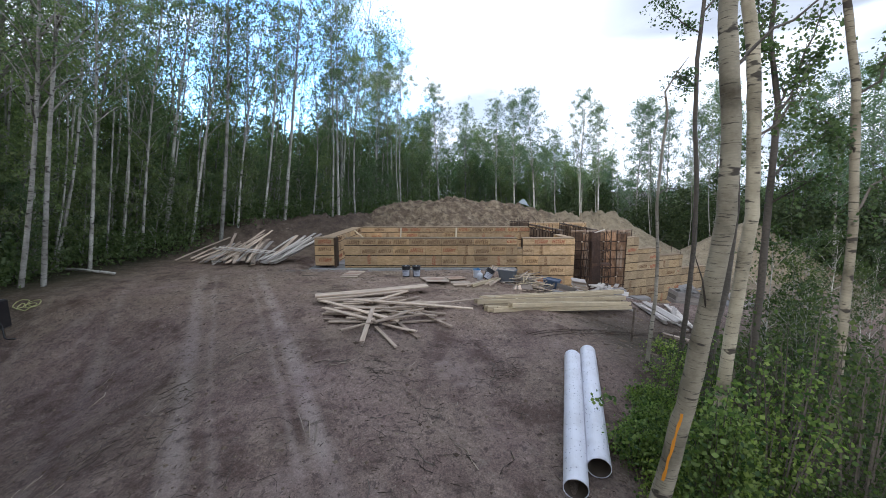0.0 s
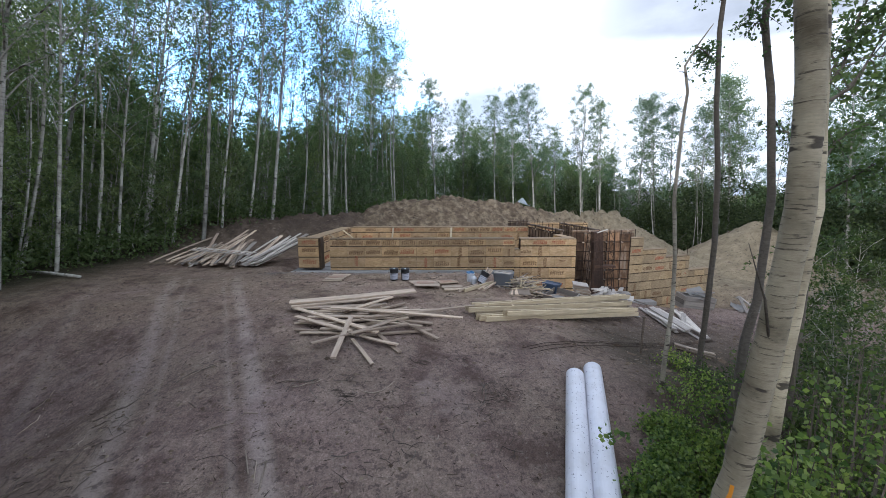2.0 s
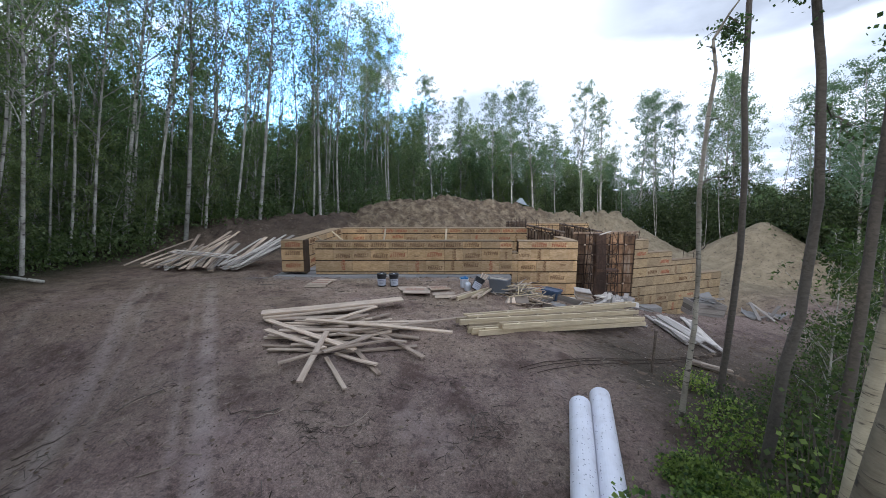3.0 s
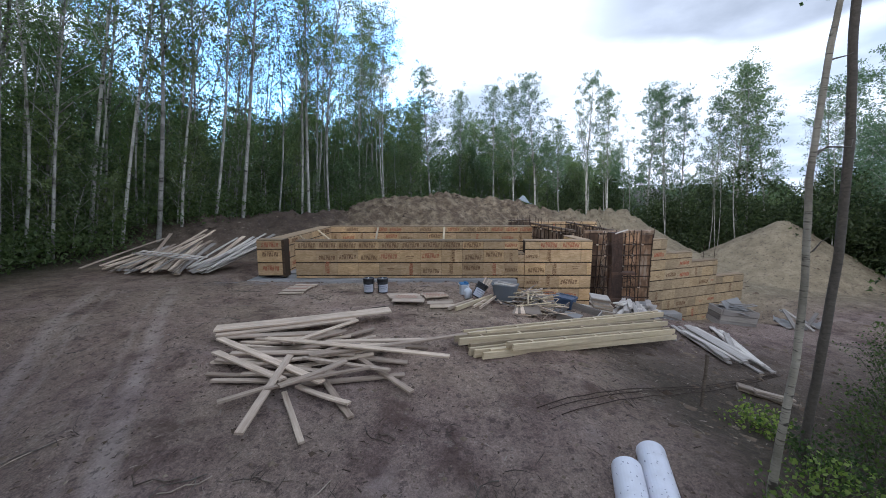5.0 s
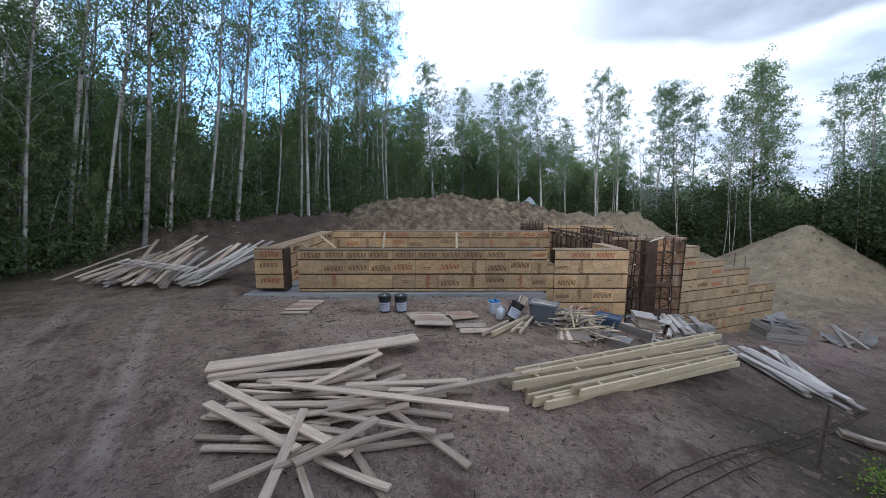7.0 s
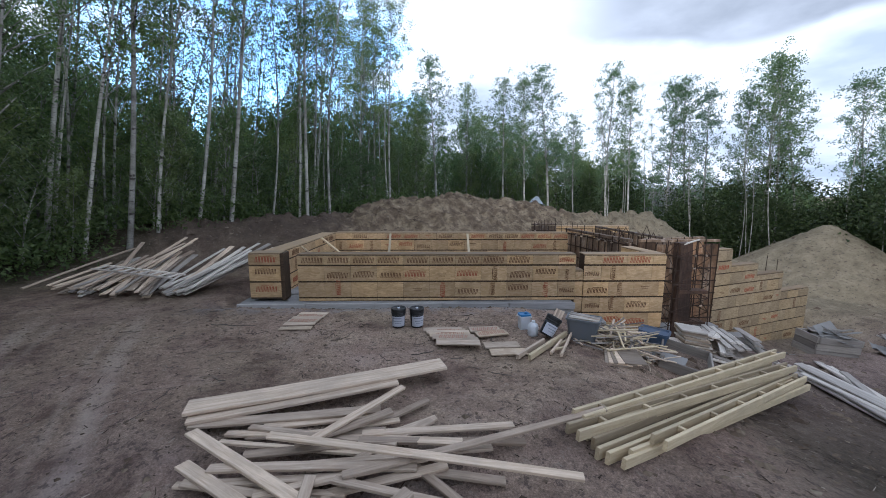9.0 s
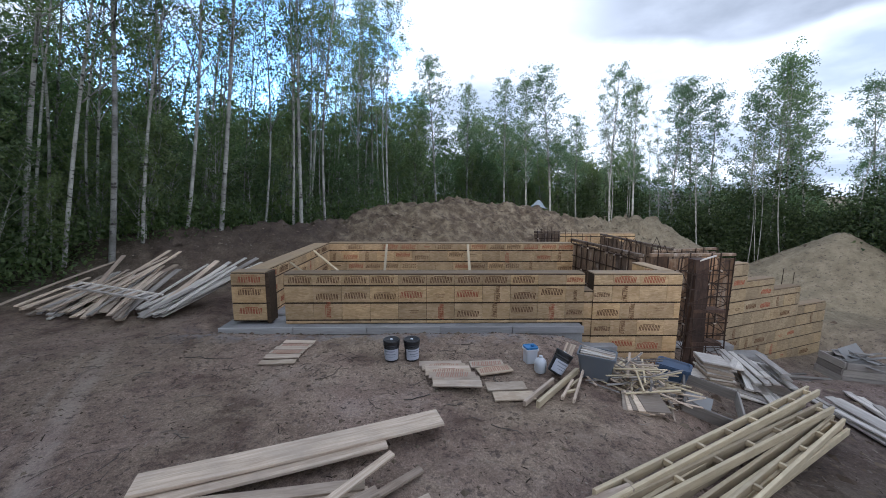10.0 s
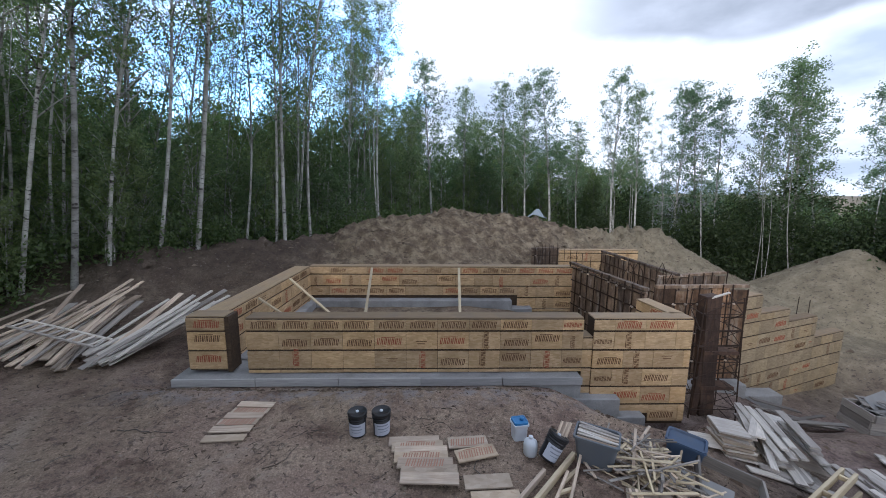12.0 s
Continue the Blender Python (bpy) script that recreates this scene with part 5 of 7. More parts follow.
def pipe(a, b, r, label):
    a, b = Vector(a), Vector(b)
    L = (b - a).length
    p = thing("drain_pipe", Matrix.Translation(a), label, "pipe", "white pipes")
    inv = p.matrix_world.inverted()
    m = inv @ between(a, b) @ pose(0, 0, 0, 0, 90, 0) @ Matrix.Translation((0, 0, -L / 2))
    seg, vs, fs = 32, [], []
    prof = [(r, 0), (r, L), (r - 0.008, L), (r - 0.008, 0)]
    for rr, z in prof:
        for i in range(seg):
            t = 2 * math.pi * i / seg
            vs.append((rr * math.cos(t), rr * math.sin(t), z))
    for k in range(4):
        q = (k + 1) % 4
        for i in range(seg):
            j = (i + 1) % seg
            fs.append((k * seg + i, k * seg + j, q * seg + j, q * seg + i))
    me = mesh_of("shell", vs, fs, M_PIPE)
    part("shell", me, p, m)
    # dark brown sleeve just inside the white shell
    vs, fs = [], []
    for z in (0.004, L - 0.004):
        for i in range(seg):
            t = 2 * math.pi * i / seg
            vs.append(((r - 0.0085) * math.cos(t), (r - 0.0085) * math.sin(t), z))
    fs = [(i, (i + 1) % seg, seg + (i + 1) % seg, seg + i) for i in range(seg)]
    part("bore", mesh_of("bore", vs, fs, M_BORE, True), p, m, "dark brown inside of the pipe")
    # rows of short printed marks along the wall of the pipe
    rng = random.Random(round(a.x * 100))
    v2, f2 = [], []
    for i in range(150):
        t = rng.choice((-0.9, -0.45, 0.0, 0.45, 0.9)) + rng.uniform(-0.12, 0.12) + math.pi
        z = rng.uniform(0.05, L - 0.05)
        w, h = rng.uniform(0.02, 0.05), rng.uniform(0.003, 0.009)
        c = len(v2)
        for dt, dz in ((-w, -h), (w, -h), (w, h * 0.2), (-w, h)):
            v2.append(((r + 0.0015) * math.cos(t + dt), (r + 0.0015) * math.sin(t + dt), z + dz))
        f2.append((c, c + 1, c + 2, c + 3))
    part("printing", mesh_of("printing", v2, f2, M_INK), p, m, "small dark printed marks")["kind"] = "stuff"
    return p


pipe((2.10, 3.98, -0.47), (2.91, 6.45, -0.20), 0.125, "long white plastic drain pipe lying on the earth, open end")
pipe((2.43, 4.22, -0.43), (3.25, 6.68, -0.22), 0.125, "second white plastic drain pipe beside the first, leafy twig on it")

# ---- scrap on the slope, stake, straps, log ----


def scrap_bin(x, y, label, seed, tilt):
    rng = random.Random(seed)
    s = thing("scrap_bin", Matrix.Translation(at(x, y, 0.0)) @ pose(0, 0, 0, 0, tilt, -6), label, "frame", "scrap frames")
    for k in range(3):
        for xx, yy, l, r in ((0, -0.5, 1.5, 0), (0, 0.5, 1.5, 0), (-0.75, 0, 1.0, 90), (0.75, 0, 1.0, 90)):
            part("board", box_mesh("board", l * 0.62, 0.04, 0.15, M_OLD), s, pose(0.62 * xx + rng.uniform(-0.03, 0.03), 0.62 * yy, 0.16 * k, 0, 0, r + rng.uniform(-3, 3)))
    part("sheet", box_mesh("sheet", 0.6, 0.5, 0.008, M_SHEET), s, pose(0.1, 0.1, 0.48, 48, -12, 20), "grey sheet standing in the box")
    for q in range(9):
        part("scrap", box_mesh("scrap", 0.7, 0.11, 0.02, M_OLD if q % 2 else M_SHEET), s, pose(rng.uniform(-0.3, 0.3), rng.uniform(-0.25, 0.25), 0.42 + 0.02 * q, rng.uniform(-15, 15), rng.uniform(-22, 22), rng.uniform(0, 180)))
    return s


scrap_bin(9.5, 13.6, "grey weathered board box heaped with metal sheet", 3, 5)


def bent_sheet(x, y, ang, label):
    vs, fs, n = [], [], 12
    for i in range(n + 1):
        u = i / n
        t = 0.9 * u
        px, pz = 0.55 * math.sin(t), 0.45 * (1 - math.cos(t)) * 0.7 + 0.03
        for q, yy in enumerate((-0.3, -0.1, 0.12, 0.32)):
            vs.append((px + 0.05 * math.sin(5 * u + q), yy, pz + 0.05 * math.sin(7 * u + 2.4 * q)))
    for i in range(n):
        for q in range(3):
            fs.append((4 * i + q, 4 * i + q + 1, 4 * i + q + 5, 4 * i + q + 4))
    ob = new("metal_sheet", mesh_of("metal_sheet", vs, fs, M_SHEET, True))
    md = ob.modifiers.new("thick", "SOLIDIFY")
    md.thickness = 0.006
    ob.matrix_world = Matrix.Translation(at(x, y, 0.02)) @ pose(0, 0, 0, 0, 0, ang)
    tagged(ob, label, "metal sheet", "scrap metal")


bent_sheet(11.3, 13.6, 150, "curled grey metal sheet lying on the slope")
bent_sheet(11.8, 13.8, -40, "crumpled grey metal sheet among the scrap")
for i_, (x_, y_, a_) in enumerate(((11.1, 13.5, 70), (11.35, 13.5, 100), (11.2, 13.4, 20), (11.5, 13.7, 140), (11.7, 13.5, 30))):
    p_ = at(x_, y_, 0.05)
    t_ = math.radians(a_)
    stick("board", p_ - Vector((math.cos(t_) * 0.4, math.sin(t_) * 0.4, 0)), p_ + Vector((math.cos(t_) * 0.4, math.sin(t_) * 0.4, 0.35 * (i_ != 2))), 0.09, 0.03, M_OLD,
          "short pale board among the scrap", "board", "scrap boards")

marker = thing("survey_stake", Matrix.Translation(at(4.72, 8.05, -0.1)), "thin dark survey stake leaning in the slope", "stake")
part("shaft", box_mesh("shaft", 0.03, 0.03, 0.80, M_ROOT), marker, pose(0, 0, 0, 0, 1, 0))
part("head", box_mesh("head", 0.05, 0.035, 0.03, M_ROOT), marker, pose(0.015, 0, 0.79, 0, 5, 0))


def bar_on_ground(name, pts, r, mat, label, category, group=""):
    vs, fs = [], []
    p = [at(x, y, h) for x, y, h in pts]
    tube(vs, fs, p, [r] * len(p), 6)
    tagged(new(name, mesh_of(name, vs, fs, mat, True)), label, category, group)


for k_ in range(3):
    o_ = 0.10 * k_
    bar_on_ground("steel_bar", [(2.34 + u * (5.1 - o_) + 0.12 * k_, 7.29 + u * 2.6 - 0.025 * k_ * (1 + 1.2 * (1 - u) * (k_ == 2)) - 0.03 * math.sin(3.1416 * u), 0.02 + 0.008 * math.sin(5 * u)) for u in [i / 24 for i in range(25)]], 0.0055, M_REBAR,
                  "long thin rusty reinforcing bar lying on the earth", "rebar", "bars on the ground")
bar_on_ground("log", [(-11.5, 12.4, 0.12), (-10.4, 12.15, 0.10), (-9.25, 11.85, 0.06)], 0.045, M_BARK, "thin pale fallen pole at the wood's edge", "log")

# machine at the very edge of the view: a black steel box with a tow hook
mach = thing("machine", Matrix.Translation(at(-8.42, 8.05, 0.0)) @ pose(0, 0, 0, 0, 0, 12), "black steel box of a machine with a bent hook", "machine")
part("body", box_mesh("body", 0.9, 0.6, 0.62, M_BLACK, 0.03), mach, pose(-0.42, 0, 0.30))
part("foot", box_mesh("foot", 0.6, 0.4, 0.30, M_BLACK, 0.02), mach, pose(-0.45, 0, 0.0))
vs_, fs_ = [], []
tube(vs_, fs_, [(0.03, -0.1, 0.50), (0.14, -0.1, 0.50), (0.18, -0.1, 0.44), (0.18, -0.1, 0.20), (0.22, -0.1, 0.15), (0.36, -0.1, 0.15)], [0.014] * 6, 8)
part("hook", mesh_of("hook", vs_, fs_, M_BLACK, True), mach)

# pale tarpaulin over something at the wood's edge
vs_, fs_ = [], []
for i in range(9):
    for j in range(7):
        u, v = i / 8 - 0.5, j / 6 - 0.5
        vs_.append((1.1 * u, 0.9 * v, 0.75 * math.exp(-9 * u * u - 3 * v * v) + 0.06 * math.sin(9 * u + 5 * v)))
for i in range(8):
    for j in range(6):
        fs_.append((7 * i + j, 7 * i + j + 1, 7 * i + j + 8, 7 * i + j + 7))
tarp = new("tarpaulin", mesh_of("tarpaulin", vs_, fs_, M_TARP, True))
tarp.modifiers.new("thick", "SOLIDIFY").thickness = 0.01
tarp.matrix_world = Matrix.Translation(at(7.15, 30.3, 0.0)) @ pose(0, 0, 0, 0, 0, -20)
tarp.location.z = 1.45
tarp.scale = (1.1, 1.0, 0.85)
tagged(tarp, "pale grey-blue tarpaulin draped on the heap by the woods", "tarpaulin")

# ---- trees ----


def leaf_quads(rng, centres, per, radius, size, droop=0.0, simple=False):
    """Many small bent leaves scattered round the centres."""
    n = len(centres) * per
    r = np.random.RandomState(rng.randrange(10 ** 6))
    c = np.repeat(np.array(centres), per, 0) + r.normal(0, 1, (n, 3)) * np.array([radius, radius, radius * 0.8])
    c[:, 2] -= droop * r.rand(n)
    d = r.normal(0, 1, (n, 3))
    d /= np.linalg.norm(d, axis=1)[:, None]
    e = np.cross(d, r.normal(0, 1, (n, 3)))
    e /= np.linalg.norm(e, axis=1)[:, None]
    s = (size * (0.6 + 0.8 * r.rand(n)))[:, None]
    w = 0.42
    if simple:
        V = np.stack([c - d * s * 0.55 - e * s * 0.35, c - d * s * 0.55 + e * s * 0.35, c + d * s * 0.55], 1).reshape(-1, 3)
        F = np.arange(3 * n).reshape(-1, 3)
    else:
        V = np.stack([c - d * s * 0.5, c + e * s * w, c + d * s * 0.5, c - e * s * w], 1).reshape(-1, 3)
        F = np.arange(4 * n).reshape(-1, 4)
    return V.tolist(), F.tolist()


def tree_parts(seed, h, r0, start, spread, leaves, leaf, twigs=16, lean=0.02, leaf_mat=None, bare=0.0, tufts=2):
    """Meshes of a slender aspen: a trunk with limbs, and a crown of loose leaves."""
    rng = random.Random(seed)
    vs, fs = [], []
    n = 12
    bend = [(rng.uniform(-1, 1), rng.uniform(-1, 1)) for _ in range(3)]

    def axis(u):
        x = h * lean * (bend[0][0] * u + bend[1][0] * u * u * 1.2 + 0.5 * bend[2][0] * math.sin(5 * u))
        y = h * lean * (bend[0][1] * u + bend[1][1] * u * u * 1.2 + 0.5 * bend[2][1] * math.sin(5 * u))
        return Vector((x, y, h * u))

    pts = [axis(i / n) for i in range(n + 1)]
    tube(vs, fs, [pts[0] - Vector((0, 0, 0.25))] + pts, [r0 * 1.25] + [r0 * (1.12 - 0.98 * (i / n) ** 1.1) for i in range(n + 1)], 8)
    centres = []
    for k in range(twigs):
        u = start + (1 - start) * (k + rng.random() * 0.7) / twigs
        u = min(u, 0.985)
        p = axis(u)
        a = k * 2.4 + rng.uniform(-0.5, 0.5)
        fill = math.sin(math.pi * min(1, (u - start) / (1 - start) * 0.86 + 0.14)) ** 0.7
        L = spread * (0.35 + 0.75 * fill) * rng.uniform(0.7, 1.15)
        rise = rng.uniform(0.9, 1.7)
        q1 = p + Vector((math.cos(a) * L * 0.5, math.sin(a) * L * 0.5, L * 0.5 * rise))
        q2 = p + Vector((math.cos(a) * L, math.sin(a) * L, L * (0.8 * rise + 0.1)))
        rr = r0 * (1.05 - 0.9 * u) * 0.5 + 0.004
        tube(vs, fs, [p, q1, q2], [rr, rr * 0.6, 0.004], 5)
        if rng.random() < bare:
            continue
        for t in (0.35, 0.6, 0.8, 1.0):
            base = p.lerp(q1, t * 2) if t < 0.5 else q1.lerp(q2, t * 2 - 1)
            for _ in range(tufts):
                b = base + Vector((rng.gauss(0, 0.24), rng.gauss(0, 0.24), rng.gauss(0.12, 0.3))) * spread * 0.8
                centres.append(tuple(b))
                if t > 0.5 and rng.random() < 0.5:
                    tube(vs, fs, [base, b], [0.006, 0.003], 4)
    for k in range(5):
        centres.append(tuple(axis(0.97) + Vector((rng.gauss(0, 0.15), rng.gauss(0, 0.15), rng.uniform(0, 0.3)))))
    per = max(3, leaves // max(1, len(centres)))
    V, F = leaf_quads(rng, centres, per, 0.115 * spread, leaf, simple=True)
    return mesh_of("trunk", vs, fs, M_BARK, True), mesh_of("crown", V, F, leaf_mat or M_LEAF)


def tree(name, meshes, m, label, group):
    t = thing(name, m, label, "tree", group)
    part("trunk", meshes[0], t)
    part("crown", meshes[1], t)
    return t


THIN = [tree_parts(150 + i, 13.0, 0.036 + 0.006 * (i % 2), 0.52 + 0.06 * (i % 3), 0.8, 1000, 0.064, 18, 0.034) for i in range(4)]
TALL = [tree_parts(100 + i, 13.0, 0.044 + 0.012 * (i % 3), 0.28 + 0.07 * (i % 3), 1.25, 3500, 0.080, 30, 0.030, bare=0.25, tufts=1) for i in range(6)]
SLIM = [tree_parts(200 + i, 10.0, 0.07, 0.30 + 0.06 * (i % 2), 1.0, 6200, 0.08, 26, 0.026, M_LEAF_SLIM) for i in range(5)]
MID = [tree_parts(400 + i, 8.0, 0.05, 0.16, 1.2, 4500, 0.105, 24, 0.03) for i in range(4)]
# saplings like SAPLING, with shade put into their leaf colour
SHADED = [tree_parts(350 + i, 5.0, 0.03, 0.10, 0.85, 1900, 0.085, 18, 0.035, M_LEAF_SHADED) for i in range(3)]
SAPLING = [tree_parts(300 + i, 5.0, 0.035, 0.10, 0.85, 2400, 0.10, 18, 0.035, M_LEAF) for i in range(5)]


def lay(x, y):
    return float(land(np.array([x]), np.array([y]), False)[0])


TREE_RNG = random.Random(4)


def plant(kind, x, y, h, label, group, name="aspen_tree"):
    meshes = TREE_RNG.choice(kind)
    ref = 13.0 if kind in (TALL, THIN) else (10.0 if kind is SLIM else (8.0 if kind is MID else 5.0))
    s = h / ref
    m = Matrix.Translation((x, y, lay(x, y) - 0.05)) @ Matrix.Rotation(TREE_RNG.uniform(0, 6.28), 4, "Z") @ Matrix.Diagonal((s * TREE_RNG.uniform(0.9, 1.15), s * TREE_RNG.uniform(0.9, 1.15), s, 1))
    # the trees reach for the light of the clearing
    lean = max(-0.08, min(0.19, -0.0105 * (x - 0.5) if x > -5 else 0.058 + 0.028 * (-5 - x))) + TREE_RNG.gauss(0, 0.012)
    m = Matrix.Translation(m.translation) @ Matrix.Rotation(lean, 4, "Y") @ Matrix.Translation(-m.translation) @ m
    t = tree(name, meshes, Matrix.Identity(4), label, group)
    t.matrix_basis = m
    return t


# trees at the edge of the clearing, one by one
for x_, y_, h_ in ((-9.9, 10.4, 13), (-10.4, 10.3, 12), (-11.0, 12.9, 12), (-11.4, 15.6, 13), (-10.2, 16.9, 13), (-9.1, 17.2, 13.5), (-8.7, 17.9, 12), (-8.0, 19.0, 13),
                   (-7.25, 19.7, 14), (-6.2, 20.8, 12), (-5.25, 21.2, 14), (-4.85, 21.0, 13), (-4.1, 21.6, 13.5), (-1.75, 23.7, 9)):
    plant(TALL, x_, y_, h_, "tall slender aspen with pale bark at the edge of the clearing", "aspens at the wood's edge")
for x_, y_, top_ in [(x + 0.8 * (x > 15), y, t - 0.5) for x, y, t in ((0.6, 30.4, 10.8), (2.9, 34.2, 10.1), (5.5, 32.9, 10.1), (7.0, 32.5, 10.0), (8.6, 32.1, 10.6), (10.3, 31.5, 7.4), (11.3, 28.9, 9.6), (12.4, 28.3, 8.7), (16.4, 31.8, 9.7), (17.3, 31.2, 9.6),
                     (18.2, 30.5, 8.9), (19.4, 28.8, 8.5), (20.2, 28.1, 10.0), (20.6, 27.6, 9.8), (21.8, 27.6, 8.6), (25.5, 27.5, 9.0))]:
    plant(SLIM, x_, y_, top_ - lay(x_, y_) + 0.3, "slim aspen standing against the bright sky beyond the heaps", "aspens beyond the heaps")

EDGE_AZ = [-80, -66, -55, -38, -28, -19, -6, 3, 14, 24, 35, 43, 58, 80]
EDGE_R = [12, 12.6, 15, 15.6, 17.2, 18.0, 20.5, 28, 32, 30, 35, 35, 30, 24]


def wood_point(rng, lo, hi, a0, a1, power=1.0):
    az = rng.uniform(a0, a1)
    r = float(np.interp(az, EDGE_AZ, EDGE_R)) + lo + (hi - lo) * rng.random() ** power
    return 0.5 + r * math.sin(radians(az)), 5 + r * math.cos(radians(az)), az


rng_w = random.Random(8)
for i_ in range(56):
    x_, y_, az_ = wood_point(rng_w, 0.6, 20, -82, -9, 1.1)
    plant(TALL, x_, y_, rng_w.uniform(10.5, 14.5), "tall slender aspen in the dense wood", "aspens of the wood")
for i_ in range(90):
    x_, y_, az_ = wood_point(rng_w, 0.4, 9, -82, -7, 1.2)
    plant(THIN, x_, y_, rng_w.uniform(8.5, 13.5), "thin pale-stemmed aspen in the dense wood", "thin aspens of the wood", "thin_aspen")
for i_ in range(44):
    x_, y_, az_ = wood_point(rng_w, 5.0, 16, -84, -5, 1.0)
    plant(MID, x_, y_, rng_w.uniform(5.5, 9.0) * (0.86 if -34 < az_ < -14 else 1.0), "leafy middle-sized aspen filling the wood", "middle-sized aspens", "young_aspen")
for i_ in range(22):
    x_, y_, az_ = wood_point(rng_w, 4.0, 11, -84, -34, 1.0)
    plant(MID, x_, y_, rng_w.uniform(5.5, 8.5), "leafy middle-sized aspen filling the wood", "middle-sized aspens", "young_aspen")
# unseen trees added along the side and behind the walk to shade the clearing
for i_ in range(26):
    az_, r_ = radians(rng_w.uniform(-150, -84)), rng_w.uniform(11.5, 19)
    plant(TALL if i_ % 3 else MID, 0.5 + r_ * math.sin(az_), 5 + r_ * math.cos(az_), rng_w.uniform(7, 13), "unseen slender aspen added behind the clearing to shade it", "aspens of the wood")
for i_ in range(22):
    plant((TALL, MID, SLIM)[i_ % 3], rng_w.uniform(-12.0, -7.0), rng_w.uniform(-6.0, 4.2), rng_w.uniform(6, 12), "unseen slender aspen added beside the clearing to shade it", "aspens of the wood")
for i_ in range(44):
    plant(MID, rng_w.uniform(-15.0, -8.2), rng_w.uniform(-11.0, 3.0), rng_w.uniform(7, 11), "unseen leafy aspen added beside the clearing to shade it", "aspens of the wood", "young_aspen")
for i_ in range(46):
    plant((TALL, MID)[i_ % 2], rng_w.uniform(-24.0, 5.0), rng_w.uniform(-15.0, -5.5), rng_w.uniform(9, 13) - 2.0 * (i_ % 2), "unseen slender aspen added behind the clearing to shade it", "aspens of the wood")
for i_ in range(20):
    x_, y_, az_ = wood_point(rng_w, 3.0, 9, -34, -8, 1.0)
    plant(MID, x_, y_, rng_w.uniform(4.4, 6.4), "leafy middle-sized aspen filling the wood", "middle-sized aspens", "young_aspen")
for i_ in range(36):
    x_, y_, az_ = wood_point(rng_w, 2.0, 14, -9, 28, 1.0)
    plant(MID, x_, y_, rng_w.uniform(5.6, 8.6), "leafy middle-sized aspen beyond the heaps", "middle-sized aspens", "young_aspen")
for i_ in range(36):
    x_, y_, az_ = wood_point(rng_w, 0.5, 20, -9, 80, 1.0)
    plant(SLIM, x_, y_, rng_w.uniform(4.5, 7.0), "young aspen in the thicket beyond the heaps", "young aspens", "young_aspen")
for i_ in range(26):
    x_, y_, az_ = wood_point(rng_w, -6, 12, 50, 84, 1.0)
    if x_ > 13:
        plant(SLIM, x_, y_, rng_w.uniform(7.5, 10.5), "slim aspen on the slope beside the clearing", "aspens on the slope")
for i_ in range(190):
    x_, y_, az_ = wood_point(rng_w, 0.2, 10, -82, 80, 1.4)
    plant(SAPLING, x_, y_, rng_w.uniform(2.2, 4.6) if az_ < -9 else rng_w.uniform(3.0, 5.6), "leafy young aspen sapling in the undergrowth", "saplings", "sapling")


for i_ in range(15):
    y_ = 5.6 + 10.5 * (i_ + rng_w.random()) / 15
    x_ = 0.77 + (y_ - 0.67) * rng_w.uniform(0.92, 1.22) + 0.02 * (y_ - 5)
    if (x_ - 1.3) > 1.36 * (y_ - 3.5):
        plant(SHADED, x_, y_, rng_w.uniform(1.6, 3.0), "leafy young aspen sapling on the slope", "saplings on the slope", "sapling")


for x_, y_, h_ in ((21.0, 19.4, 9.5), (22.6, 18.6, 10.5), (24.5, 21.0, 11.0), (23.4, 19.6, 8.5)):
    plant(SLIM, x_, y_, h_, "tall leafy aspen on the far side of the slope", "leafy aspens on the slope", "young_aspen")


def undergrowth():
    """Low shrubs and ferns along the wood, too many to count."""
    rng = random.Random(15)
    centres = []
    for i in range(2600):
        x, y, az = wood_point(rng, -0.5, 14, -84, 82, 1.3)
        if az > 45 and rng.random() < 0.5:
            x, y = 14 + 10 * rng.random(), 0 + 7 * rng.random()
        top = 0.35 + 1.3 * rng.random() ** 1.5
        z = lay(x, y)
        for k in range(2):
            centres.append((x + rng.gauss(0, 0.3), y + rng.gauss(0, 0.3), z + top * rng.uniform(0.25, 1)))
    V, F = leaf_quads(rng, centres, 34, 0.27, 0.105, simple=True)
    tagged(new("undergrowth", mesh_of("undergrowth", V, F, M_LEAF_DARK)), "dark green shrubs and ferns under the trees", "undergrowth", kind="stuff")


undergrowth()


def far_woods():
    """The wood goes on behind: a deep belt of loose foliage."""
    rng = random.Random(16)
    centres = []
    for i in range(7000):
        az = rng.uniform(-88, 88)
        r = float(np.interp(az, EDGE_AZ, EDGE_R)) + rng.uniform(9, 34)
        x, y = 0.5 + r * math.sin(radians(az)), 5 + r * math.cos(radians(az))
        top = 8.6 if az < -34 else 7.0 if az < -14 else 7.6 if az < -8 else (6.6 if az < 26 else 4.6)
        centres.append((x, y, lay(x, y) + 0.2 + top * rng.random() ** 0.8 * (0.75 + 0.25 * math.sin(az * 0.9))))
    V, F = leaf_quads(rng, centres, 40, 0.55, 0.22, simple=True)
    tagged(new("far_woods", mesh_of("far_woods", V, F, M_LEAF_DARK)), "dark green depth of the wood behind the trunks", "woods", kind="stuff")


far_woods()

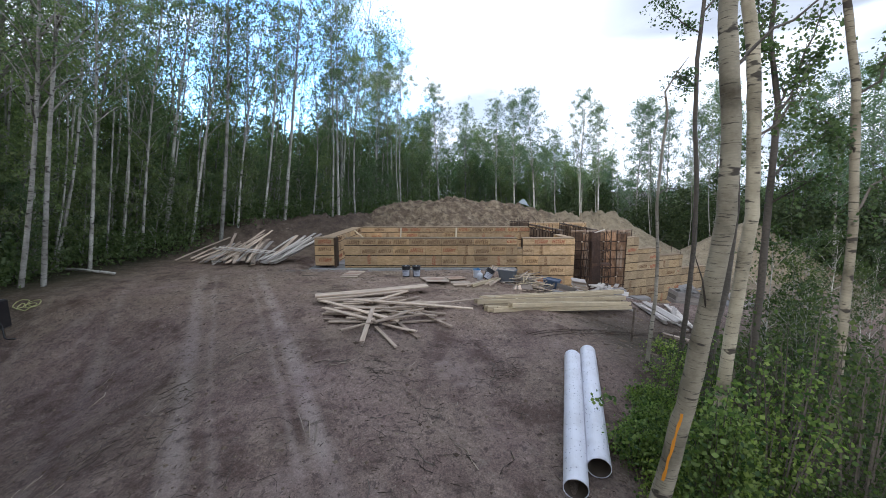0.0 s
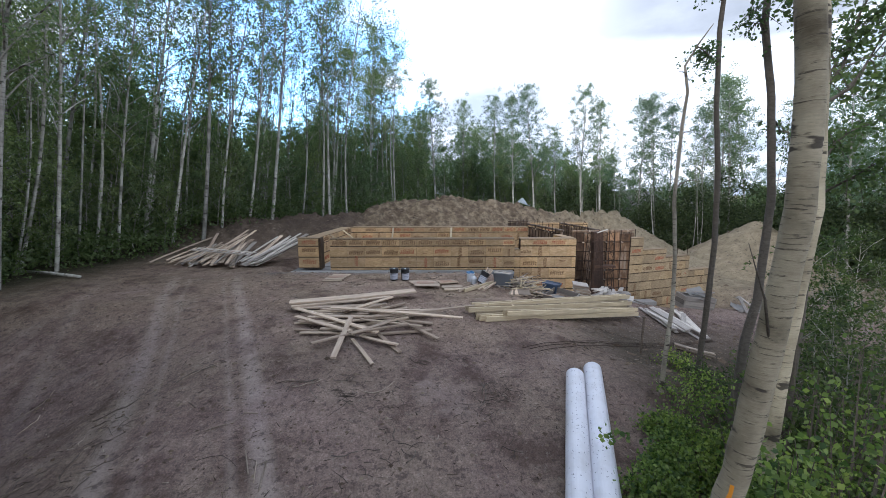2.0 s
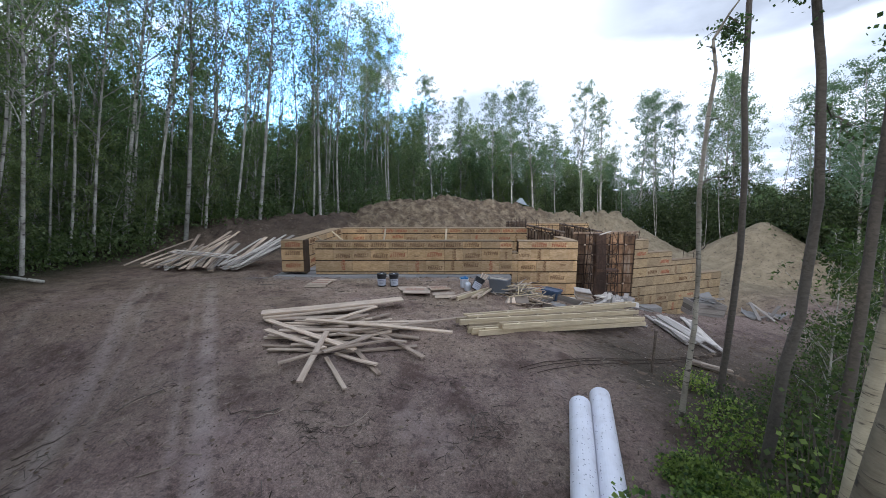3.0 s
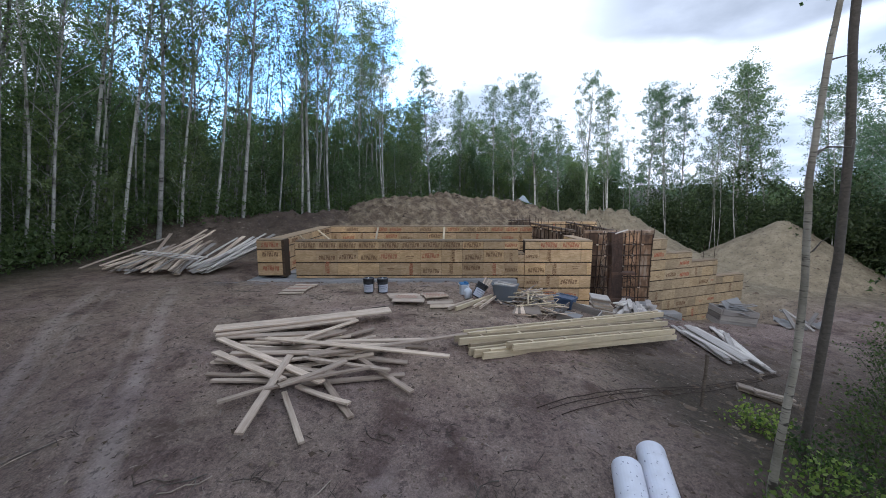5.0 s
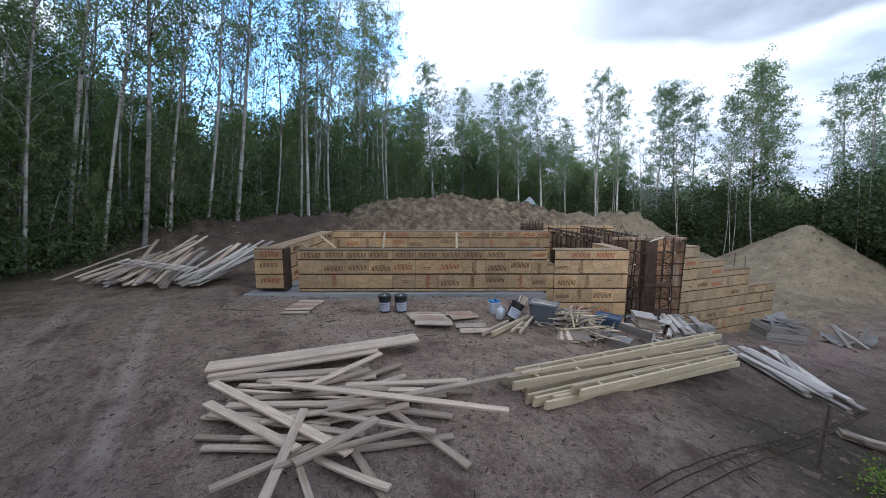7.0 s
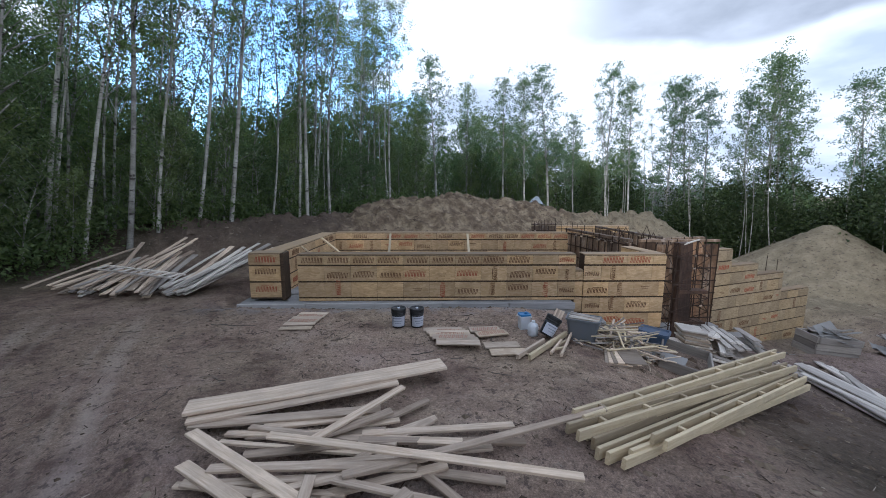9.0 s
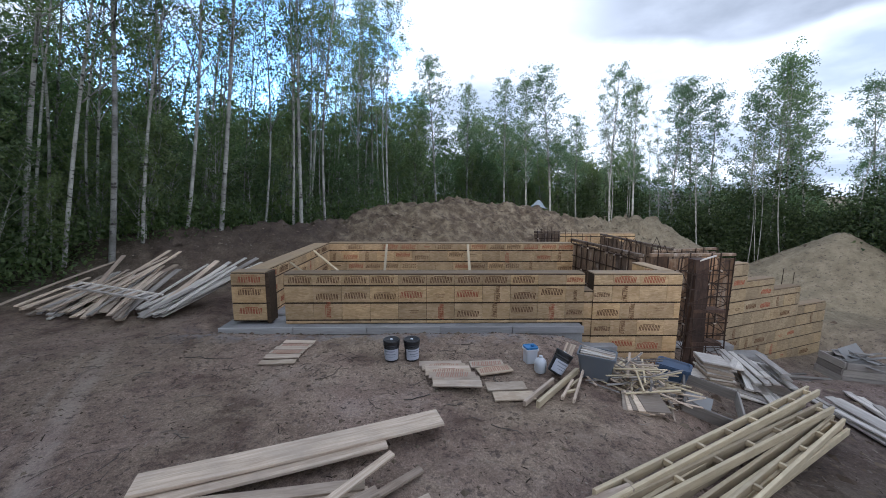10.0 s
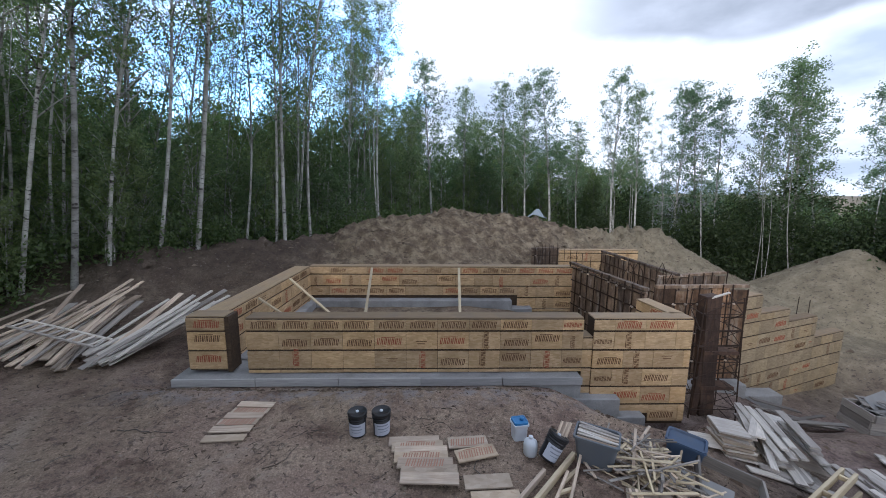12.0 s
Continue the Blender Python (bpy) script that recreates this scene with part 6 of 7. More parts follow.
for i_ in range(12):
    x_, y_, az_ = wood_point(rng_w, 0.5, 7, 15, 31, 1.0)
    plant(SLIM, x_, y_, rng_w.uniform(5.5, 7.5), "young aspen in the thicket beyond the heaps", "young aspens", "young_aspen")
for i_ in range(16):
    az_, r_ = radians(rng_w.uniform(25, 56)), rng_w.uniform(23.5, 26.5)
    plant(THIN, 0.6 + r_ * math.sin(az_), 7 + r_ * math.cos(az_), rng_w.uniform(6, 8.5), "thin pale-stemmed aspen before the dark thicket", "thin aspens by the thicket", "thin_aspen")


def thicket():
    """A dark belt of tall shrubs behind the heaps."""
    rng = random.Random(27)
    centres = []
    for i in range(74):
        az = 20 + 44 * (i + rng.random()) / 74
        if 30.4 < az < 32.8:
            continue
        r = rng.uniform(26.5, 33) - 4 * smooth(az, 45, 60)
        x, y = 0.6 + r * math.sin(radians(az)), 7 + r * math.cos(radians(az))
        z0, top = lay(x, y), 0.2 + 4.0 * rng.random() ** 1.4 - 0.8 * (az < 27)
        wide = rng.uniform(0.7, 1.3)
        for k in range(34):
            u = rng.random()
            bulge = wide * (0.35 + 0.9 * math.sin(math.pi * (0.15 + 0.8 * u)))
            centres.append((x + rng.gauss(0, 0.55) * bulge, y + rng.gauss(0, 0.55) * bulge, z0 + 0.2 + max(1.5, top - z0) * u))
    V, F = leaf_quads(rng, centres, 44, 0.30, 0.13, simple=True)
    tagged(new("thicket", mesh_of("thicket", V, F, M_LEAF_THICKET)), "dark green thicket of tall shrubs behind the heaps", "thicket", kind="stuff")


thicket()


def far_house():
    """A pale house, hardly seen through the thicket."""
    h = thing("house", Matrix.Translation((22.5, 42.5, lay(22.5, 42.5))) @ pose(0, 0, 0, 0, 0, -30), "pale grey house half hidden behind the thicket", "house")
    part("wall", box_mesh("wall", 9.0, 6.5, 3.4, M_PALEWALL, 0.02), h, pose(0, 0, -0.2))
    vs = [(x, y, z) for x in (-4.9, 4.9) for y, z in ((-3.7, 3.15), (3.7, 3.15), (0, 4.7), (-3.7, 3.0), (3.7, 3.0))]
    part("roof", mesh_of("roof", vs, [(0, 5, 7, 2), (2, 7, 6, 1), (3, 4, 9, 8), (0, 3, 8, 5), (1, 6, 9, 4), (0, 2, 1, 4, 3), (5, 8, 9, 6, 7)], M_ROOF), h, label="grey shingle roof")
    for x in (-2.8, 0.2, 2.9):
        w = part("window", box_mesh("window", 1.25, 0.08, 1.15, M_WHITE), h, pose(x, -3.27, 1.2))
        part("pane", box_mesh("pane", 1.05, 0.03, 0.95, M_GLASSY), w, pose(0, -0.04, 0.1))


far_house()

# ---- the near trees on the right ----


def near_tree(name, line, radii, limbs, label, seed, leaves=0, leaf=0.05, leaf_r=0.12, dark=False, bark=None):
    """A tree that the walk passes closely: a trunk along a line, chosen limbs, and leaves at their ends."""
    rng = random.Random(seed)
    base = Vector(line[0])
    t = thing(name, Matrix.Translation(base), label, "tree", "near trees")
    fine = []
    for i in range(len(line) - 1):
        a, b = Vector(line[i]) - base, Vector(line[i + 1]) - base
        for k in range(5):
            fine.append((a.lerp(b, k / 5), radii[i] + (radii[i + 1] - radii[i]) * k / 5))
    fine.append((Vector(line[-1]) - base, radii[-1]))
    vs, fs = [], []
    tube(vs, fs, [p + Vector((rng.uniform(-1, 1), rng.uniform(-1, 1), 0)) * r * 0.06 for p, r in fine], [r * rng.uniform(0.97, 1.04) for p, r in fine], 18)
    part("trunk", mesh_of("trunk", vs, fs, bark or (M_TWIG if dark else M_BARK_NEAR), True), t)
    centres = []
    for pts in limbs:
        vs, fs = [], []
        q = [Vector(p) - base for p in pts]
        crook = [q[0]]
        for i in range(1, len(q)):
            for k in (0.34, 0.67, 1.0):
                off = 0.07 * (q[i] - q[i - 1]).length * (k < 1)
                crook.append(q[i - 1].lerp(q[i], k) + Vector((rng.gauss(0, off), rng.gauss(0, off), rng.gauss(0, off))))
        r0 = 0.015 if len(q) > 2 else 0.008
        m = len(crook) - 1
        tube(vs, fs, crook, [r0 * (1 - 0.8 * i / m) for i in range(m + 1)], 7)
        if leaves:
            for i in range(2, m + 1):
                for k in range(4):
                    d = Vector((rng.gauss(0, 1), rng.gauss(0, 1), rng.gauss(-0.1, 0.8))).normalized() * rng.uniform(0.10, 0.34)
                    p0 = crook[i - 1].lerp(crook[i], rng.random())
                    p1, p2 = p0 + d * 0.55 + Vector((0, 0, 0.02)), p0 + d + Vector((0, 0, -0.03))
                    tube(vs, fs, [p0, p1, p2], [0.004, 0.003, 0.0015], 4)
                    centres += [tuple(p0.lerp(p1, 0.7)), tuple(p1), tuple(p1.lerp(p2, 0.6)), tuple(p2)]
        part("branch", mesh_of("branch", vs, fs, M_TWIG, True), t)
    if leaves and centres:
        V, F = leaf_quads(rng, centres, max(3, int(5 * leaves) // len(centres)), leaf_r * 0.38, leaf * 0.72, droop=0.04)
        part("crown", mesh_of("crown", V, F, M_LEAF_DARK), t)
    return t


trunk_a = near_tree("aspen_tree", [(2.44, 3.40, -0.80), (2.60, 3.40, 0.18), (2.72, 3.40, 0.92), (2.80, 3.40, 1.6), (2.86, 3.40, 2.28), (2.83, 3.40, 2.9), (2.74, 3.42, 3.6), (2.68, 3.5, 5.4), (2.6, 3.6, 7.5)], [0.084, 0.072, 0.068, 0.066, 0.063, 0.060, 0.057, 0.048, 0.036],
                    [[(2.76, 3.36, 1.55), (2.60, 3.38, 2.1)], [(2.80, 3.42, 3.3), (3.0, 3.44, 3.5), (3.3, 3.4, 3.72), (3.6, 3.3, 3.95)]], "thick leaning aspen with pale bark and an orange paint stripe", 1, 0, 0.05)
vs_, fs_ = [], []
for i_ in range(13):
    u_ = i_ / 12
    z_ = 0.16 + 0.58 * u_
    c_ = Vector((2.60, 3.40, 0.18)).lerp(Vector((2.72, 3.40, 0.92)), (z_ - 0.18) / 0.74)
    r_ = 0.072 - 0.004 * u_ + 0.005
    for a_ in (-2.55 - 0.05 * math.sin(i_ * 2.1) + 0.1 * u_, -2.30 + 0.05 * math.sin(i_ * 1.3) + 0.1 * u_):
        vs_.append((c_.x - 2.44 + r_ * math.cos(a_), c_.y - 3.40 + r_ * math.sin(a_), z_ + 0.80))
for i_ in range(12):
    fs_.append((2 * i_, 2 * i_ + 1, 2 * i_ + 3, 2 * i_ + 2))
part("paint_stripe", mesh_of("paint_stripe", vs_, fs_, M_ORANGE), trunk_a, label="orange spray-paint stripe")
near_tree("aspen_tree", [(3.54, 4.13, -1.1), (3.58, 4.13, 0.91), (3.62, 4.13, 1.64), (3.66, 4.13, 2.25), (3.57, 4.13, 3.15), (3.49, 4.13, 3.74), (3.40, 4.13, 4.08), (3.26, 4.13, 5.5), (3.17, 4.13, 7.3)], [0.062, 0.056, 0.055, 0.054, 0.053, 0.051, 0.048, 0.04, 0.03],
          [[(3.60, 4.13, 2.95), (3.8, 4.08, 3.15), (4.0, 4.08, 3.35)]], "second pale aspen trunk close behind a leaning one", 2, 40, 0.05)
near_tree("dead_tree", [(4.06, 6.3, -0.75), (4.07, 6.3, 0.1), (4.11, 6.3, 0.85), (4.09, 6.3, 1.5), (4.01, 6.3, 2.3), (4.03, 6.3, 3.2), (4.06, 6.3, 3.6), (4.0, 6.3, 3.9), (4.14, 6.3, 4.15), (4.3, 6.3, 4.38)],
          [0.034, 0.03, 0.026, 0.024, 0.022, 0.02, 0.017, 0.014, 0.01, 0.004],
          [[(4.03, 6.3, 3.1), (4.2, 6.3, 3.16)], [(4.01, 6.3, 3.82), (3.93, 6.3, 3.84)], [(4.14, 6.3, 4.12), (4.32, 6.3, 4.02)], [(4.08, 6.3, 1.72), (4.2, 6.28, 1.85)], [(4.0, 6.3, 2.42), (4.18, 6.4, 2.5), (4.4, 6.4, 2.58)]],
          "thin crooked dead tree, bare and grey", 3, bark=M_BARK_GREY)
near_tree("aspen_tree", [(5.08, 7.07, -1.0), (5.11, 7.07, -0.35), (5.14, 7.07, 0.43), (5.16, 7.07, 1.59), (5.1, 7.07, 2.66), (4.98, 7.07, 3.6), (4.92, 7.07, 4.6), (4.95, 7.07, 5.6), (4.9, 7.1, 8.0)],
          [0.046, 0.042, 0.040, 0.038, 0.036, 0.034, 0.031, 0.027, 0.018],
          [[(4.97, 7.07, 4.1), (4.75, 7.07, 4.35), (4.65, 7.07, 4.35)], [(4.93, 7.07, 5.0), (4.5, 7.0, 5.2), (4.2, 6.9, 5.5)], [(4.94, 7.07, 5.3), (5.3, 7.07, 5.7), (5.6, 7.07, 5.9)],
           [(4.94, 7.07, 5.6), (4.5, 7.07, 6.0), (4.2, 7.07, 6.0)]], "thin grey-barked aspen with sparse leaves", 4, 420, 0.055, 0.13, dark=True)
near_tree("aspen_tree", [(4.66, 5.82, -1.0), (4.73, 5.82, 0.57), (4.82, 5.82, 1.09), (4.84, 5.82, 2.27), (4.7, 5.82, 3.4), (4.53, 5.82, 4.19), (4.5, 5.82, 6.5)], [0.06, 0.05, 0.045, 0.04, 0.037, 0.034, 0.02],
          [[(4.72, 5.82, 3.2), (4.95, 5.85, 3.05), (5.2, 5.9, 2.85)], [(4.55, 5.82, 4.1), (4.4, 5.8, 4.3), (4.3, 5.8, 4.25)]], "slim grey aspen beside the bushes", 8, 90, 0.05, 0.1, dark=True)
near_tree("aspen_tree", [(5.0, 5.45, -1.1), (4.96, 5.42, 1.2), (4.9, 5.4, 2.74), (4.88, 5.4, 3.5), (4.68, 5.4, 4.3), (4.7, 5.4, 6)], [0.048, 0.042, 0.037, 0.033, 0.024, 0.013],
          [[(4.88, 5.4, 3.5), (5.05, 5.4, 3.85), (5.23, 5.4, 4.07)], [(4.88, 5.4, 3.4), (5.2, 5.4, 4.3), (5.4, 5.4, 5.0)], [(4.7, 5.4, 4.2), (4.5, 5.4, 4.6), (4.4, 5.4, 5.0)],
           [(4.9, 5.4, 2.6), (5.3, 5.5, 3.0), (5.6, 5.5, 3.1)], [(4.9, 5.4, 2.3), (5.2, 5.2, 2.6), (5.5, 5.2, 2.7)], [(4.78, 5.4, 4.0), (4.5, 5.3, 4.1), (4.35, 5.3, 4.4)]],
          "forked dark aspen with loose leaves against the sky", 5, 700, 0.06, 0.16, dark=True)
near_tree("aspen_tree", [(5.2, 4.55, -1.2), (5.12, 4.5, 0.49), (5.03, 4.5, 2.11), (4.84, 4.5, 3.5), (4.63, 4.5, 4.26), (4.5, 4.5, 6)], [0.056, 0.046, 0.04, 0.035, 0.032, 0.024],
          [[(4.85, 4.5, 3.4), (5.2, 4.5, 3.9), (5.5, 4.5, 4.1)], [(4.95, 4.5, 2.7), (4.6, 4.45, 3.1), (4.45, 4.4, 3.15)], [(5.0, 4.5, 2.2), (5.3, 4.5, 2.6), (5.6, 4.5, 2.7)]],
          "grey aspen leaning over the bushes", 6, 420, 0.055, 0.14)


def bush(x, y, h, w, n, mat, label, seed, leaf=0.065, per=9, stout=1.0):
    rng = random.Random(seed)
    b = thing("bush", Matrix.Translation(at(x, y, 0)), label, "bush", "bushes by the pipes")
    vs, fs, centres = [], [], []
    for i in range(n):
        a, r = rng.uniform(0, 6.28), w * rng.random() ** 0.6
        hh = h * rng.uniform(0.5, 1.0) * (1 - 0.35 * r / w)
        p0 = Vector((0.3 * r * math.cos(a), 0.3 * r * math.sin(a), -0.05))
        p2 = Vector((r * math.cos(a), r * math.sin(a), hh))
        p1 = p0.lerp(p2, 0.55) + Vector((0, 0, 0.1 * hh))
        tube(vs, fs, [p0, p1, p2], [0.007 * stout, 0.005 * stout, 0.002], 4)
        for k in range(7):
            u = 0.3 + 0.7 * k / 6
            centres.append(tuple((p0.lerp(p1, u * 2) if u < 0.5 else p1.lerp(p2, u * 2 - 1))))
    part("branchwork", mesh_of("branchwork", vs, fs, M_TWIG), b)
    V, F = leaf_quads(rng, centres, per, 0.075, leaf)
    part("foliage", mesh_of("foliage", V, F, mat), b)
    return b


for i_, (x_, y_, h_, w_) in enumerate(((2.98, 4.5, 0.5, 0.30), (3.35, 3.75, 1.15, 0.34), (3.85, 4.0, 1.35, 0.4), (3.4, 5.0, 0.45, 0.34), (3.75, 5.6, 0.30, 0.3), (3.05, 3.9, 0.5, 0.32), (3.8, 4.8, 0.9, 0.42), (3.6, 4.25, 0.65, 0.4), (4.3, 5.4, 0.35, 0.35))):
    bush(x_, y_, h_, w_, 30, M_LEAF_BRIGHT, "bright green leafy wild-rose bush beside the pipes", 50 + i_, 0.036, 15)
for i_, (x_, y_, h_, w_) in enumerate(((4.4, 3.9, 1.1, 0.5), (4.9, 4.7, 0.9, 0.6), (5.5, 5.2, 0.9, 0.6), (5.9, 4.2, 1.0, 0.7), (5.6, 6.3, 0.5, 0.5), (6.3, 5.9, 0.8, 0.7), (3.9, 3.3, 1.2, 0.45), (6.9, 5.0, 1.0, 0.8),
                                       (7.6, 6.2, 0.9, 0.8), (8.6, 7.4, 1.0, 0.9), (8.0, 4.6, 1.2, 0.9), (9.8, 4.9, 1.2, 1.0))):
    bush(x_, y_, h_, w_, 34, M_LEAF_SHADED, "dark green shrub on the slope under the aspens", 80 + i_, 0.04, 8)
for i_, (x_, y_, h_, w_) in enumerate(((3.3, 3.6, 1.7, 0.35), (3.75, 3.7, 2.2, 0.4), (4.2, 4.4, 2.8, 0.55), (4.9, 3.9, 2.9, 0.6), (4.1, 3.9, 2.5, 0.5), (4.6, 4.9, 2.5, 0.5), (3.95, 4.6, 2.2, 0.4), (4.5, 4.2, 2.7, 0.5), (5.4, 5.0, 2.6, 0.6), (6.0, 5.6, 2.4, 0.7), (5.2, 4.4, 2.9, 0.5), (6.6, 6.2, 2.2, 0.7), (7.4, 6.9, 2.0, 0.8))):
    bush(x_, y_, h_, w_, 16, M_LEAF_BRIGHT if x_ < 4.35 and i_ % 3 else M_LEAF_SHADED, "tall thin-stemmed shrub with few leaves among the bushes", 120 + i_, 0.044, 6, 1.8)
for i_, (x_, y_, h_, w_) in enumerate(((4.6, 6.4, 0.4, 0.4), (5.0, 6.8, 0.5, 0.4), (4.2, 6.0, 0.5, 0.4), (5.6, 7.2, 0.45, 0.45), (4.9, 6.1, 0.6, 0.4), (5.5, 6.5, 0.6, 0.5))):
    bush(x_, y_, h_, w_, 16, M_LEAF_SHADED if i_ % 2 else M_LEAF_BRIGHT, "low sparse green shrub on the dark slope", 150 + i_, 0.036, 5)
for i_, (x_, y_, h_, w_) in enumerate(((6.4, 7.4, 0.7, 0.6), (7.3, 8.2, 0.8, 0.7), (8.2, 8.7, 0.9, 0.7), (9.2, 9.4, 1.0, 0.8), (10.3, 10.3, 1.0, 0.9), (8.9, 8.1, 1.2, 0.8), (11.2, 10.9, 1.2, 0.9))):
    bush(x_, y_, h_, w_, 22, M_LEAF_SHADED, "sparse brushy shrub on the dark slope", 170 + i_, 0.04, 5)
for i_, (x_, y_, h_, w_) in enumerate(((3.04, 3.46, 1.75, 0.20), (3.16, 3.58, 1.95, 0.24), (3.30, 3.72, 1.9, 0.28))):
    bush(x_, y_, h_, w_, 26, M_LEAF_BRIGHT, "upright leafy green shrub in front of a pale trunk", 190 + i_, 0.04, 12, 1.4)
bush(5.15, 7.78, 0.32, 0.42, 16, M_LEAF_BRIGHT, "low leafy green plant on the bare slope", 140, 0.04, 5)
V_, F_ = leaf_quads(random.Random(3), [(2.66, 4.9, -0.05), (2.74, 4.85, -0.02), (2.80, 4.95, -0.04)], 14, 0.05, 0.05)
tagged(new("leafy_twig", mesh_of("leafy_twig", V_, F_, M_LEAF_BRIGHT)), "leafy green twig lying over the white pipe", "twig", kind="stuff")

# ---- clods, stones and twigs on the earth ----


def clods():
    rng = np.random.RandomState(5)
    base = np.array([(1, 0, 0), (-1, 0, 0), (0, 1, 0), (0, -1, 0), (0, 0, 1), (0, 0, -0.5)], float)
    tri = np.array([(0, 2, 4), (2, 1, 4), (1, 3, 4), (3, 0, 4), (2, 0, 5), (1, 2, 5), (3, 1, 5), (0, 3, 5)])
    P, S = [], []
    for n, x0, x1, y0, y1, s0, s1 in ((6500, -8, 9, 3, 13.1, 0.006, 0.030), (7000, -11, 12, 17, 28, 0.015, 0.09), (1000, 9, 24, 14, 28, 0.02, 0.11), (900, -4, 5, 12.7, 13.25, 0.01, 0.07), (700, -7, 6, 4, 13, 0.015, 0.05), (520, 3, 11, 7, 13, 0.03, 0.10)):
        P.append(np.stack([rng.uniform(x0, x1, n), rng.uniform(y0, y1, n)], 1))
        S.append(s0 + (s1 - s0) * rng.rand(n) ** 3)
    P, S = np.concatenate(P), np.concatenate(S)
    inside = (P[:, 0] > -3.9) & (P[:, 0] < 8.4) & (P[:, 1] > 13.1) & (P[:, 1] < 18.4)
    P, S = P[~inside], S[~inside]
    Z = land(P[:, 0], P[:, 1]) - 0.12 * S
    n = len(P)
    V = base[None] * (0.6 + 0.8 * rng.rand(n, 6, 1)) * S[:, None, None] * np.array([1.2, 1.1, 0.55])
    V = V + np.concatenate([P, Z[:, None]], 1)[:, None, :]
    F = (tri[None] + 6 * np.arange(n)[:, None, None]).reshape(-1, 3)
    tagged(new("clods", mesh_of("clods", V.reshape(-1, 3).tolist(), F.tolist(), M_CLOD)), "small clods and stones scattered on the earth", "clods", kind="stuff")


clods()


def ground_twigs():
    rng = random.Random(61)
    for i in range(150):
        x, y = rng.uniform(-5.5, 4.5), rng.uniform(4.0, 12.4)
        if -2.4 < x < 2.2 and 7 < y < 9.8 or 1.5 < x and 8.0 < y or 2 < x < 3.4 and y < 6.8:
            continue
        t, L = rng.uniform(0, 6.28), rng.uniform(0.12, 0.55)
        pts = []
        for k in range(5):
            u = k / 4
            t += rng.uniform(-0.35, 0.35)
            pts.append((x + math.cos(t) * L * u, y + math.sin(t) * L * u, 0.012))
        bar_on_ground("twig", pts, rng.uniform(0.003, 0.0065), (M_ROOT, M_TWIG, M_CAP)[i % 3], "thin dry twig on the trampled earth", "twig", "twigs on the earth")
    for i in range(3):
        bar_on_ground("twig", [(-1.10 + 0.09 * i, 5.15 - 0.1 * i, 0.012), (-1.01 + 0.1 * i, 5.0, 0.03), (-0.93 + 0.1 * i, 4.87 - 0.1 * i, 0.012)], 0.007, M_CAP, "pale broken stick on the trampled earth", "twig",
                      "twigs on the earth")


ground_twigs()


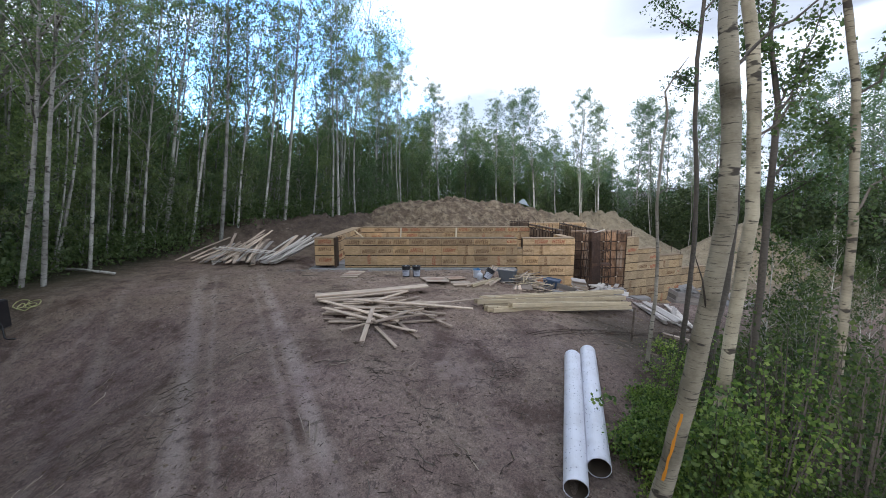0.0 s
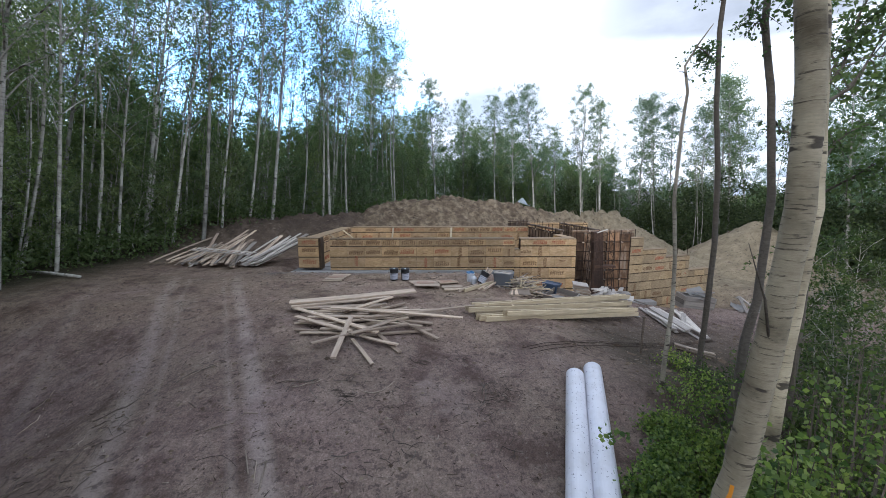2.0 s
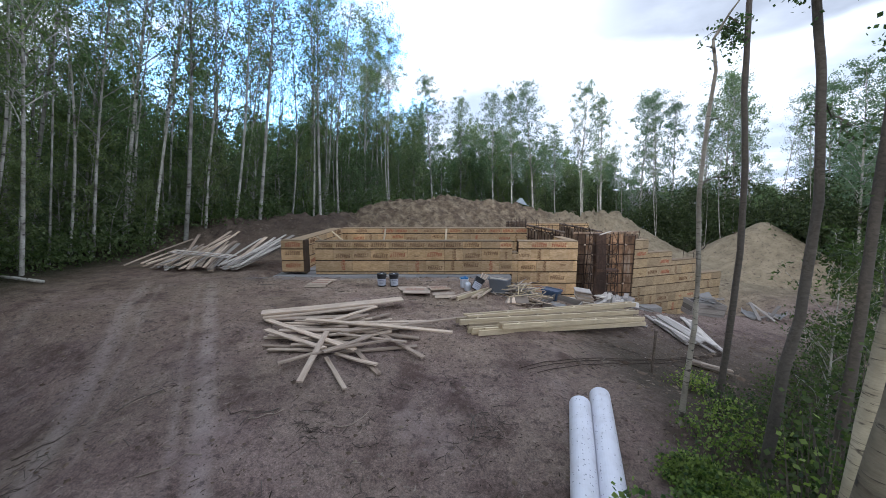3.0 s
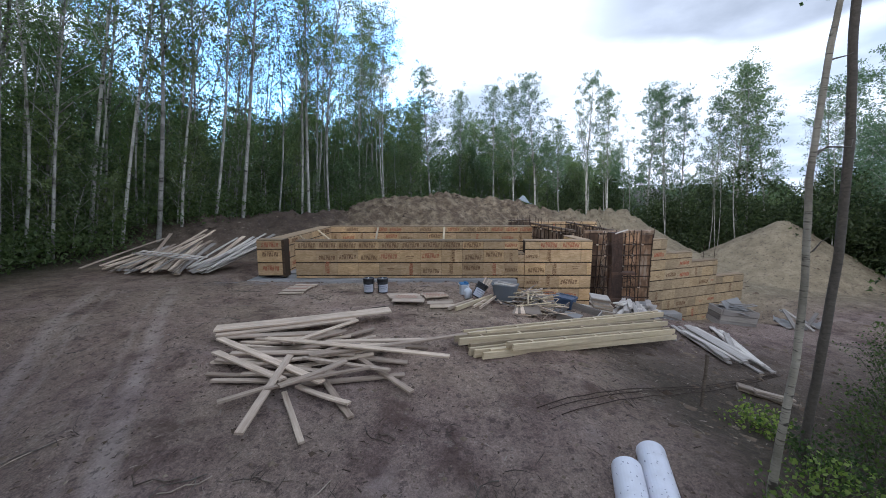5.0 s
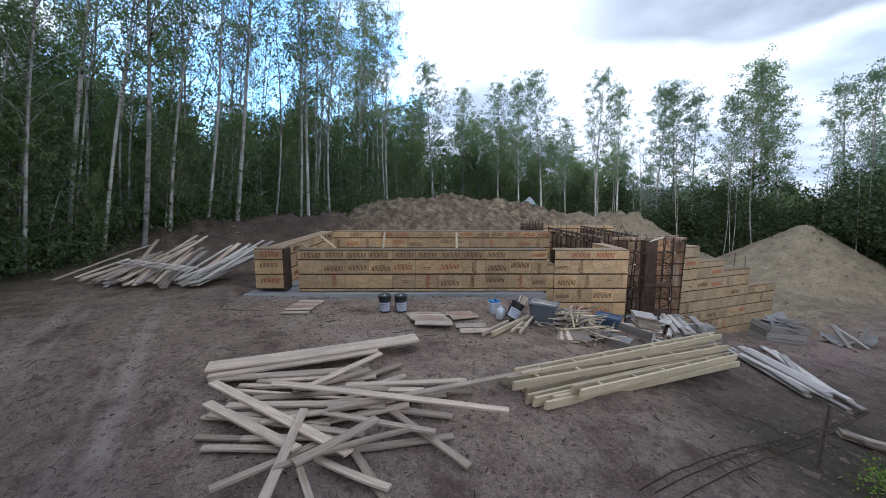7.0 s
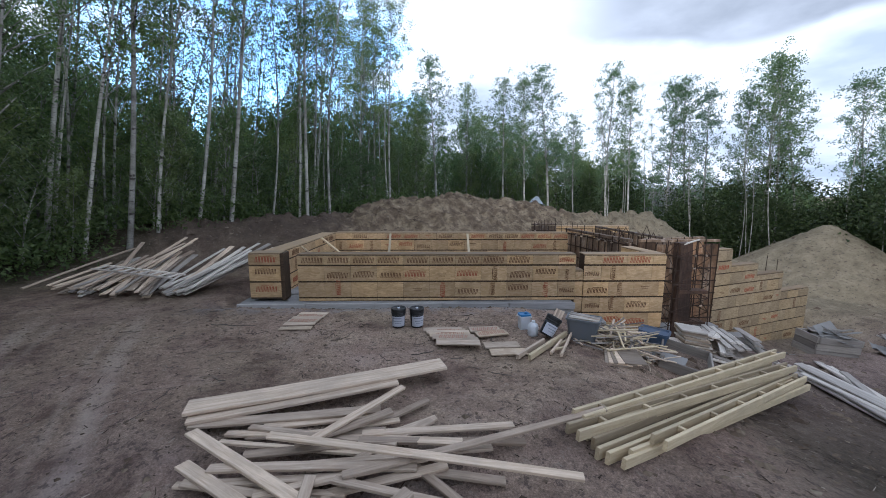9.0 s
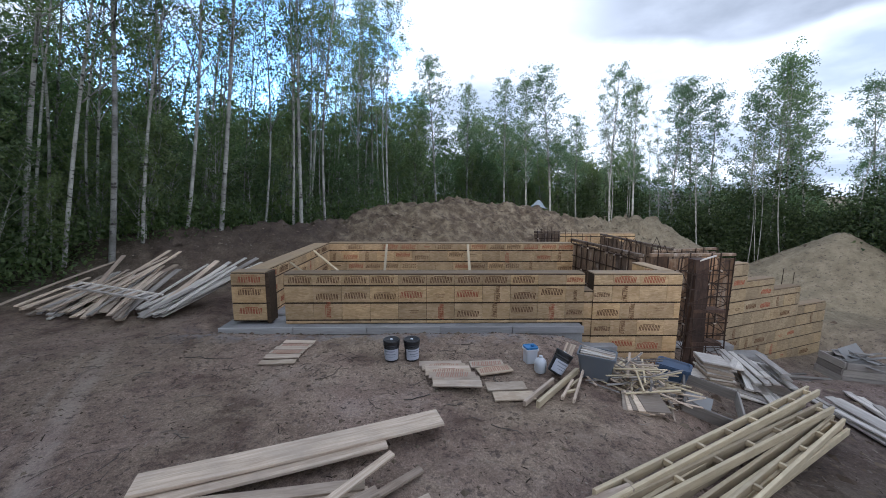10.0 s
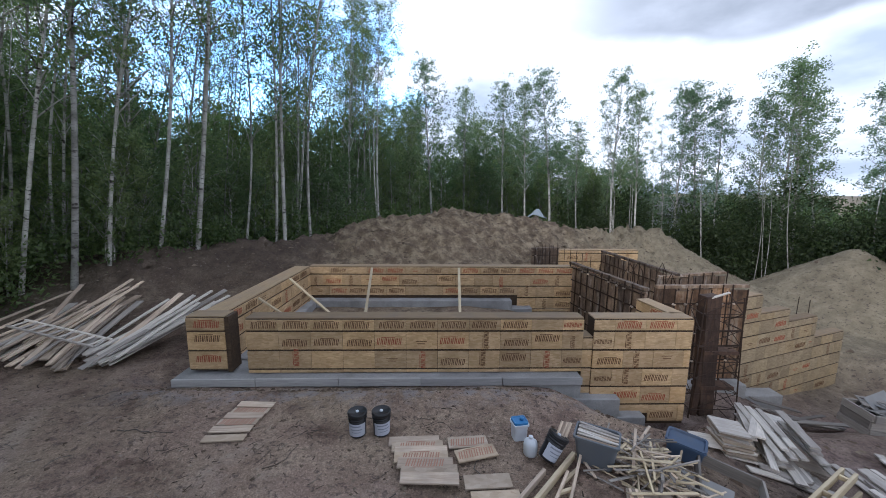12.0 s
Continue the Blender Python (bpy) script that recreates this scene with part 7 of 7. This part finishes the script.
def brushwood():
    """Small tangles of dark roots and twigs torn from the earth."""
    rng = random.Random(90)
    spots = [(rng.uniform(-5.5, 3.5), rng.uniform(4.2, 12.2)) for _ in range(26)] + [(rng.uniform(-3.0, 2.0), rng.uniform(3.8, 7.0)) for _ in range(12)] + [(rng.uniform(3.5, 6.5), rng.uniform(7.4, 9.2)) for _ in range(8)]
    vs, fs = [], []
    for x, y in spots:
        if -2.4 < x < 2.2 and 7 < y < 9.8 or 1.3 < x < 6.5 and 8.0 < y - 0.6 * (x - 1.3) < 9.4 or x > 1.5 and y > 9.8 or 1.9 < x < 3.4 and y < 6.9:
            continue
        for k in range(rng.randint(5, 11)):
            a, L = rng.uniform(0, 6.28), rng.uniform(0.08, 0.28)
            px, py = x + rng.gauss(0, 0.11), y + rng.gauss(0, 0.11)
            p = []
            for q in range(4):
                a += rng.uniform(-0.6, 0.6)
                p.append(at(px, py, 0.008 + 0.02 * rng.random()))
                px, py = px + math.cos(a) * L / 3, py + math.sin(a) * L / 3
            tube(vs, fs, p, [0.0045, 0.004, 0.003, 0.0015], 4)
    tagged(new("brushwood", mesh_of("brushwood", vs, fs, M_ROOT)), "small tangles of dark roots and twigs on the earth", "twigs", kind="stuff")


brushwood()


def litter():
    """Chips of bark, splinters and bits of root trodden into the earth."""
    rng = np.random.RandomState(12)
    n = 5200
    P = np.stack([rng.uniform(-8, 8, n), rng.uniform(3.2, 13.1, n)], 1)
    Z = land(P[:, 0], P[:, 1]) + 0.006
    L, W, a = 0.02 + 0.09 * rng.rand(n) ** 2.5, 0.003 + 0.006 * rng.rand(n), rng.uniform(0, math.pi, n)
    d = np.stack([np.cos(a), np.sin(a), rng.uniform(-0.15, 0.15, n)], 1) * L[:, None] / 2
    e = np.stack([-np.sin(a), np.cos(a), np.zeros(n)], 1) * W[:, None]
    c = np.concatenate([P, Z[:, None]], 1)
    u = np.array([0, 0, 0.006])
    V = np.stack([c - d - e, c + d - e * 0.6, c + d + e * 0.6, c - d + e, c + u], 1).reshape(-1, 3)
    F = (np.array([(0, 1, 4), (1, 2, 4), (2, 3, 4), (3, 0, 4)])[None] + 5 * np.arange(n)[:, None, None]).reshape(-1, 3)
    tagged(new("wood_litter", mesh_of("wood_litter", V.tolist(), F.tolist(), M_LITTER)), "splinters, bark chips and roots trodden into the earth", "litter", kind="stuff")


litter()


def strap_tangle():
    """A yellow strap dropped in loops beside the machine."""
    rng = random.Random(7)
    vs, fs, pts = [], [], []
    for i in range(46):
        a = i * 0.55
        r = 0.10 + 0.10 * math.sin(i * 0.37)
        pts.append(at(-9.15 + 0.008 * i + r * math.cos(a), 9.15 + r * 0.9 * math.sin(a), 0.03 + 0.05 * rng.random()))
    tube(vs, fs, pts, [0.012] * len(pts), 5)
    tagged(new("strap", mesh_of("strap", vs, fs, M_STRAP)), "yellow strap dropped in loose loops on the earth", "strap")


strap_tangle()
